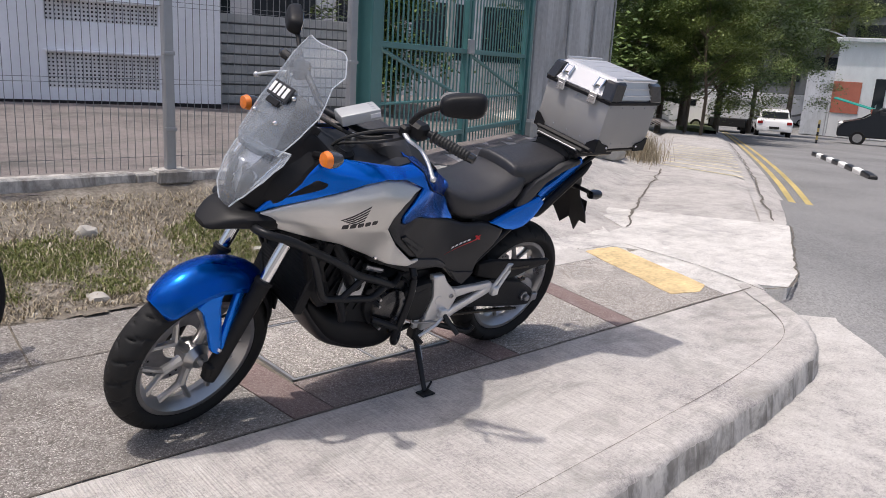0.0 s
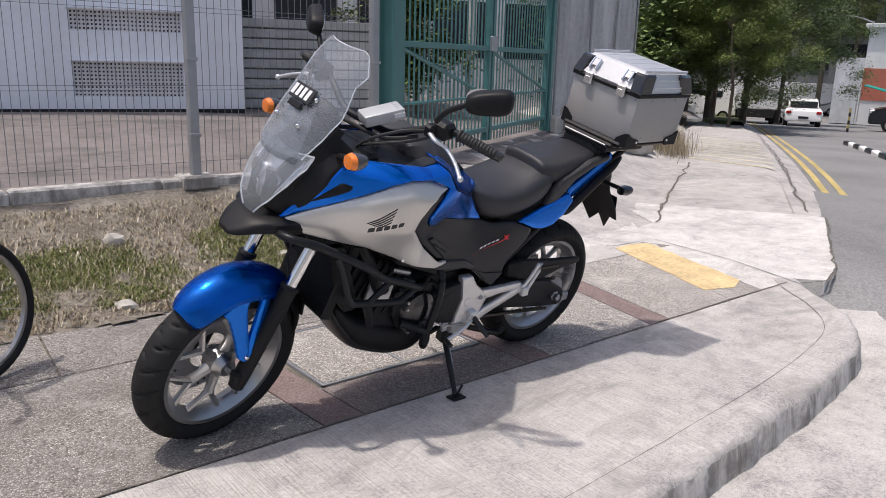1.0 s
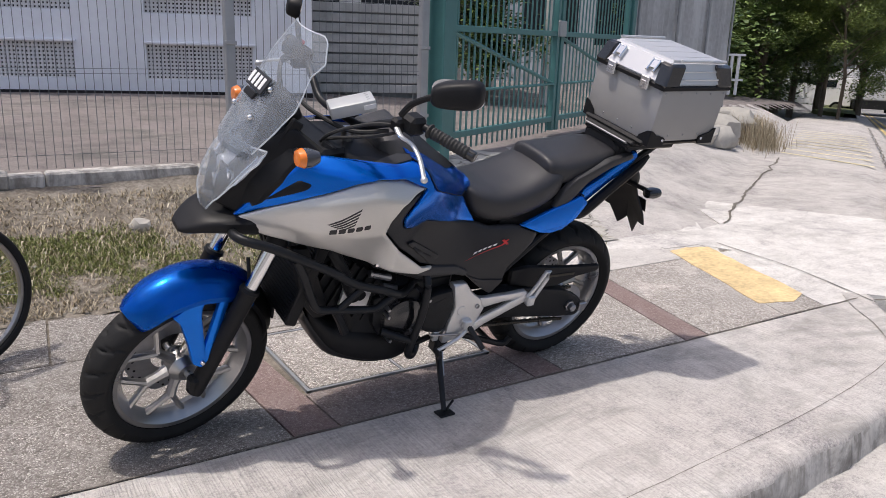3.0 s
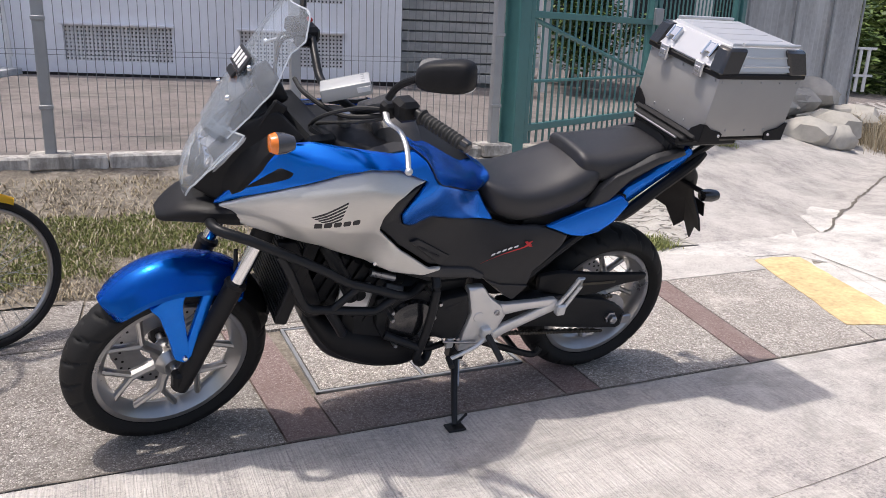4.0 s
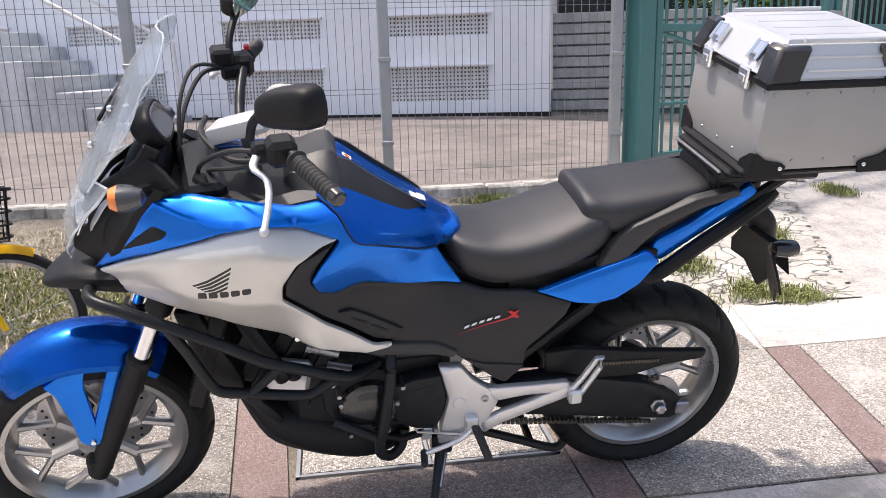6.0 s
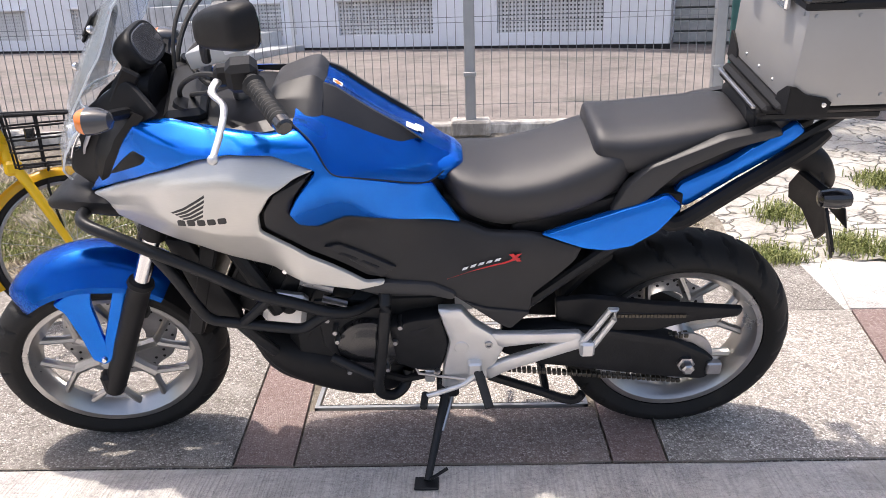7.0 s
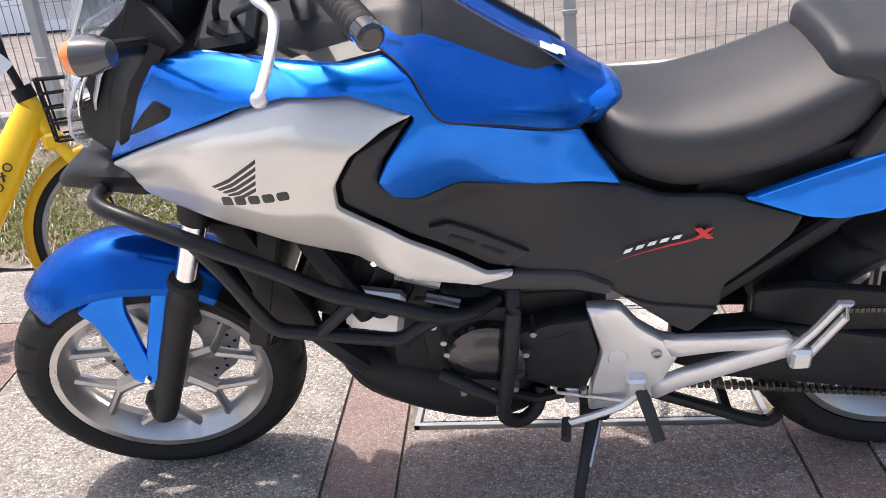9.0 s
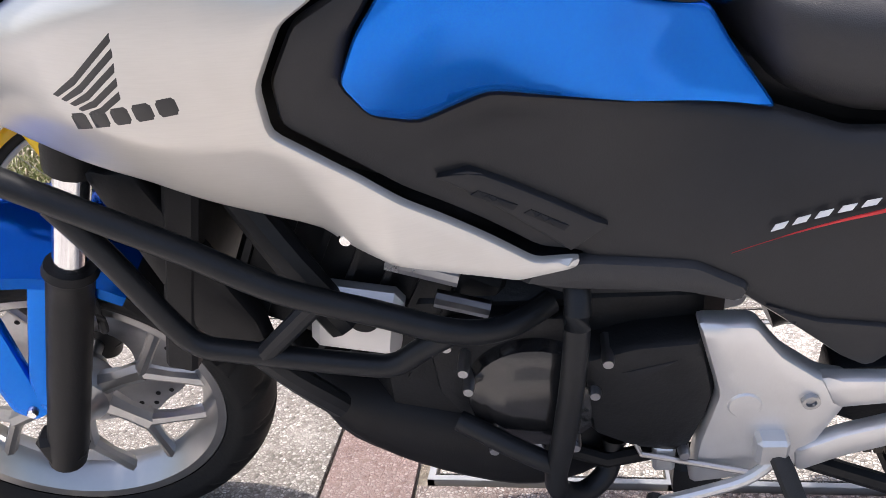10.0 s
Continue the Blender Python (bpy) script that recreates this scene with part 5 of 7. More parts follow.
# ---- top case on its rack ----
case = part("top_case", bm_box((.775, -.208, 1.075), (1.140, .150, 1.280), 0.006, seg=2), M["boxalu"], bike, "brushed aluminium top case with black corners")
bm = bmesh.new()
vs = add_box(bm, (.762, -.215, 1.292), (1.150, .157, 1.38), 0.0)
for v in bm.verts:
    if v.co.z > 1.33:
        v.co.x += 0.05 * (1 if v.co.x < 0.9 else -0.7)
        v.co.y += 0.035 * (1 if v.co.y < 0 else -1)
bmesh.ops.bevel(bm, geom=bm.edges[:], offset=0.01, segments=2, affect="EDGES")
lid = part("lid", bm, M["boxlid"], case, "pale ribbed aluminium lid")
part("lid_seal", bm_box((.764, -.214, 1.276), (1.148, .156, 1.294), 0.004), M["black"], case, "black rubber lid seal")
for k in range(4):
    part("lid_rib", bm_box((.85, -.13 + k * .068, 1.379), (1.08, -.122 + k * .068, 1.3815), 0.001), M["boxlid"], lid)
for sy in (-1, 1):
    yc = -.025 + sy * .19
    for z, o in ((1.318, .012), (1.345, .001)):
        part("side_ridge", bm_tube([(.86, yc - sy * (z - 1.294) * .40, z), (1.065, yc - sy * (z - 1.294) * .40, z)], .004, 8), M["boxlid"], lid)
    part("top_rail", bm_tube([(.85, yc - sy * .03, 1.381), (1.10, yc - sy * .03, 1.381)], .006, 8), M["boxlid"], lid)
for sx, sy in ((0, 0), (1, 0), (0, 1), (1, 1)):
    cx, cy = (.764, 1.147)[sx], (-.213, .155)[sy]
    dx, dy = (1, -1)[sx], (1, -1)[sy]
    m = Matrix.Translation((cx, cy, 1.30))
    bm = bmesh.new()
    add_box(bm, (0, 0, -.012), (dx * .085, dy * .06, .07), 0.0)
    for v in bm.verts:
        if v.co.z > 0.03:
            v.co.x += dx * 0.028
            v.co.y += dy * 0.018
        v.co.x -= dx * 0.006
        v.co.y -= dy * 0.006
    bmesh.ops.bevel(bm, geom=bm.edges[:], offset=0.008, segments=1, affect="EDGES")
    bm.transform(m)
    part("lid_corner", bm, M["gloss"], lid, "black plastic lid corner")
    bm = bmesh.new()
    for axis, shape in ((0, [(-.004, -.014), (.080, -.014), (.086, .012), (.074, .020), (.030, .030), (.008, .046), (-.004, .048)]), (1, [(-.004, -.014), (.060, -.014), (.050, .016), (.014, .044), (-.004, .048)])):
        near, far_v = [], []
        for a, b in shape:
            near.append(bm.verts.new((dx * a, -dy * .005, b) if axis == 0 else (-dx * .005, dy * a, b)))
            far_v.append(bm.verts.new((dx * a, 0, b) if axis == 0 else (0, dy * a, b)))
        bm.faces.new(near)
        bm.faces.new(far_v[::-1])
        for k in range(len(shape)):
            m2 = (k + 1) % len(shape)
            bm.faces.new((near[k], far_v[k], far_v[m2], near[m2]))
    bm.transform(Matrix.Translation(((.775, 1.140)[sx], (-.208, .150)[sy], 1.075)))
    cb = part("case_bracket", bm, M["black"], case, "black steel corner bracket")
    part("bracket_screw", bm_lathe([(0, -.004), (.005, -.003), (.0065, 0), (.0065, .003)], 10, ((.775, 1.140)[sx] + dx * .070, (-.208, .150)[sy] - dy * .006, 1.083)), M["chrome"], cb)
for yy in (-.12, .06):
    bm = bmesh.new()
    add_box(bm, (.754, yy - .022, 1.256), (.768, yy + .022, 1.306), 0.004)
    add_box(bm, (.751, yy - .013, 1.272), (.757, yy + .013, 1.290), 0.002)
    lt = part("latch", bm, M["chrome"], case, "chrome toggle latch")
    bm = bmesh.new()
    slope = Matrix.Translation((.784, yy, 1.343)) @ Matrix.Rotation(radians(32), 4, "Y")
    add_box(bm, (-.010, -.022, -.026), (.008, -.012, .026), 0.003, slope)
    add_box(bm, (-.010, .012, -.026), (.008, .022, .026), 0.003, slope)
    add_box(bm, (-.006, -.016, -.012), (.006, .016, .024), 0.003, slope)
    part("latch_hook", bm, M["chrome"], lt)
rivet = None
for yy in [-.19, -.11, -.03, .05, .14]:
    for zz in (1.10, 1.265):
        m = Matrix.Translation((.775, yy, zz)) @ Matrix.Rotation(radians(-90), 4, "Y")
        if rivet is None:
            r0 = part("rivet", bm_lathe([(0, .003), (.003, .0025), (.0045, 0), (.0045, -.002)], 8, axis="Z"), M["galv"], case)
            rivet = r0.data
            r0.matrix_basis = m
        else:
            piece("rivet", rivet, case, m)
for xx in [.79, .875, .96, 1.045, 1.12]:
    for zz in (1.10, 1.265):
        piece("rivet", rivet, case, Matrix.Translation((xx, -.208, zz)) @ Matrix.Rotation(radians(90), 4, "X"))
bm = bmesh.new()
add_box(bm, (.762, -.195, 1.052), (1.10, .137, 1.076), 0.010)
add_box(bm, (.745, -.165, 1.040), (.84, .11, 1.060), 0.008)
add_box(bm, (.735, -.150, 1.030), (.765, .095, 1.046), 0.005)
part("case_mount", bm, M["black"], bike, "black mounting plate")
part("rack_plate", bm_box((.75, -.14, 1.012), (1.02, .10, 1.038), 0.008), M["barpaint"], bike)
# bright strip added as the highlight on the tray's front edge
part("rack_strip", bm_box((.728, -.145, 1.047), (.737, .09, 1.055), 0.002), M["steel"], bike, "silver strip for the highlight along the front of the rack")
for s in (-1, 1):
    part("rack_foot", bm_box((.76, s * .095 - .012, .95), (.80, s * .095 + .012, 1.02), 0.004), M["barpaint"], bike)

# ---- nose, screen, lamps ----
def nose_x(y, z, back=0.0):
    zc = [(.85, -.83), (.92, -.842), (.98, -.83), (1.03, -.805), (1.09, -.752)]
    for (a, xa), (b, xb) in zip(zc, zc[1:]):
        if z <= b:
            break
    t = (z - a) / (b - a)
    return xa + (xb - xa) * t + 3.6 * y * y + back


def sheet_bm(fx, wid, z0, z1, nz=16, ny=14, thick=0.004):
    """A bowed sheet across the nose: x from fx, half width from wid."""
    bm = bmesh.new()
    f, b = [], []
    for i in range(nz + 1):
        z = z0 + (z1 - z0) * i / nz
        w = wid(z)
        f.append([bm.verts.new((fx(w * (2 * j / ny - 1), z), w * (2 * j / ny - 1), z)) for j in range(ny + 1)])
        b.append([bm.verts.new((fx(w * (2 * j / ny - 1), z) + thick, w * (2 * j / ny - 1), z - thick * 0.5)) for j in range(ny + 1)])
    for g, flip in ((f, False), (b, True)):
        for i in range(nz):
            for j in range(ny):
                q = (g[i][j], g[i][j + 1], g[i + 1][j + 1], g[i + 1][j])
                bm.faces.new(q[::-1] if flip else q)
    rim = [(i, 0) for i in range(nz)] + [(nz, j) for j in range(ny)] + [(i, ny) for i in range(nz, 0, -1)] + [(0, j) for j in range(ny, 0, -1)]
    for (i, j), (k, l) in zip(rim, rim[1:] + rim[:1]):
        bm.faces.new((f[i][j], f[k][l], b[k][l], b[i][j]))
    return bm


head = part("headlight", sheet_bm(lambda y, z: nose_x(y, z, .052), lambda z: lerp_table([(.90, .025), (.94, .062), (.99, .09), (1.04, .102), (1.07, .10)], z), .90, 1.07), M["lampbowl"], bike, "clear twin headlight with bright reflector")
for s in (-1, 1):
    part("lamp_bowl", bm_lathe([(0.0, .03), (.012, .03), (.028, .012), (.034, -.01), (.038, -.012)], 24, (-.775, s * .045, .99), axis="X"), M["chrome"], head)
    part("lamp_bowl", bm_lathe([(0.0, .02), (.008, .02), (.018, .008), (.022, -.01)], 20, (-.785, s * .035, .94), axis="X"), M["chrome"], head)
ln = part("lens", sheet_bm(lambda y, z: nose_x(y, z, .0), lambda z: lerp_table([(.875, .035), (.93, .085), (.99, .118), (1.05, .135), (1.085, .13)], z), .875, 1.085), M["lens"], head, "clear bowed headlight lens")
ln.visible_shadow = False
part("nose_cowl", sheet_bm(lambda y, z: nose_x(y, z, .075), lambda z: lerp_table([(.86, .08), (.93, .125), (1.0, .15), (1.09, .155)], z), .86, 1.09, thick=.02), M["black"], bike, "matte black nose cowl")
for s in (-1, 1):
    part("nose_side", panel_bm([(-.815, .905), (-.80, .985), (-.74, 1.06), (-.69, 1.095), (-.655, 1.118), (-.622, 1.145), (-.60, 1.142), (-.54, 1.085), (-.60, 1.05), (-.645, 1.0), (-.70, .935), (-.75, .872)], lambda x, z: half_width(x, z) - .016, s, thick=.01, edge=.01), M["black"], bike)
    part("screen_bracket", bm_box((-.64, s * .10 - .008, 1.08), (-.60, s * .10 + .008, 1.17), .004, Matrix.Translation((-.62, 0, 1.12)) @ Matrix.Rotation(radians(32), 4, "Y") @ Matrix.Translation((.62, 0, -1.12))), M["black"], bike, "black screen bracket")


def screen_x(y, z):
    return lerp_table([(1.06, -.792), (1.173, -.728), (1.247, -.677), (1.328, -.626), (1.416, -.553)], z) + 2.8 * y * y


SCREEN_W = [(1.078, .125), (1.146, .145), (1.21, .156), (1.25, .149), (1.305, .137), (1.318, .143), (1.34, .148), (1.388, .116), (1.397, .106), (1.404, .092)]
scr = part("windscreen", sheet_bm(screen_x, lambda z: lerp_table(SCREEN_W, z), 1.078, 1.404, 46, 20), M["screen"], bike, "clear acrylic windscreen")
scr.visible_shadow = False
def rim_line(fx, wid, z0, z1, r, off=0.0):
    """A thin tube along the sides and top of a bowed sheet, for its bright edge line."""
    zs = [z0 + (z1 - z0) * k / 40 for k in range(41)]
    pts = [(fx(-wid(z), z) + off, -wid(z), z) for z in zs] + [(fx(wid(z1) * t, z1) + off, wid(z1) * t, z1) for t in (-.7, -.35, 0, .35, .7)] + [(fx(wid(z), z) + off, wid(z), z) for z in zs[::-1]]
    return bm_tube(pts, r, 6)


part("screen_edge", rim_line(screen_x, lambda z: lerp_table(SCREEN_W, z), 1.078, 1.404, .0022, .002), M["edgeglass"], scr, "pale tube painting the bright line of the screen edge").visible_shadow = False
LENS_W = [(.875, .035), (.93, .085), (.99, .118), (1.05, .135), (1.085, .13)]
part("lens_edge", rim_line(nose_x, lambda z: lerp_table(LENS_W, z), .875, 1.085, .0028, .002), M["edgeglass"], ln, "pale tube painting the bright line of the lens edge").visible_shadow = False
for s in (-1, 1):
    zz = [.955, .985, 1.015, 1.045, 1.062]
    part("light_strip", bm_tube([(nose_x(lerp_table(LENS_W, z) * .80, z) + .026, s * lerp_table(LENS_W, z) * .80, z) for z in zz], .0045, 8, squash=.6), M["reflector"], head, "bright side light strip")
ins = part("screen_insert", sheet_bm(lambda y, z: screen_x(y, z) + .012, lambda z: lerp_table([(1.06, .105), (1.17, .085), (1.24, .06), (1.262, .045)], z), 1.06, 1.262), M["insert"], scr, "smoked grey inner screen panel")
tag_m = Matrix.Translation((-.680, 0, 1.247)) @ Matrix.Rotation(radians(-55), 4, "Y")
tag = part("number_tag", bm_box((-.027, -.058, -.003), (.027, .058, .003), 0.002, tag_m), M["decal"], scr, "black tag with white marks")
for k in range(4):
    yy = -.042 + k * .026
    part("tag_mark", bm_box((-.018, yy, .0034), (.018, yy + .016, .0045), 0.0, tag_m), M["white"], tag)
part("tag_socket", bm_box((-.052, -.035, -.004), (-.030, .035, .004), 0.003, tag_m), M["black"], scr)
for y in (-.058, .058):
    for z in (1.242, 1.163):
        part("screen_bolt", bm_lathe([(0, -.006), (.006, -.005), (.009, 0), (.009, .004)], 12, (screen_x(y, z) - .002, y * 1.1, z), axis="X"), M["chrome"], scr)
for s in (-1, 1):
    c = (-.640, s * .255, 1.118)
    bm = loft([(-.022, 0, .001, .001, .001), (-.020, 0, .022, .021, .021), (-.008, 0, .030, .025, .025), (-.002, 0, .031, .026, .026)], 18)
    bm.transform(Matrix.Translation(c))
    ind = part("front_indicator", bm, M["orange"], bike, "amber front turn signal")
    bm = loft([(-.003, 0, .0315, .0265, .0265), (.018, 0, .03, .025, .025), (.042, 0, .018, .017, .017), (.05, 0, .001, .001, .001)], 18)
    bm.transform(Matrix.Translation(c))
    part("housing", bm, M["smoke"], ind, "grey smoked housing")
    part("stalk", bm_tube([(-.625, s * .235, 1.115), (-.61, s * .14, 1.085)], .013, 8), M["black"], ind)
part("beak", loft(dense([(-.905, .812, .035, .008, .008), (-.885, .820, .062, .016, .016), (-.84, .838, .095, .026, .026), (-.77, .848, .125, .03, .036), (-.70, .842, .13, .035, .04), (-.64, .83, .10, .04, .04)]), 24, 3.0), M["black"], bike, "matte black beak below the headlight")
pod_m = Matrix.Translation((-.605, 0, 1.178)) @ Matrix.Rotation(radians(-28), 4, "Y")
bm = loft(dense([(-.034, 0, .04, .022, .022), (-.026, 0, .066, .038, .036), (-.004, 0, .078, .046, .044), (.018, 0, .080, .048, .046), (.026, 0, .074, .043, .042)], 3), 28, 3.0)
bm.transform(pod_m)
pod = part("instrument_panel", bm, M["black"], bike, "black instrument pod behind the screen")
bm = loft([(.0262, 0, .068, .038, .037), (.028, 0, .066, .036, .035)], 28, 3.0)
bm.transform(pod_m)
part("dial_face", bm, M["smoke"], pod, "grey display window")
part("pod_stay", loft(dense([(-.665, 1.09, .07, .03, .05), (-.625, 1.115, .085, .04, .07), (-.58, 1.10, .07, .03, .06)]), 16, 2.8), M["black"], bike)

# ---- front fork, mudguard, handlebar (turned a little to the left) ----
def fork_at(z, y):
    return (-.872 + .45 * (z - .295), y, z)


for s in (-1, 1):
    y = s * .116
    sl = steered(part("fork_slider", bm_tube([fork_at(z, y) for z in (.262, .268, .30, .58, .615, .622, .632)], [.018, .027, .029, .029, .029, .034, .031], 18), M["black"], bike, "black fork slider"))
    steered(part("axle_clamp", bm_box((-.905, y - .022, .275), (-.845, y + .022, .335), 0.01), M["black"], sl))
    steered(part("pinch_bolt", bm_lathe([(0, -.026), (.007, -.025), (.008, -.018)], 10, (-.868, y, .29)), M["steel"], sl))
    steered(part("fork_tube", bm_tube([fork_at(z, y) for z in (.625, .80)], .0215, 18), M["chrome"], bike, "polished fork tube"))
    steered(part("fork_boot", bm_tube([fork_at(z, y) for z in (.765, .79, .82)], [.031, .033, .03], 16), M["black"], bike))
    steered(part("fork_tube", bm_tube([fork_at(z, y) for z in (.80, 1.10)], .026, 14), M["barpaint"], bike))
for z, x in ((.84, .02), (1.08, .02)):
    c = fork_at(z, 0)
    steered(part("triple_clamp", bm_box((c[0] - .04, -.15, z - .018), (c[0] + .05, .15, z + .018), 0.012), M["barpaint"], bike))

fend = []
bm = bmesh.new()
tab = [(16, .325, .060), (24, .334, .068), (40, .352, .076), (58, .375, .082), (75, .381, .084), (90, .380, .085), (105, .370, .082), (116, .356, .074), (122, .346, .062), (125, .340, .046)]
rings = []
for a, r, w in dense(tab, 3):
    ring = []
    for j in range(15):
        t = (j / 14 - 0.5) * math.pi * 1.06
        rr = r - (.055 + .02 * max(0, (60 - abs(a - 80)) / 60)) * (1 - math.cos(t)) * 1.0
        y = w * math.sin(t) * (1.12 if abs(t) > 1.3 else 1.0)
        an = radians(a)
        ring.append(bm.verts.new((FAX.x + rr * math.cos(an), FAX.y + y, FAX.z + rr * math.sin(an))))
    rings.append(ring)
bm_rear = bmesh.new()
n_rear = 8
for g, span in ((bm_rear, rings[:n_rear + 1]), (bm, rings[n_rear:])):
    own = [[(g.verts.new(v.co) if g is bm_rear else v) for v in ring] for ring in span]
    for u, v in zip(own, own[1:]):
        for j in range(14):
            g.faces.new((u[j], u[j + 1], v[j + 1], v[j]))
    bmesh.ops.solidify(g, geom=g.faces[:], thickness=0.004)
bmesh.ops.delete(bm, geom=[v for v in bm.verts if not v.link_faces], context="VERTS")
guard = steered(part("front_mudguard", bm, M["blue"], bike, "metallic blue front mudguard"))
steered(part("rear_extension", bm_rear, M["black"], guard, "black plastic rear extension"))
for s in (-1, 1):
    dfun = lambda x, z: .090 + .20 * max(0, .60 - z)
    steered(part("mudguard_stay", panel_bm([(-.958, .572), (-.935, .545), (-.912, .46), (-.902, .398), (-.875, .378), (-.852, .388), (-.857, .43), (-.862, .50), (-.866, .55), (-.862, .58), (-.85, .604), (-.91, .60)], dfun, s, thick=.01, edge=.007), M["blue"], guard))
    steered(part("mudguard_stay", panel_bm([(-.80, .604), (-.768, .598), (-.775, .575), (-.848, .388), (-.868, .40), (-.86, .45), (-.808, .585)], dfun, s, thick=.01, edge=.007), M["blue"], guard))
    for x, z in ((-.872, .398), (-.787, .60)):
        steered(part("bolt", bm_lathe([(0, -.01), (.006, -.009), (.008, -.004), (.008, .004)], 10, (x, s * dfun(x, z), z)) if s < 0 else bm_lathe([(0, .01), (.006, .009), (.008, .004), (.008, -.004)], 10, (x, s * dfun(x, z), z)), M["chrome"], guard))
steered(part("mudguard_flap", bm_box((-.615, -.07, .43), (-.605, .07, .50), 0.004, Matrix.Translation((0.02, 0, 0))), M["black"], guard))

bar = [(-.30, -.462, 1.218), (-.335, -.36, 1.232), (-.36, -.28, 1.232), (-.385, -.19, 1.19), (-.40, -.11, 1.145), (-.405, 0, 1.138)]
bar = bar + [(x, -y, z - .03 * min(1, -y / .3)) if y < 0 else (x, -y, z) for x, y, z in bar[:-1]][::-1]
hb = steered(part("handlebar", bm_tube(smooth_path(bar, 6), .0125, 12), M["barpaint"], bike, "black handlebar turned slightly left"))


def held(ob):
    """Turned with the bar; its far side sits lower."""
    ob.data.transform(Matrix.Translation((0, 0, -.03 if s > 0 else 0)))
    return steered(ob)


for s in (-1, 1):
    g0, g1 = Vector((-.300, s * .462, 1.218)), Vector((-.345, s * .335, 1.233))
    gp = [g0.lerp(g1, k / 24) for k in range(25)]
    held(part("grip", bm_tube(gp, [.0165 + (.0022 if k % 2 else 0.0) + (.004 if k > 22 else 0) for k in range(25)], 16), M["grip"], hb, "ribbed black rubber grip"))
    d = (g0 - g1).normalized()
    held(part("bar_end", bm_tube([g0 + d * .001, g0 + d * .02, g0 + d * .024], [.0165, .0165, .012], 14), M["gloss"], hb))
    p = Vector((-.362, s * .29, 1.232))
    held(part("switch_box", bm_box((-.395, s * .29 - .03, 1.205), (-.335, s * .29 + .032, 1.262), 0.012), M["black"], hb))
    held(part("lever_perch", bm_box((-.42, s * .265 - .018, 1.205), (-.365, s * .265 + .018, 1.245), 0.008), M["black"], hb))
    lp = smooth_path([(-.405, s * .262, 1.222), (-.425, s * .31, 1.214), (-.405, s * .345, 1.20), (-.412, s * .395, 1.178), (-.430, s * .442, 1.150)], 5)
    lv = held(part("lever", bm_tube(lp, [.010 - .003 * min(1, i / 8) for i in range(len(lp))], 10, squash=0.8), M["plate"], hb, "bare alloy lever"))
    bm = bmesh.new()
    bmesh.ops.create_uvsphere(bm, u_segments=12, v_segments=8, radius=.0105, matrix=Matrix.Translation((-.431, s * .446, 1.147)))
    held(part("lever_ball", bm, M["plate"], lv))
    # mirrors swing with the bar; given as they stand
    mx = {-1: (-.374, -.285, 1.245, -.335, -.365, 1.325, -.290, -.413, 1.342), 1: (-.44, .265, 1.245, -.43, .33, 1.325, -.405, .405, 1.375)}[s]
    st = smooth_path([mx[:3], (mx[0] * .62 + mx[3] * .38 - .004, mx[1] * .62 + mx[4] * .38, mx[2] * .62 + mx[5] * .38 + .012), mx[3:6], ((mx[3] + mx[6]) / 2, (mx[4] + mx[7]) / 2, (mx[5] + mx[8]) / 2)], 5)
    mir = part("mirror", bm_tube(st, .0092, 10), M["black"], bike, "black rear view mirror on a bent stem")
    mm = Matrix.Translation(mx[6:]) @ Matrix.Rotation(radians(46 if s < 0 else -24), 4, "Z") @ Matrix.Rotation(radians(6), 4, "Y") @ Matrix.Rotation(radians(-6 if s < 0 else 6), 4, "X")
    bm = loft(dense([(-.034, 0, .05, .022, .02), (-.028, .002, .07, .036, .035), (-.010, .003, .079, .043, .042), (.010, .003, .082, .045, .043), (.013, .003, .077, .041, .040)], 3), 28, 3.4)
    for v in bm.verts:
        inner = max(-1.0, min(1.0, -s * v.co.y / .08))
        v.co.z = v.co.z * (1 - .22 * (inner + 1) * .5) - .008 * inner
        v.co.y *= .9
    bm.transform(mm)
    part("mirror_shell", bm, M["black"], mir)
    bm = loft([(.0132, .003, .074, .039, .038), (.015, .003, .073, .038, .037)], 28, 3.4)
    bm.transform(mm)
    part("mirror_glass", bm, M["mirror"], mir)
steered(part("brake_reservoir", bm_box((-.44, .25, 1.21), (-.385, .31, 1.255), 0.008), M["black"], hb, "black brake fluid reservoir"))
steered(part("kill_switch", bm_box((-.35, .325, 1.225), (-.335, .345, 1.238), 0.003), M["red"], hb))
um = Matrix.Translation((-.405, -.052, 1.188)) @ Matrix.Rotation(radians(-16), 4, "Z") @ Matrix.Rotation(radians(-17), 4, "Y")
unit = (part("toll_unit", bm_box((-.07, -.043, -.019), (.07, .043, .019), 0.006, um, 2), M["greydecal"], bike, "pale grey toll reader box"))
(part("unit_label", bm_box((.03, -.0465, -.006), (.066, -.0445, .008), 0.0, um), M["white"], unit))
for k in range(4):
    (part("unit_key", bm_box((.045, -.03 + .018 * k, .0175), (.055, -.022 + .018 * k, .0195), 0.0, um), M["galv"], unit))
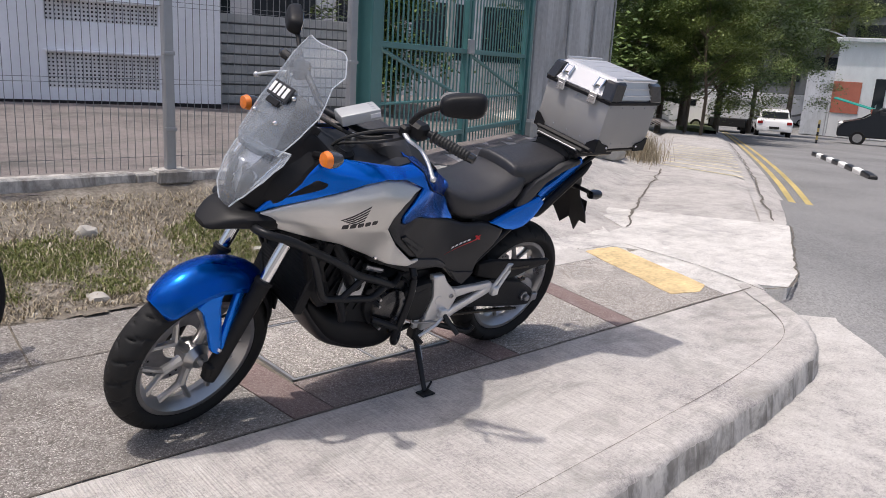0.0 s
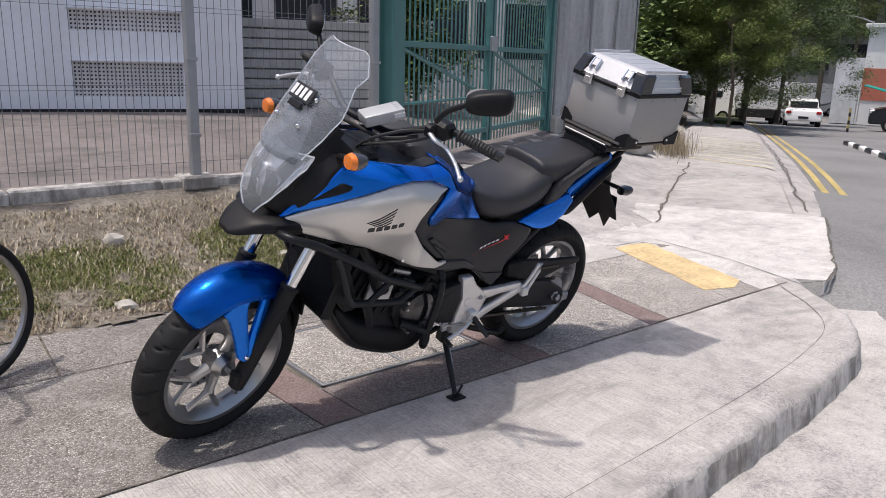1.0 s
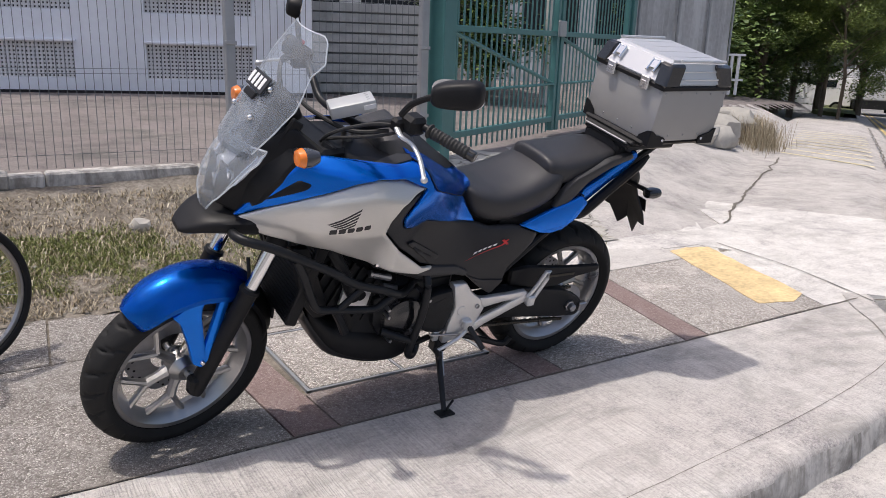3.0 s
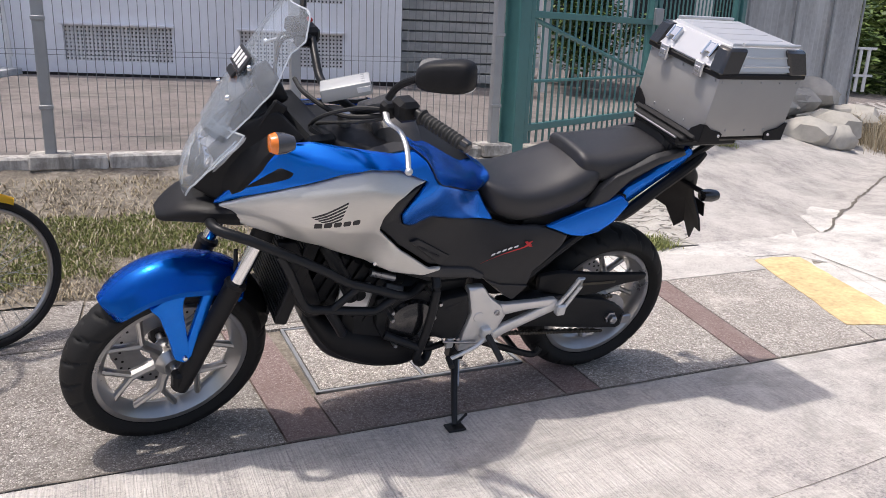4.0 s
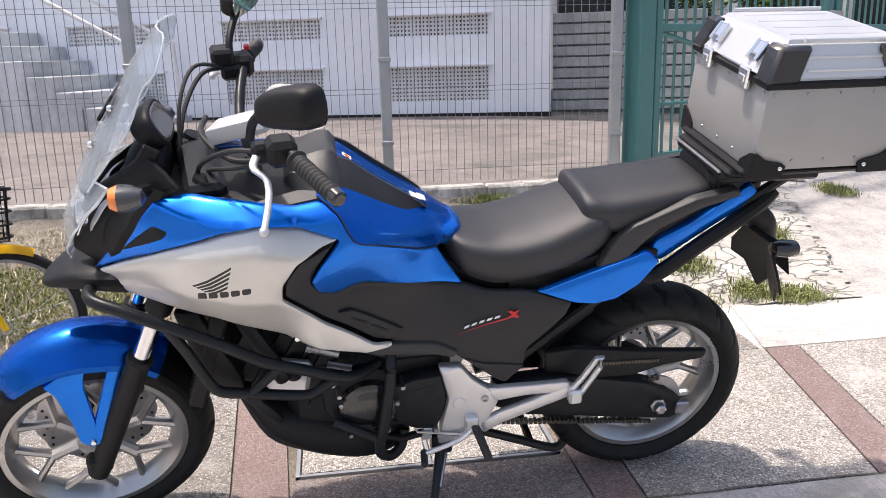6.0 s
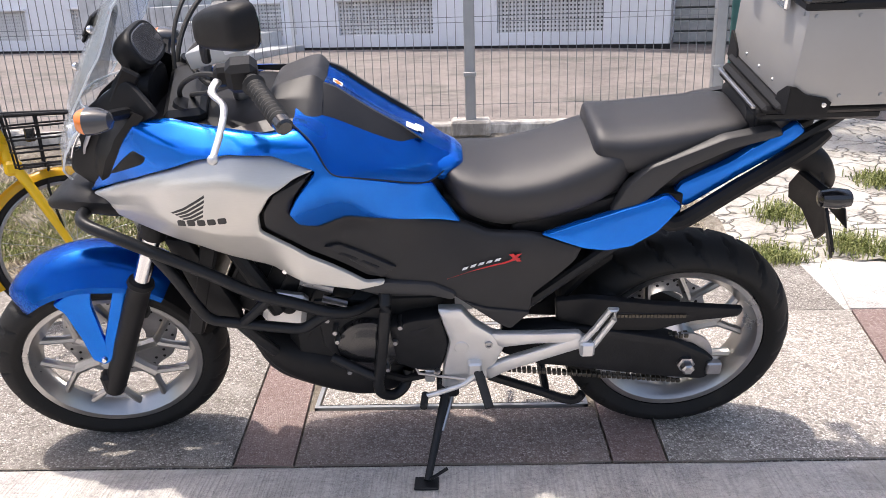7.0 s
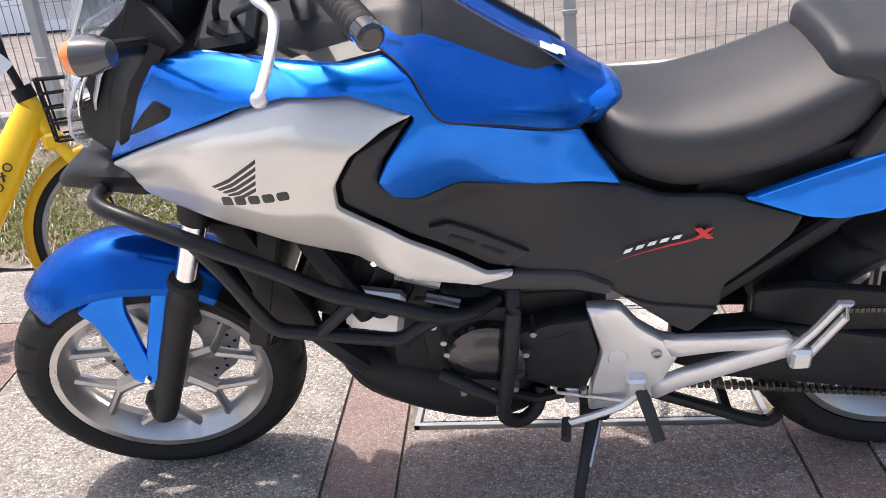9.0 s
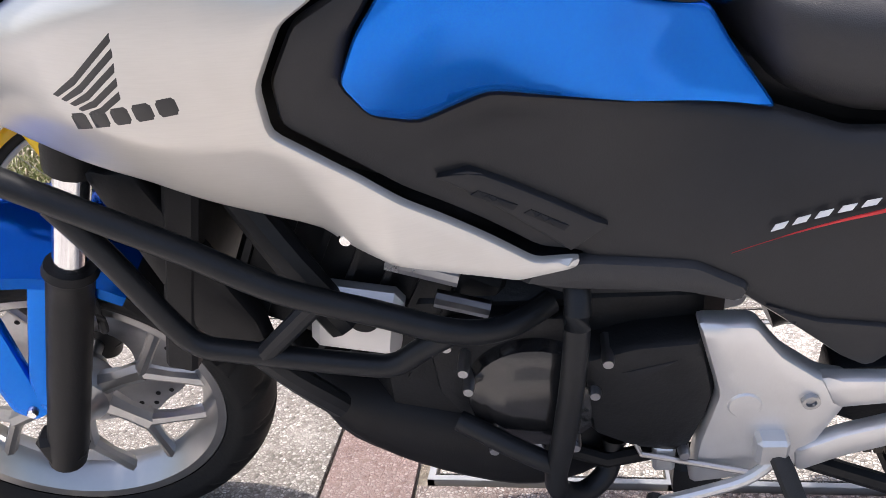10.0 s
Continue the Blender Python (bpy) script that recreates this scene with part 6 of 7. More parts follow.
for pts, r in [
    ([(-.40, .28, 1.20), (-.47, .25, 1.20), (-.53, .15, 1.14), (-.56, .06, 1.03)], .006),
    ([(-.41, .26, 1.21), (-.49, .22, 1.23), (-.54, .12, 1.16), (-.55, .03, 1.03)], .005),
    ([(-.40, -.26, 1.22), (-.46, -.2, 1.2), (-.52, -.1, 1.12), (-.52, -.04, 1.0)], .0055),
    ([(-.39, -.28, 1.21), (-.44, -.22, 1.17), (-.5, -.08, 1.1), (-.5, .04, 1.02)], .005),
    ([(-.37, -.2, 1.17), (-.45, -.12, 1.14), (-.5, 0, 1.15), (-.48, .12, 1.14)], .007),
    ([(-.70, -.05, .70), (-.72, -.1, .62), (-.74, -.09, .50), (-.80, .0, .42)], .006),
]:
    steered(part("cable", bm_tube(smooth_path(pts, 6), r, 8), M["grip"], bike))

# ---- engine, belly, frame ----
eng = part("engine_block", bm_box((-.36, -.12, .30), (.08, .12, .58), 0.03), M["engine"], bike, "black cast engine block")
bm = bm_box((-.16, -.115, -.10), (.16, .115, .10), 0.02, Matrix.Translation((-.34, 0, .56)) @ Matrix.Rotation(radians(28), 4, "Y"))
cyl = part("cylinder", bm, M["engine"], eng)
for k in range(7):
    part("cooling_fin", bm_box((-.15 + .04 * k, -.125, -.095), (-.142 + .04 * k, .125, .09), 0.0, Matrix.Translation((-.34, 0, .56)) @ Matrix.Rotation(radians(28), 4, "Y")), M["engine"], cyl)
part("end_cover", bm_box((-.40, -.155, .50), (-.292, -.118, .595), 0.012, Matrix.Translation((-.345, 0, .55)) @ Matrix.Rotation(radians(12), 4, "Y") @ Matrix.Translation((.345, 0, -.55))), M["plate"], eng, "bare alloy end cover")
part("end_cover", bm_lathe([(0, -.158), (.018, -.156), (.026, -.148), (.026, -.12)], 20, (-.335, 0, .558)), M["engine"], eng)
part("injector", bm_tube([(-.30, -.13, .625), (-.22, -.135, .60)], .013, 10), M["steel"], eng)
part("injector", bm_tube([(-.25, -.14, .575), (-.19, -.14, .555)], .011, 10), M["steel"], eng)
part("clutch_cover", bm_lathe([(0, -.176), (.03, -.175), (.052, -.171), (.060, -.165), (.066, -.164), (.080, -.158), (.088, -.14), (.094, -.12)], 40, (-.145, 0, .425)), M["gloss"], eng, "rounded black alternator cover")
part("case_rim", panel_bm([(-.27, .52), (-.20, .545), (-.09, .54), (-.07, .46), (-.08, .37), (-.15, .345), (-.23, .36), (-.265, .42)], flat(.142), -1, thick=.03, edge=.012), M["engine"], eng)
part("sprocket_cover", panel_bm([(-.092, .495), (-.03, .515), (.045, .522), (.062, .44), (.056, .40), (.034, .333), (-.03, .345), (-.08, .372)], flat(.168), -1, thick=.05, edge=.018), M["engine"], eng, "black sprocket cover")
part("cover_recess", panel_bm([(-.045, .478), (.02, .497), (-.028, .463)], flat(.1695), -1, thick=.004, edge=.002, soft=False), M["hole"], eng)
for x, z in ((-.24, .53), (-.10, .545), (-.075, .45), (-.10, .36), (-.20, .355), (.03, .345), (-.06, .50), (-.225, .49), (-.222, .46)):
    part("engine_bolt", bm_lathe([(0, -.178), (.006, -.178), (.0075, -.172), (.0075, -.13)], 10, (x, 0, z)), M["steel"], eng)
part("belly_pan", loft(dense([(-.475, .442, .07, .035, .02), (-.45, .412, .10, .05, .04), (-.40, .367, .13, .06, .062), (-.31, .318, .143, .085, .066), (-.18, .281, .148, .085, .066), (-.09, .270, .128, .08, .048), (-.03, .275, .09, .05, .03)]), 28, 3.0), M["black"], bike, "matte black plastic belly pan")
part("belly_skirt", loft(dense([(-.485, .432, .06, .03, .02), (-.42, .347, .11, .04, .05), (-.32, .287, .12, .04, .045), (-.2, .243, .12, .04, .035), (-.10, .238, .10, .03, .03)]), 24, 3.0), M["darkgrey"], bike, "grey lower skirt of the belly pan")
part("pan_bolt", bm_lathe([(0, -.16), (.009, -.158), (.011, -.15), (.011, -.12)], 12, (-.145, 0, .345)), M["chrome"], bike)
rm = Matrix.Translation((-.535, 0, .63)) @ Matrix.Rotation(radians(18), 4, "Y")
rad = part("radiator", bm_box((-.02, -.16, -.15), (.02, .16, .14), 0.006, rm), M["black"], bike, "black radiator behind the front wheel")
for k in range(24):
    z = -.135 + k * .0115
    part("radiator_fin", bm_box((-.0235, -.145, z), (-.019, .145, z + .005), 0.0, rm), M["engine"], rad)
for s in (-1, 1):
    part("radiator_shroud", panel_bm([(-.60, .77), (-.545, .77), (-.46, .56), (-.455, .50), (-.50, .50), (-.545, .56)], flat(.158), s, thick=.02, edge=.01), M["black"], bike)
    part("frame_downtube", bm_tube([(-.50, s * .07, .92), (-.47, s * .12, .78), (-.40, s * .15, .64), (-.36, s * .15, .55)], .022, 10, bend=4), M["barpaint"], bike)
    part("frame_rail", panel_bm([(-.30, .70), (-.15, .635), (.02, .615), (.06, .60), (.075, .572), (-.10, .575), (-.30, .655)], flat(.150), s, thick=.03, edge=.014), M["darkgrey"], bike)
    part("subframe_tube", bm_tube([(.22, s * .12, .485), (.273, s * .125, .536), (.436, s * .125, .672), (.52, s * .12, .73)], .016, 10, bend=3), M["barpaint"], bike)
    # crash bars
    cb = part("crash_bar", bm_tube(smooth_path([(-.745, s * .0, .828), (-.775, s * .10, .832), (-.765, s * .17, .836), (-.69, s * .205, .817), (-.595, s * .212, .768), (-.485, s * .215, .708), (-.398, s * .212, .65), (-.30, s * .205, .608), (-.223, s * .195, .571), (-.17, s * .165, .55), (-.12, s * .13, .556)], 6), .0145, 14), M["barpaint"], bike, "black tubular crash bar")
    part("lower_bar", bm_tube(smooth_path([(-.607, s * .208, .765), (-.575, s * .206, .70), (-.535, s * .203, .60), (-.512, s * .202, .568), (-.47, s * .202, .557), (-.34, s * .202, .534), (-.295, s * .20, .53), (-.262, s * .198, .55), (-.225, s * .194, .570)], 5), .0135, 14), M["barpaint"], cb)
    part("brace", bm_tube([(-.36, s * .207, .63), (-.44, s * .203, .553)], .012, 10), M["barpaint"], cb)
    part("brace", bm_tube([(-.45, s * .198, .553), (-.415, s * .185, .49), (-.385, s * .165, .43)], .016, 10, bend=3), M["barpaint"], cb)
    part("side_hoop", bm_tube(smooth_path([(-.092, s * .14, .625), (-.092, s * .185, .58), (-.10, s * .2, .5), (-.114, s * .2, .40), (-.125, s * .195, .335), (-.12, s * .185, .29), (-.09, s * .165, .262), (-.06, s * .14, .272), (-.05, s * .12, .31)], 5), .0145, 14), M["barpaint"], bike, "black engine guard hoop")
    part("hoop_stay", bm_tube(smooth_path([(-.118, s * .197, .35), (-.17, s * .19, .375), (-.24, s * .165, .40)], 4), .0135, 12), M["barpaint"], bike)

# ---- foot rests, swing arm, stands ----
for s in (-1, 1):
    pl = part("footrest_plate", panel_bm([(.035, .547), (.096, .545), (.128, .50), (.172, .464), (.205, .456), (.205, .42), (.185, .37), (.165, .312), (.10, .295), (.039, .283), (.046, .36), (.063, .442)], flat(.172), s, thick=.02, edge=.012), M["plate"], bike, "satin alloy footrest plate")
    part("upper_arm", panel_bm([(.17, .466), (.30, .462), (.395, .462), (.41, .44), (.39, .428), (.28, .43), (.19, .42)], flat(.175), s, thick=.014, edge=.008), M["plate"], pl)
    part("lower_arm", panel_bm([(.155, .35), (.205, .378), (.30, .412), (.40, .452), (.425, .44), (.425, .42), (.31, .378), (.21, .34), (.163, .312)], flat(.177), s, thick=.014, edge=.008), M["plate"], pl)
    pg = [(.40, s * .18, .435), (.43, s * .185, .485), (.462, s * .187, .545), (.476, s * .187, .545), (.474, s * .187, .515), (.43, s * .185, .43), (.41, s * .18, .42)]
    part("passenger_peg", bm_tube(pg, .0085, 8), M["plate"], pl, "folded alloy passenger foot peg")
    part("peg_pivot", bm_box((.395, s * .185 - .014, .40), (.432, s * .185 + .014, .445), 0.006), M["plate"], pl)
    f = lambda r, h: bm_lathe([(0, s * h), (r * .9, s * h), (r, s * (h - .002)), (r, s * .15)], 22, (.093, 0, .427))
    part("boss", f(.019, .1745), M["plate"], pl)
    part("plate_bolt", bm_lathe([(0, s * .174), (.005, s * .174), (.006, s * .178), (.010, s * .178), (.011, s * .15)], 16, (.163, 0, .434)), M["steel"], pl)
    part("foot_peg", bm_tube([(.125, s * .17, .375), (.14, s * .20, .345), (.16, s * .265, .30)], [.011, .013, .012], 10, squash=.7), M["grip"], pl, "black rubber foot peg")
    part("peg_hinge", bm_box((.108, s * .18 - .014, .345), (.145, s * .18 + .016, .385), 0.005), M["plate"], pl)
part("shift_lever", bm_tube(smooth_path([(.13, -.185, .345), (.10, -.19, .318), (.05, -.195, .30), (-.005, -.20, .285)], 4), .0075, 10), M["plate"], bike, "alloy gear shift lever")
part("shift_peg", bm_tube([(-.005, -.19, .285), (-.01, -.235, .28)], .010, 10), M["grip"], bike)
part("shift_rod", bm_tube([(.105, -.185, .325), (-.02, -.165, .335), (-.03, -.16, .36)], .004, 8), M["steel"], bike)
sw = part("swing_arm", panel_bm([(.20, .44), (.344, .452), (.45, .443), (.651, .398), (.745, .345), (.775, .315), (.765, .262), (.745, .252), (.62, .268), (.395, .310), (.30, .32), (.20, .36)], lambda x, z: .138 - .05 * max(0, .4 - x), -1, thick=.035, edge=.014), M["engine"], bike, "black rear swing arm")
part("swing_arm", panel_bm([(.20, .44), (.344, .452), (.45, .443), (.651, .398), (.745, .345), (.775, .315), (.765, .262), (.745, .252), (.62, .268), (.395, .310), (.30, .32), (.20, .36)], lambda x, z: .138 - .05 * max(0, .4 - x), 1, thick=.035, edge=.014), M["engine"], bike)
part("axle_nut", bm_lathe([(0, -.172), (.012, -.172), (.0175, -.168), (.0175, -.150), (.024, -.148), (.024, -.12)], 6, (.692, 0, .318)), M["steel"], bike, "bare steel axle nut")
part("axle_adjuster", bm_box((.75, -.15, .28), (.79, -.125, .32), 0.004), M["steel"], sw)
part("chain_guard", panel_bm([(.335, .535), (.42, .54), (.60, .512), (.823, .488), (.815, .462), (.70, .452), (.60, .425), (.50, .428), (.40, .455), (.34, .47)], flat(.132), -1, thick=.012, edge=.01), M["black"], bike, "black chain guard")
part("chain_slot", panel_bm([(.47, .487), (.50, .492), (.69, .478), (.66, .465), (.52, .468)], flat(.1335), -1, thick=.004, edge=.002, soft=False, step=.02), M["hole"], bike)
links = bmesh.new()
for k in range(44):
    for (xa, za), (xb, zb) in ((((.10, .385)), (.69, .395)), (((.10, .31)), (.69, .235))):
        t = k / 43
        x, z = xa + (xb - xa) * t, za + (zb - za) * t
        add_box(links, (x - .0055, -.122, z - .006), (x + .0055, -.106 + .004 * (k % 2), z + .006), 0.0015)
for k in range(20):
    t = k / 19
    add_box(links, (.49 + .18 * t - .0035, -.1365, .483 - .008 * t - .005), (.49 + .18 * t + .0035, -.1345, .483 - .008 * t + .005))
tagged(part("drive_chain", links, M["gold"], bike, "dark steel drive chain"), kind="stuff")
part("rear_sprocket", bm_lathe([(.05, -.118), (.079, -.118), (.079, -.112), (.05, -.112)], 44, RAX, closed=True), M["steel"], bike)
part("sprocket_hub", bm_lathe([(.0, -.115), (.035, -.115), (.055, -.10), (.055, -.05)], 30, RAX), M["alu"], bike)
part("rear_hugger", loft(dense([(.36, .50, .07, .04, .06), (.42, .585, .08, .04, .05), (.48, .64, .085, .025, .04)]), 16), M["black"], bike)
part("shock", bm_tube([(.30, 0, .45), (.25, 0, .66)], .035, 14), M["barpaint"], bike)
BI = bike.matrix_world.inverted()
foot = BI @ Vector((0.0, -0.088, 0.0))
knee = Vector((.052, -.13, .245))
sd = part("side_stand", bm_tube([knee, knee.lerp(foot, .5), foot + (knee - foot).normalized() * .012], [.013, .0115, .010], 10), M["barpaint"], bike, "black steel side stand")
fm = BI @ Matrix.Translation((0.0, -0.09, 0.006))
part("stand_foot", bm_box((-.032, -.026, -.005), (.032, .026, .003), 0.002, fm), M["barpaint"], sd)
part("stand_stub", bm_tube([BI @ Vector((0.01, -.085, .015)), BI @ Vector((.055, -.06, .03))], .005, 6), M["barpaint"], sd)
part("stand_bracket", bm_box((.025, -.15, .225), (.085, -.10, .29), 0.008), M["barpaint"], sd)
part("stand_spring", bm_tube([knee + Vector((.018, 0, -.01)), knee.lerp(foot, .45) + Vector((.012, 0, 0))], .006, 8), M["steel"], sd)
part("stand_switch", bm_box((-.005, -.165, .30), (.022, -.145, .345), 0.004), M["plate"], bike)
for s in (-1, 1):
    part("centre_stand", bm_tube([(.17, s * .09, .25), (.30, s * .10, .20), (.40, s * .11, .165), (.43, s * .11, .19)], .013, 8, bend=3), M["barpaint"], bike, "folded black centre stand")
part("centre_stand_bar", bm_tube([(.33, -.10, .19), (.33, .10, .19)], .012, 8), M["barpaint"], bike)
part("exhaust", bm_tube([(.20, .16, .30), (.62, .20, .45), (.72, .20, .48)], [.04, .055, .05], 16), M["engine"], bike, "dark exhaust silencer")
part("hose", bm_tube([(-.11, -.13, .305), (-.06, -.14, .295), (0, -.13, .30)], .011, 8), M["black"], bike)

# ---- decals ----
def decal(name, outline, material, parent, lift, label="", side=-1, step=0.006):
    return part(name, panel_bm(outline, half_width, side, thick=0.001, edge=0.0005, step=step, lift=lift, soft=False), material, parent, label)


for k in range(5):
    t0, t1 = k / 5, (k + 0.62) / 5
    top = lambda t: (-.440 - .016 * t, .950 - .062 * t)
    bot = lambda t: (-.536 + .042 * t, .889 - .017 * t)
    a, b = top(t0), top(t1)
    c, d = bot(t1), bot(t0)
    decal("wing_emblem", [a, b, ((b[0] * .35 + c[0] * .65), (b[1] * .35 + c[1] * .65) - .004), c, d, ((a[0] * .4 + d[0] * .6), (a[1] * .4 + d[1] * .6) - .003)], M["decal"], silver[0], 0.0062, "black winged emblem" if k == 0 else "")
for k in range(5):
    x0 = -.524 + k * .0245
    z0 = .856 + k * .0045
    decal("emblem_mark", [(x0, z0), (x0 + .020, z0 + .0035), (x0 + .020, z0 + .020), (x0, z0 + .0165)], M["decal"], silver[0], 0.0062)
decal("badge_stripe", [(.062, .640), (.20, .683), (.235, .698), (.238, .701), (.20, .687), (.10, .652)], M["red"], dark[0], 0.0, "red model badge stripe")
decal("badge_mark", [(.210, .690), (.221, .692), (.240, .712), (.229, .709)], M["red"], dark[0], 0.0)
decal("badge_mark", [(.240, .692), (.229, .691), (.210, .708), (.220, .711)], M["red"], dark[0], 0.0004)
for k in range(5):
    x0, z0 = .098 + k * .0195, .661 + k * .0063
    decal("badge_mark", [(x0, z0), (x0 + .012, z0 + .0035), (x0 + .016, z0 + .0105), (x0 + .004, z0 + .007)], M["white"], dark[0], 0.0)
for s, p in zip((-1, 1), silver):
    fy = silver_depth(-.318, .70) + .006
    part("fairing_bolt", bm_lathe([(0, s * (fy + .003)), (.006, s * (fy + .002)), (.008, s * (fy - .002)), (.008, s * (fy - .012))], 12, (-.318, 0, .70)), M["chrome"], p)


# ---- yellow shared bicycle beside the bank ----
bic_m = Matrix.Translation((-1.468, 1.098, 0.0)) @ Matrix.Rotation(radians(31), 4, "Z") @ Matrix.Rotation(radians(-5), 4, "X") @ Matrix.Scale(0.92, 4)
bic = thing("bicycle", "bright yellow shared city bicycle with front basket", "bicycle", bic_m)
# its frame: x forward, front hub at the origin's height
for nm, hx in (("front_wheel", 0.0), ("rear_wheel", -1.02)):
    w = part(nm, bm_lathe([(.275, -.012), (.285, -.014), (.292, -.010), (.292, .010), (.285, .014), (.275, .012)], 64, (hx, 0, .33), closed=True), M["alu"], bic, "spoked bicycle wheel")
    bm = bmesh.new()
    add_lathe(bm, [(.308 + .022 * math.cos(a), .022 * math.sin(a)) for a in (2 * math.pi * k / 14 for k in range(14))], 72, (hx, 0, .33), closed=True)
    part("tyre", bm, M["rubber"], w, "black bicycle tyre")
    part("hub", bm_lathe([(0, -.05), (.012, -.05), (.022, -.035), (.014, -.02), (.014, .02), (.022, .035), (.012, .05), (0, .05)], 16, (hx, 0, .33)), M["steel"], w)
    for k in range(28):
        a = 2 * math.pi * k / 28
        o = .022 * (1 if k % 2 else -1)
        part("spoke", bm_tube([(hx + .02 * math.cos(a + 1.2 * o * 40), o, .33 + .02 * math.sin(a + 1.2 * o * 40)), (hx + .28 * math.cos(a), 0, .33 + .28 * math.sin(a))], .0013, 4), M["galv"], w)
    bm = bmesh.new()
    rings = []
    a0, a1 = (62, 205) if hx == 0.0 else (10, 170)
    for k in range(25):
        a = radians(a0 + (a1 - a0) * k / 24)
        rings.append([bm.verts.new((hx + (.352 - .012 * abs(j - 3) ** 2 / 3) * math.cos(a), (j - 3) * .0105, .33 + (.352 - .012 * abs(j - 3) ** 2 / 3) * math.sin(a))) for j in range(7)])
    for u, v in zip(rings, rings[1:]):
        for j in range(6):
            bm.faces.new((u[j], u[j + 1], v[j + 1], v[j]))
    bmesh.ops.solidify(bm, geom=bm.faces[:], thickness=.003)
    part("mudguard", bm, M["yellow"], bic)
for s in (-1, 1):
    part("fork_blade", bm_tube([(-.155, s * .03, .69), (-.11, s * .05, .60), (0, s * .05, .33)], [.022, .021, .014], 12, bend=4), M["yellow"], bic)
part("fork_crown", bm_box((-.20, -.055, .67), (-.13, .055, .73), .012), M["yellow"], bic)
part("head_tube", bm_tube([(-.165, 0, .70), (-.215, 0, .86)], [.030, .033], 14), M["yellow"], bic)
part("head_collar", bm_tube([(-.212, 0, .855), (-.225, 0, .90)], .036, 14), M["black"], bic)
part("stem", bm_tube([(-.22, 0, .88), (-.25, 0, 1.0), (-.265, 0, 1.15)], .015, 10), M["black"], bic)
fr = part("frame_tube", bm_tube([(-.205, 0, .82), (-.39, 0, .56), (-.54, 0, .36), (-.60, 0, .28), (-.68, 0, .25)], [.043, .052, .054, .050, .045], 16, bend=5, squash=1.25), M["yellow"], bic, "deep yellow step-through frame tube")
for k, (x, z) in enumerate(((-.372, .575), (-.350, .607), (-.328, .639))):
    bm = bmesh.new()
    if k != 1:
        add_lathe(bm, [(.011, -.066), (.016, -.066), (.016, -.060), (.011, -.060)], 20, (x, 0, z), closed=True)
    else:
        add_box(bm, (x - .004, -.066, z - .016), (x + .004, -.060, z + .02), .001)
        add_box(bm, (x - .012, -.066, z + .002), (x + .010, -.060, z + .008), .001)
    part("frame_mark", bm, M["decal"], fr, "dark round mark")
part("seat_tube", bm_tube([(-.66, 0, .25), (-.80, 0, .62), (-.86, 0, .86)], [.03, .026, .014], 12), M["yellow"], bic)
part("saddle", loft(dense([(-1.0, .90, .08, .03, .02), (-.9, .90, .085, .035, .03), (-.78, .895, .04, .025, .03), (-.70, .89, .022, .015, .02)]), 18), M["black"], bic, "black saddle")
for s in (-1, 1):
    part("chain_stay", bm_tube([(-.64, s * .03, .26), (-1.02, s * .06, .33)], .012, 8), M["yellow"], bic)
    part("seat_stay", bm_tube([(-.81, s * .02, .66), (-1.02, s * .06, .33)], .010, 8), M["yellow"], bic)
part("chain_case", bm_box((-1.0, -.065, .27), (-.58, -.045, .36), .015), M["yellow"], bic)
part("crank", bm_tube([(-.63, -.09, .27), (-.55, -.1, .14)], .009, 8), M["steel"], bic)
part("pedal", bm_box((-.59, -.17, .125), (-.51, -.10, .15), .006), M["black"], bic)
part("handlebar", bm_tube(smooth_path([(-.42, -.28, 1.12), (-.35, -.25, 1.15), (-.26, -.10, 1.155), (-.26, .10, 1.155), (-.35, .25, 1.15), (-.42, .28, 1.12)], 5), .0115, 10), M["black"], bic)
for s in (-1, 1):
    part("handle_grip", bm_tube([(-.44, s * .285, 1.112), (-.37, s * .26, 1.142)], .017, 10), M["grip"], bic)
    part("brake_lever", bm_tube([(-.29, s * .2, 1.14), (-.35, s * .23, 1.11)], .006, 6), M["black"], bic)
part("paper_tag", bm_box((-.09, -.001, -.035), (.09, .001, .035), 0, Matrix.Translation((-.31, -.12, .95)) @ Matrix.Rotation(radians(-38), 4, "Y")), M["white"], bic, "white paper tag on the handlebar")
BS = Matrix.Translation((-.02, 0, -.03)) @ Matrix.Diagonal((.92, .92, 1.02, 1))
bk = part("basket", bm_tube(smooth_path([BS @ Vector(p) for p in ((-.15, -.15, .93), (.10, -.15, .92), (.12, 0, .915), (.10, .15, .92), (-.15, .15, .93), (-.17, 0, .93), (-.15, -.15, .93))], 4), .0075, 8), M["black"], bic, "black wire basket")
for z, k in ((.88, .97), (.83, .94), (.78, .91), (.73, .88)):
    part("basket_wire", bm_tube(smooth_path([BS @ Vector((-.03 + (x + .03) * k, y * k, z)) for x, y in ((-.15, -.15), (.10, -.15), (.12, 0), (.10, .15), (-.15, .15), (-.17, 0), (-.15, -.15))], 4), .0048, 6), M["black"], bk)
for x, y in [(-.15, -.15), (-.03, -.15), (.10, -.15), (.115, -.07), (.12, 0), (.115, .07), (.10, .15), (-.03, .15), (-.15, .15), (-.165, .07), (-.17, 0), (-.165, -.07)]:
    part("basket_wire", bm_tube([BS @ Vector((x, y, .925)), BS @ Vector((-.03 + (x + .03) * .87, y * .87, .715)), BS @ Vector((-.03, y * .2, .71))], .0048, 6), M["black"], bk)
part("basket_stay", bm_tube([(-.03, 0, .71), (-.05, -.03, .60), (-.02, -.05, .40)], .006, 6), M["black"], bic)
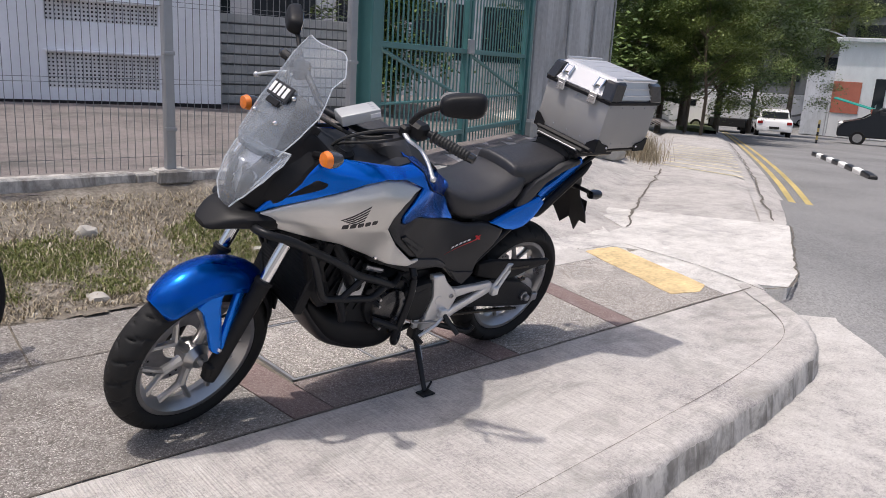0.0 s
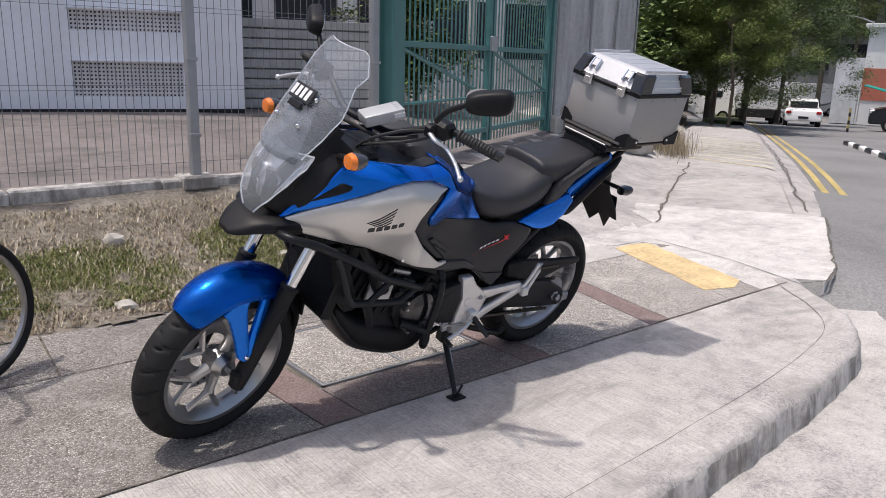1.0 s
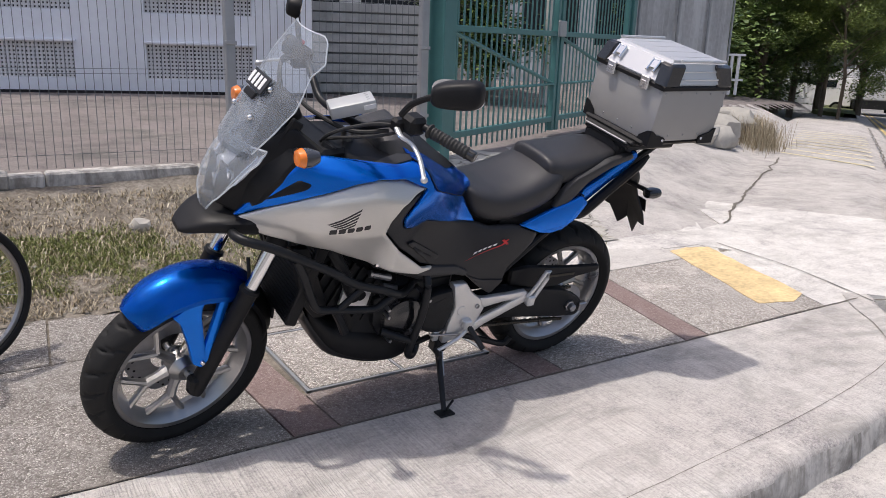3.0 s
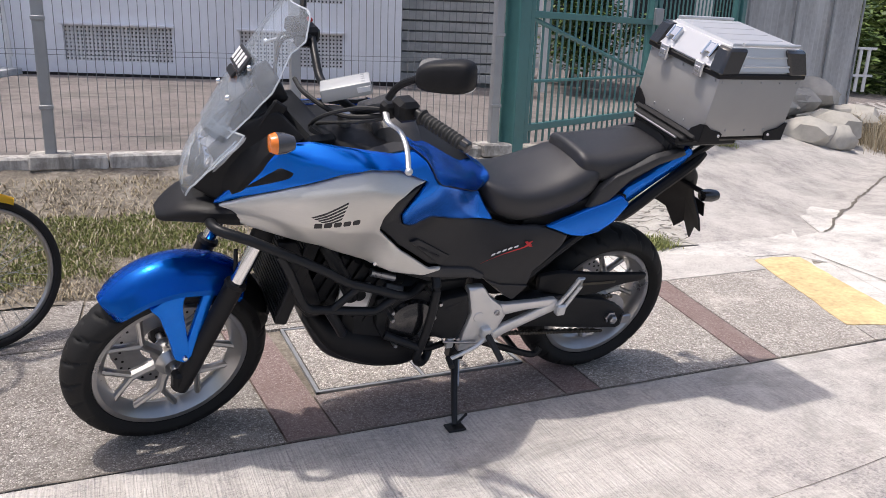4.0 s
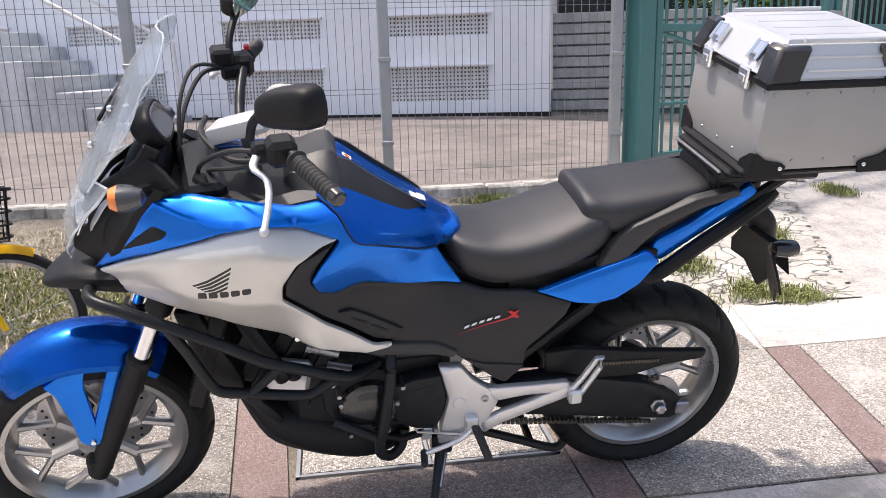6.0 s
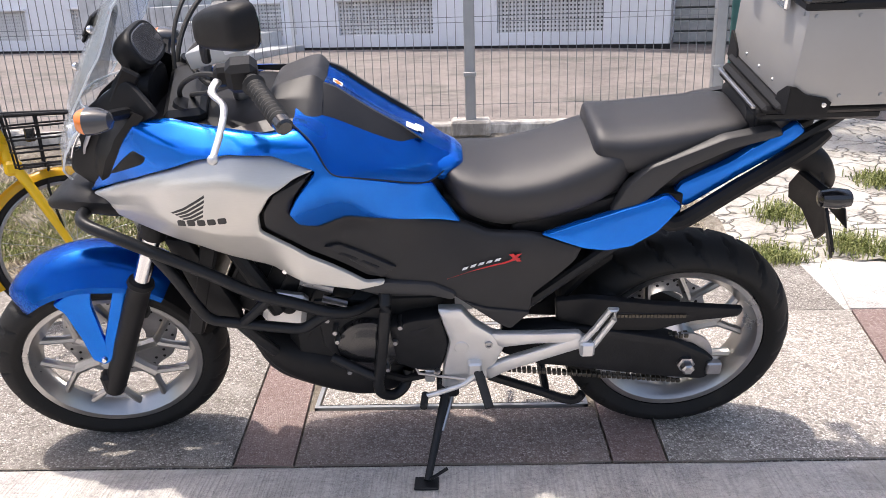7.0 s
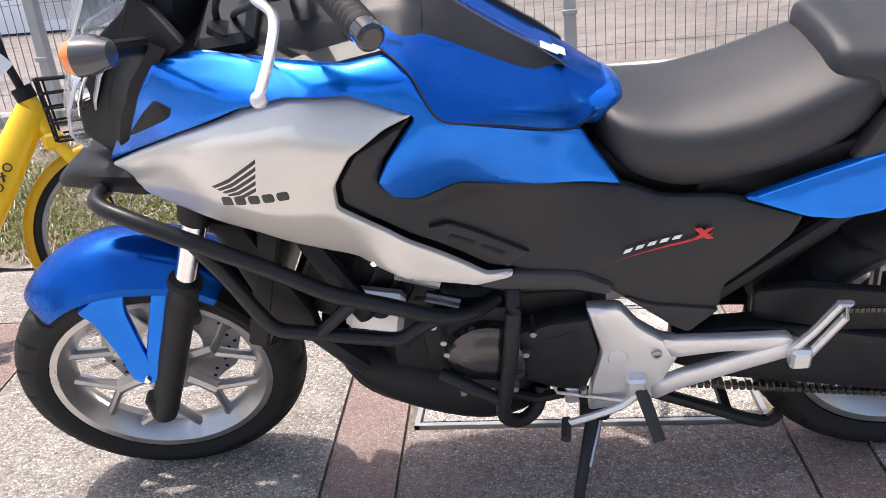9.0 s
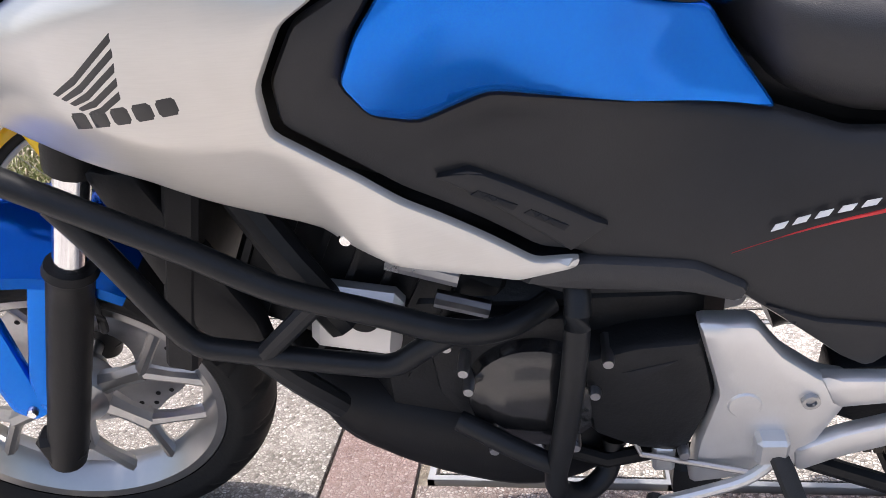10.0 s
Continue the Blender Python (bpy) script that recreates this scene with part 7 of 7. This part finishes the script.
part("reflector_light", bm_box((-.10, -.03, .80), (-.06, .03, .86), .006), M["gloss"], bic)

# ---- bank: grass, litter, stones ----
def blades(name, n, place, size, material, label, seed, upright=0.6):
    rnd = random.Random(seed)
    verts, faces = [], []
    for _ in range(n):
        q = place(rnd)
        if q is None:
            continue
        x, y = q
        z = ground_z(x, y) + 0.004
        h = size * (0.5 + rnd.random())
        a = rnd.random() * 6.283
        lean = h * (1.2 - upright) * (0.4 + rnd.random())
        w = 0.0022 + 0.002 * rnd.random()
        dx, dy = math.cos(a), math.sin(a)
        i = len(verts)
        verts += [(x - dy * w, y + dx * w, z), (x + dy * w, y - dx * w, z), (x + dx * lean * .5 + dy * w * .7, y + dy * lean * .5 - dx * w * .7, z + h * .6), (x + dx * lean * .5 - dy * w * .7, y + dy * lean * .5 + dx * w * .7, z + h * .6), (x + dx * lean, y + dy * lean, z + h * upright)]
        faces += [(i, i + 1, i + 2, i + 3), (i + 3, i + 2, i + 4)]
    me = bpy.data.meshes.new(name)
    me.from_pydata(verts, [], faces)
    me.materials.append(material)
    return tagged(new(name, me), label, "grass", kind="stuff")


def grassy(rnd):
    x, y = rnd.uniform(-5.5, 1.0), rnd.uniform(1.70, 2.42)
    d = noise.noise((x * 1.6, y * 2.2, 4.0)) + 0.35 * noise.noise((x * 6, y * 6, 1.0)) - 0.75 * abs(y - 1.98) + 0.16 + (0.12 if x < 0.3 else -0.9 * (x - 0.3))
    return (x, y) if d > 0.02 + 0.25 * (rnd.random() - 0.5) else None


blades("grass", 120000, grassy, 0.027, M["grass"], "patchy dry green grass on the bank", 3, 0.62)
blades("straw_litter", 22000, lambda r: (r.uniform(-5.5, 1.3), 1.60 + 1.1 * r.random() ** 1.2), 0.04, M["straw"], "dry straw litter over the soil", 5, 0.12)


def tufts(rnd):
    c = [(1.55, 1.62), (1.95, 1.7), (1.7, 1.95), (2.35, 2.3), (2.15, 1.62), (1.3, 2.6), (3.3, 3.0), (0.75, 2.75), (4.6, 3.75)][rnd.randrange(9)]
    return (c[0] + rnd.gauss(0, .07), c[1] + rnd.gauss(0, .045))


blades("weed_tufts", 5200, tufts, 0.05, M["grass"], "small weed tufts in the cracks of the concrete", 9, 0.6)


def stone_bm(r, seed, flat=0.6):
    bm = bmesh.new()
    bmesh.ops.create_icosphere(bm, subdivisions=2, radius=r)
    for v in bm.verts:
        k = 1 + 0.35 * noise.noise(v.co * (1.6 / r) + Vector((seed, 0, 0)))
        v.co = Vector((v.co.x * k * 1.2, v.co.y * k, v.co.z * k * flat))
    return bm


srnd = random.Random(11)
spots = [(-.58, 2.32, .06), (-.72, 1.70, .05), (-.42, 1.72, .04), (.32, 1.95, .04)]
spots += [(srnd.uniform(-4, 1.2), 1.64 + 0.7 * srnd.random() ** 2, srnd.uniform(.008, .022)) for _ in range(70)]
for k, (x, y, r) in enumerate(spots):
    ob = part("stone", stone_bm(r, k * 3.7, .5 + .3 * srnd.random()), M["stone"])
    ob.matrix_world = Matrix.Translation((x, y, ground_z(x, y) + r * .12)) @ Matrix.Rotation(srnd.random() * 6, 4, "Z")
    tagged(ob, "pale rough stone lying on the soil bank", "stone", "stones on the bank")

# rubble heap at the driveway's far end
for k in range(26):
    u, v = srnd.uniform(4.6, 7.2), srnd.uniform(1.9, 3.4)
    p = along(u, v)
    r = srnd.uniform(.12, .34)
    ob = part("boulder", stone_bm(r, 50 + k * 2.1, .7), M["stone"])
    ob.matrix_world = Matrix.Translation((p.x, p.y, ground_z(p.x, p.y) + r * .3 + .25 * max(0, 1 - ((u - 6) ** 2 + (v - 2.6) ** 2)))) @ Matrix.Rotation(srnd.random() * 6, 4, "Z")
    tagged(ob, "pale broken boulder in a rubble heap", "boulder", "rubble heap")


def heap(rnd):
    p = along(rnd.gauss(6.3, .42), rnd.gauss(1.62, .16))
    return (p.x, p.y)


blades("dry_palm_litter", 1500, heap, 0.36, M["straw"], "dry palm fronds dumped beside the pavement", 21, 0.8)

# ---- road markings ----
def road_line(name, u0, u1, v, w, material, label, dash=0.0):
    bm = bmesh.new()
    u = u0
    while u < u1:
        e = min(u + (dash or 2.0), u1)
        q = [along(a, b) for a, b in ((u, v), (e, v), (e, v + w), (u, v + w))]
        bm.faces.new([bm.verts.new((p.x, p.y, -0.144 + fall(p.x, p.y))) for p in q])
        u = e + (dash * 0.8 if dash else 0.0)
    return tagged(part(name, bm, material), label, "road marking", kind="structure")


road_line("yellow_line", 3.9, 46, -0.47, 0.08, M["roadyellow"], "worn yellow kerbside road line")
road_line("yellow_line", 3.9, 46, -0.66, 0.08, M["roadyellow"], "worn yellow kerbside road line")
bm = bmesh.new()
for u0, u1, v0, v1 in ((-3, 46, -0.32, 0.10),):
    n = 40
    rows = []
    for i in range(n + 1):
        u = 1.5 + (u1 - 1.5) * (i / n) ** 1.6
        lift = .13 * max(0.0, (4.6 - u) / 3.1)
        va = lerp_table([(1.5, -.13), (2.65, -.215), (3.75, v0)], u)
        inner = lerp_table([(1.5, .13), (4.6, .118), (9, .10), (46, .09)], u)
        rows.append([bm.verts.new((*along(u, v)[:2], -0.143 + h + fall(*along(u, v)[:2]))) for v, h in ((va, lift), (v1, inner))])
    for a, b in zip(rows, rows[1:]):
        bm.faces.new((a[0], b[0], b[1], a[1]))
tagged(part("roadside_gutter", bm, M["drive"]), "rough pale gutter edge between road and pavement", "gutter", kind="structure")
# black and white kerb of the traffic island
isl = thing("island_kerb", "black and white painted kerb stones", "kerb", kind="structure")
for k in range(9):
    p = along(8.9 + k * 0.82, -2.1)
    z = -0.15 + fall(p.x, p.y)
    part("kerb_block", bm_box((-.39, -.07, -.1), (.39, .07, .08), .02, Matrix.Translation((p.x, p.y, z)) @ Matrix.Rotation(ROAD, 4, "Z")), M["roadwhite" if k % 2 else "decal"], isl)


# ---- trees ----
def tree(x, y, z, h, spread, n, seed, trunk=0.12, low=0.4, mat="leaf"):
    rnd = random.Random(seed)
    t = thing("tree", "leafy green roadside tree with a slender trunk", "tree", Matrix.Translation((x, y, z)), "roadside trees")
    bm = bmesh.new()
    top = Vector((rnd.uniform(-.3, .3), rnd.uniform(-.3, .3), h * .8))
    add_tube(bm, [(0, 0, -.3), (0.05, 0, h * .25), (top.x * .5, top.y * .5, h * .5), top], [trunk * 1.2, trunk, trunk * .7, trunk * .2], 8)
    tips = []
    for k in range(13):
        a = rnd.random() * 6.283
        z0 = h * rnd.uniform(low * .9, .7)
        r = spread * rnd.uniform(.45, .95)
        e = Vector((math.cos(a) * r, math.sin(a) * r, z0 + h * rnd.uniform(.05, .32)))
        s0 = Vector((top.x * z0 / h, top.y * z0 / h, z0))
        add_tube(bm, [s0, s0.lerp(e, .5) + Vector((0, 0, .12 * h * rnd.random())), e], [trunk * .45, trunk * .28, trunk * .08], 6)
        tips += [e, s0.lerp(e, .6)]
    part("trunk", bm, M["bark"], t)
    verts, faces = [], []
    clumps = list(tips)
    for _ in range(75):
        f = rnd.random() ** .8
        r = spread * (.35 + .65 * math.sin(math.pi * min(1.0, .22 + f * .8))) * math.sqrt(rnd.uniform(.15, 1))
        a = rnd.random() * 6.283
        clumps.append(Vector((math.cos(a) * r, math.sin(a) * r, h * (low + (1 - low) * f) + .1 * h * math.sin(a * 2 + seed))))
    size = spread * .030
    for _ in range(n):
        c = clumps[rnd.randrange(len(clumps))]
        p = c + Vector((rnd.gauss(0, spread * .085), rnd.gauss(0, spread * .085), rnd.gauss(0, spread * .05)))
        a, b = rnd.random() * 6.283, rnd.uniform(-.9, .5)
        d = Vector((math.cos(a) * math.cos(b), math.sin(a) * math.cos(b), math.sin(b)))
        s = Vector((-math.sin(a), math.cos(a), rnd.uniform(-.4, .4)))
        L = size * rnd.uniform(.6, 1.3)
        i = len(verts)
        verts += [p, p + d * L * .5 + s * L * .28, p + d * L, p + d * L * .5 - s * L * .28]
        faces.append((i, i + 1, i + 2, i + 3))
    me = bpy.data.meshes.new("crown")
    me.from_pydata(verts, [], faces)
    me.materials.append(M[mat])
    c = new("crown", me)
    c.parent = t
    return t


def at_ray(k, dx, dy):
    """A place k metres out from the street corner on a bearing."""
    x, y = -1.9 + k * dx, -2.31 + k * dy
    return x, y, fall(x, y)


for k, dx, dy, h, sp, n, sd, tr, low, mt in [
    (27, .858, .514, 5.0, 2.3, 46000, 1, .05, .26, "leaf2"),
    (29, .848, .53, 5.6, 2.6, 46000, 2, .06, .24, "leaf"),
    (31, .83, .557, 7.5, 3.3, 46000, 3, .10, .14, "leaf"),
    (29, .81, .586, 8.0, 3.4, 46000, 4, .12, .10, "leaf"),
    (36, .845, .535, 9.0, 4.2, 46000, 5, .15, .12, "leaf"),
    (38, .866, .50, 8.5, 3.8, 46000, 6, .13, .16, "leaf"),
    (50, .884, .467, 10.0, 4.4, 46000, 7, .16, .2, "leaf"),
    (84, .902, .431, 18.0, 6.5, 36000, 8, .22, .36, "leaf2"),
    (92, .915, .403, 19.0, 6.5, 30000, 9, .2, .30, "leaf"),
    (36, .82, .572, 11.0, 4.5, 40000, 12, .16, .25, "leaf"),
    (74, .87, .493, 18.0, 7.5, 36000, 13, .2, .25, "leaf"),
]:
    x, y, z = at_ray(k, dx, dy)
    tree(x, y, z, h, sp, n, sd, tr, low, mt)

# grass verge with the young trees
bm = bmesh.new()
vr = []
for i in range(14):
    u = 24 + i * 2.2
    w = 1.5 * math.sin(math.pi * min(1, (i + .3) / 2.0) * .5)
    vr.append([bm.verts.new((*along(u, v)[:2], fall(*along(u, v)[:2]) + h)) for v, h in ((.15, -.05), (.2, .12), (.2 + w, .14), (.25 + w, -.05))])
for a, b in zip(vr, vr[1:]):
    for i in range(3):
        bm.faces.new((a[i], b[i], b[i + 1], a[i + 1]))
tagged(part("grass_verge", bm, simple("verge_turf", (.10, .12, .04), .9, 0, .35, 6, .6)), "raised grass verge between pavement and road", "verge", kind="structure")


# ---- parked and far vehicles ----
def car(name, label, x, y, yaw, L, W, H, paint, kind="sedan"):
    z = -0.15 + fall(x, y)
    c = thing(name, label, "car", Matrix.Translation((x, y, z)) @ Matrix.Rotation(yaw, 4, "Z"))
    if kind == "van":
        prof = [(-.5, .22), (-.5, .55), (-.485, .80), (-.44, .97), (-.30, 1.0), (.12, .98), (.28, .66), (.46, .56), (.5, .42), (.5, .2)]
    else:
        prof = [(-.5, .25), (-.5, .55), (-.47, .66), (-.36, .70), (-.24, .98), (-.02, 1.0), (.12, .97), (.27, .68), (.46, .58), (.5, .42), (.5, .22)]
    bm = bmesh.new()
    l, r = [], []
    for px, pz in prof:
        k = 1.0 if pz < .68 else .80
        l.append(bm.verts.new((px * L, -W / 2 * k, pz * H)))
        r.append(bm.verts.new((px * L, W / 2 * k, pz * H)))
    n = len(prof)
    for i in range(n):
        bm.faces.new((l[i], l[(i + 1) % n], r[(i + 1) % n], r[i]))
    bm.faces.new(l)
    bm.faces.new(r[::-1])
    bmesh.ops.bevel(bm, geom=bm.edges[:], offset=.05, segments=2, affect="EDGES")
    part("body", bm, paint, c, sharp=60)
    for s in (-1, 1):
        part("side_window", bm_box((-.28 * L, s * W * .445 - .02, .71 * H), (.16 * L, s * W * .445 + .02, .90 * H), .03), M["carglass"], c)
        for px in (-.31, .31):
            wv = part("wheel", bm_lathe([(.20, -.1), (.30, -.11), (.33, -.07), (.33, .07), (.30, .11), (.20, .1)], 24, (px * L, s * (W / 2 - .1), .33), closed=True), M["rubber"], c)
            part("wheel_rim", bm_lathe([(0, s * .10), (.20, s * .105), (.21, s * .08)], 20, (px * L, s * (W / 2 - .1), .33)), M["alu"], wv)
        part("tail_lamp", bm_box((-.505 * L, s * W * .40 - .12, .50 * H), (-.47 * L, s * W * .40 + .12, .60 * H), .02), M["lampred"], c)
        part("headlamp", bm_box((.45 * L, s * W * .38 - .14, .46 * H), (.502 * L, s * W * .38 + .14, .55 * H), .02), M["reflector"], c)
    part("rear_window", bm_box((-.40 * L, -W * .36, .72 * H), (-.27 * L, W * .36, .92 * H), .02), M["carglass"], c)
    part("windscreen", bm_box((.12 * L, -W * .37, .72 * H), (.22 * L, W * .37, .93 * H), .02), M["carglass"], c)
    part("number_plate", bm_box((-.506 * L, -.24, .34 * H), (-.50 * L, .24, .42 * H)), M["decal"], c)
    return c


x, y, z = at_ray(46, .895, .446)
car("car", "white saloon car driving off down the road", x, y, ROAD, 4.4, 1.75, 1.47, M["carwhite"])
x, y, z = at_ray(42, .944, .330)
car("car", "black people carrier parked across the road", x, y, radians(113), 4.7, 1.85, 1.8, M["carblack"], "van")
x, y, z = at_ray(76, .915, .405)
car("car", "silver hatchback at the far junction", x, y, ROAD + radians(95), 4.2, 1.75, 1.5, M["carsilver"], "van")
x, y, z = (*along(41.0, -0.6)[:2], fall(*along(41.0, -0.6)[:2]))
tk = thing("truck", "white box truck parked by the kerb", "truck", Matrix.Translation((x, y, z - .15)) @ Matrix.Rotation(ROAD, 4, "Z"))
part("cargo_box", bm_box((-2.4, -1.05, .9), (1.6, 1.05, 3.1), .03), M["carwhite"], tk)
part("chassis", bm_box((-2.4, -.9, .45), (3.2, .9, .9), .03), M["decal"], tk)
part("cab", bm_box((1.7, -.95, .6), (3.3, .95, 2.3), .12), M["carwhite"], tk)
for px in (-1.6, 2.4):
    for s in (-1, 1):
        part("wheel", bm_lathe([(.2, -.12), (.40, -.12), (.40, .12), (.2, .12)], 20, (px, s * .85, .40), closed=True), M["rubber"], tk)

# ---- street lamp, far buildings, awning ----
x, y, z = at_ray(66, .921, .39)
lampm = Matrix.Translation((x, y, z))
sl = thing("street_lamp", "tall grey street lamp with a curved arm", "street lamp", lampm)
part("pole", bm_tube([(0, 0, 0), (0, 0, 7.2)], [.10, .06], 10), M["galv"], sl)
part("arm", bm_tube([(0, 0, 7.1), (-.9, .9, 7.5), (-1.7, 1.8, 7.55)], .05, 8, bend=4), M["galv"], sl)
part("lamp_head", loft([(-.4, 0, .08, .05, .03), (0, 0, .16, .09, .06), (.35, 0, .1, .06, .04)], 12), M["roadwhite"], sl).matrix_basis = Matrix.Translation((-1.8, 1.95, 7.53)) @ Matrix.Rotation(radians(135), 4, "Z")
x, y, z = at_ray(98, .898, .44)
fb_m = Matrix.Translation((x, y, z)) @ Matrix.Rotation(radians(-64), 4, "Z")
fb = thing("office_building", "dark glazed office block with white piers behind trees", "building", fb_m)
part("wall", bm_box((-26, 0, 0), (22, 6, 24)), M["walldark"], fb)
for r in range(6):
    for k in range(12):
        part("window", bm_box((-25.6 + k * 4.0, -.15, 3.6 + r * 3.6), (-22.4 + k * 4.0, 0.05, 6.4 + r * 3.6), .05), M["carglass"], fb)
part("low_wall", bm_box((-26, -4.2, 0), (22, -4.0, 2.2), .05), M["wallwhite"], fb)
x, y, z = at_ray(70, .948, .318)
sb = thing("shophouse", "white and terracotta shophouse corner", "building", Matrix.Translation((x, y, z)) @ Matrix.Rotation(radians(20), 4, "Z"))
part("wall", bm_box((-7, -9, 0), (7, 5.2, 6.6)), M["wallwhite"], sb)
part("wall", bm_box((-6.8, 5.2, 0), (7, 7.0, 4.6)), M["wallgrey"], sb)
part("painted_panel", bm_box((-7.06, 3.4, 1.7), (-7.0, 5.2, 3.9)), M["wallbrick"], sb, "terracotta painted panel")
part("roof_edge", bm_box((-7.4, -9.2, 6.6), (7.2, 5.5, 6.9), .05), M["wallgrey"], sb)
for k in range(4):
    part("window", bm_box((-7.1, 1.9 - k * 2.2, 1.9), (-7.0, 2.6 - k * 2.2, 4.2), .03), M["carglass"], sb)
x, y, z = at_ray(60, .928, .372)
aw = thing("market_stall", "small stall under a teal cloth awning", "stall", Matrix.Translation((x, y, z)) @ Matrix.Rotation(radians(20), 4, "Z"))
part("awning", bm_box((-1.6, -1.7, 2.15), (1.6, 1.7, 2.22), .02, Matrix.Rotation(radians(14), 4, "X")), M["tarp"], aw)
for sx in (-1.4, 1.4):
    for sy in (-1.4, 1.4):
        part("leg", bm_tube([(sx, sy, 0), (sx, sy, 2.2)], .03, 6), M["galv"], aw)
part("crate", bm_box((-.8, -1.2, 0), (0.0, -.3, .8), .03), M["yellow"], aw)
part("crate", bm_box((.1, -1.2, 0), (1.2, -.3, .9), .03), simple("blue_crate_plastic", (.03, .12, .4), .5), aw)
hg = thing("hedge", "dense dark green hedge behind the rubble", "hedge", Matrix.Translation((0, 0, 0)))
rnd = random.Random(77)
verts, faces = [], []
for _ in range(26000):
    u, v = rnd.uniform(14, 40), 4.6 + rnd.gauss(0, .8)
    p = along(u, v)
    q = Vector((p.x, p.y, fall(p.x, p.y) + 3.2 * rnd.random() ** .8 + .5 * math.sin(u)))
    a = rnd.random() * 6.283
    d = Vector((math.cos(a), math.sin(a), rnd.uniform(-.6, .6))) * .16
    s = Vector((-math.sin(a), math.cos(a), rnd.uniform(-.5, .5))) * .07
    i = len(verts)
    verts += [q, q + d * .5 + s, q + d, q + d * .5 - s]
    faces.append((i, i + 1, i + 2, i + 3))
me = bpy.data.meshes.new("foliage")
me.from_pydata(verts, [], faces)
me.materials.append(M["leaf"])
fo = new("foliage", me)
fo.parent = hg


# ---- joints, hatching and dirt on the roadside pavement ----
def dirt_line(name, pts, w, lift, seed, label):
    """A ragged line of dirt along a joint."""
    rnd = random.Random(seed)
    bm = bmesh.new()
    prev = None
    for a, b in zip(pts, pts[1:]):
        a, b = Vector((*a, 0)), Vector((*b, 0))
        n = max(2, int((b - a).length / .05))
        side = Vector((-(b - a).y, (b - a).x, 0)).normalized()
        for k in range(n + 1):
            c = a.lerp(b, k / n)
            c += side * w * (1.6 * noise.noise((c.x * 2.1, c.y * 2.1, seed)) + .7 * noise.noise((c.x * 9, c.y * 9, seed)))
            h = w * (.22 + .5 * abs(noise.noise((c.x * 6, c.y * 6, seed + 3.0))) + .12 * rnd.random())
            q = [bm.verts.new((p.x, p.y, fall(p.x, p.y) + lift)) for p in (c - side * h, c + side * h)]
            if prev:
                bm.faces.new((prev[0], prev[1], q[1], q[0]))
            prev = q
    return tagged(part(name, bm, M["dirt"]), label, "dirt", kind="structure")


uv = lambda *ps: [along(u, v)[:2] for u, v in ps]
dirt_line("crack", uv((.72, 1.26), (2.39, 1.27), (5.2, 1.2)), .028, .005, 4, "dirt filled crack between two concrete slabs")
dirt_line("crack", uv((1.65, -.02), (4.0, -.03), (16, -.02)), .03, -.022, 5, "dark dirt along the pavement's broken edge")
dirt_line("joint", [(3.08, 1.2), (3.0, .5), (2.82, -.1)], .010, .004, 6, "dirty joint in the corner slab")
dirt_line("joint", [(2.86, -.06), (3.06, -.12), (3.44, -.02), (4.25, .41), (5.2, .89)], .022, .003, 8, "dirt along the edge of the corner slab")
dirt_line("joint", [(x, y) for x, y in k_in[60:-8:6]], .003, .0045, 12, "fine crack along the back of the kerb")
dirt_line("joint", [(-3, .001), (-1.5, .001), (0, .001), (1.5, .001), (2.3, .004), (2.8, .0)], .012, .0035, 14, "dirt filled joint between concrete strip and pebble paving")
dirt_line("joint", [(-4, 1.025), (-2, 1.03), (-.4, 1.025), (1.0, 1.03)], .010, .002, 15, "dirt filled joint along the back of the paving")
for k in range(10):
    u = 5.1 + k * .62
    q = [along(a, b) for a, b in ((u, .12), (u + .09, .12), (u + .85, 1.25), (u + .76, 1.25))]
    bm = bmesh.new()
    lo_v = [bm.verts.new((p.x, p.y, fall(p.x, p.y) + .004)) for p in q]
    bm.faces.new(lo_v)
    tagged(part("hatch_line", bm, M["hatch"]), "worn pale yellow hatch line on the pavement", "road marking", kind="structure")
post = thing("bollard", "slim yellow and black striped bollard", "bollard", Matrix.Translation((*at_ray(36, .917, .40)[:2], at_ray(36, .917, .40)[2] - .15)))
for k in range(6):
    part("band", bm_tube([(0, 0, k * .16), (0, 0, k * .16 + .16)], .045, 12), M["roadyellow" if k % 2 else "decal"], post)
x, y, z = at_ray(47, .84, .542)
car("car", "white delivery van parked behind the trees", x, y, ROAD + radians(80), 4.6, 1.8, 1.9, M["carwhite"], "van")

# asphalt feathered up to the pavement's edge round the corner
bm = bmesh.new()
prev = None
edge = smooth_path([(2.86, -.14, 0), (3.44, -.02, 0), (4.25, .41, 0), (5.15, .87, 0), (6.05, 1.32, 0), (7.3, 2.0, 0)], 6)
for k, c in enumerate(edge):
    o = Vector((.515, -.857, 0))
    low = .09 * max(0.0, (k - 18) / 12)
    q = []
    for w, z in ((-.03, -.012 - low), (.16, -.03 - low), (.45, -.09 - low * .5), (1.0, -.1485)):
        p = c + o * (w + .02 * noise.noise((c.x * 4, c.y * 4, w)))
        q.append(bm.verts.new((p.x, p.y, -.16 + (z + .16) * min(1.0, k / 5))))
    if prev:
        for j in range(3):
            bm.faces.new((prev[j], q[j], q[j + 1], prev[j + 1]))
    prev = q
tagged(part("asphalt_fillet", bm, M["asphalt"]), "worn asphalt feathered up to the pavement edge", "road", kind="structure")
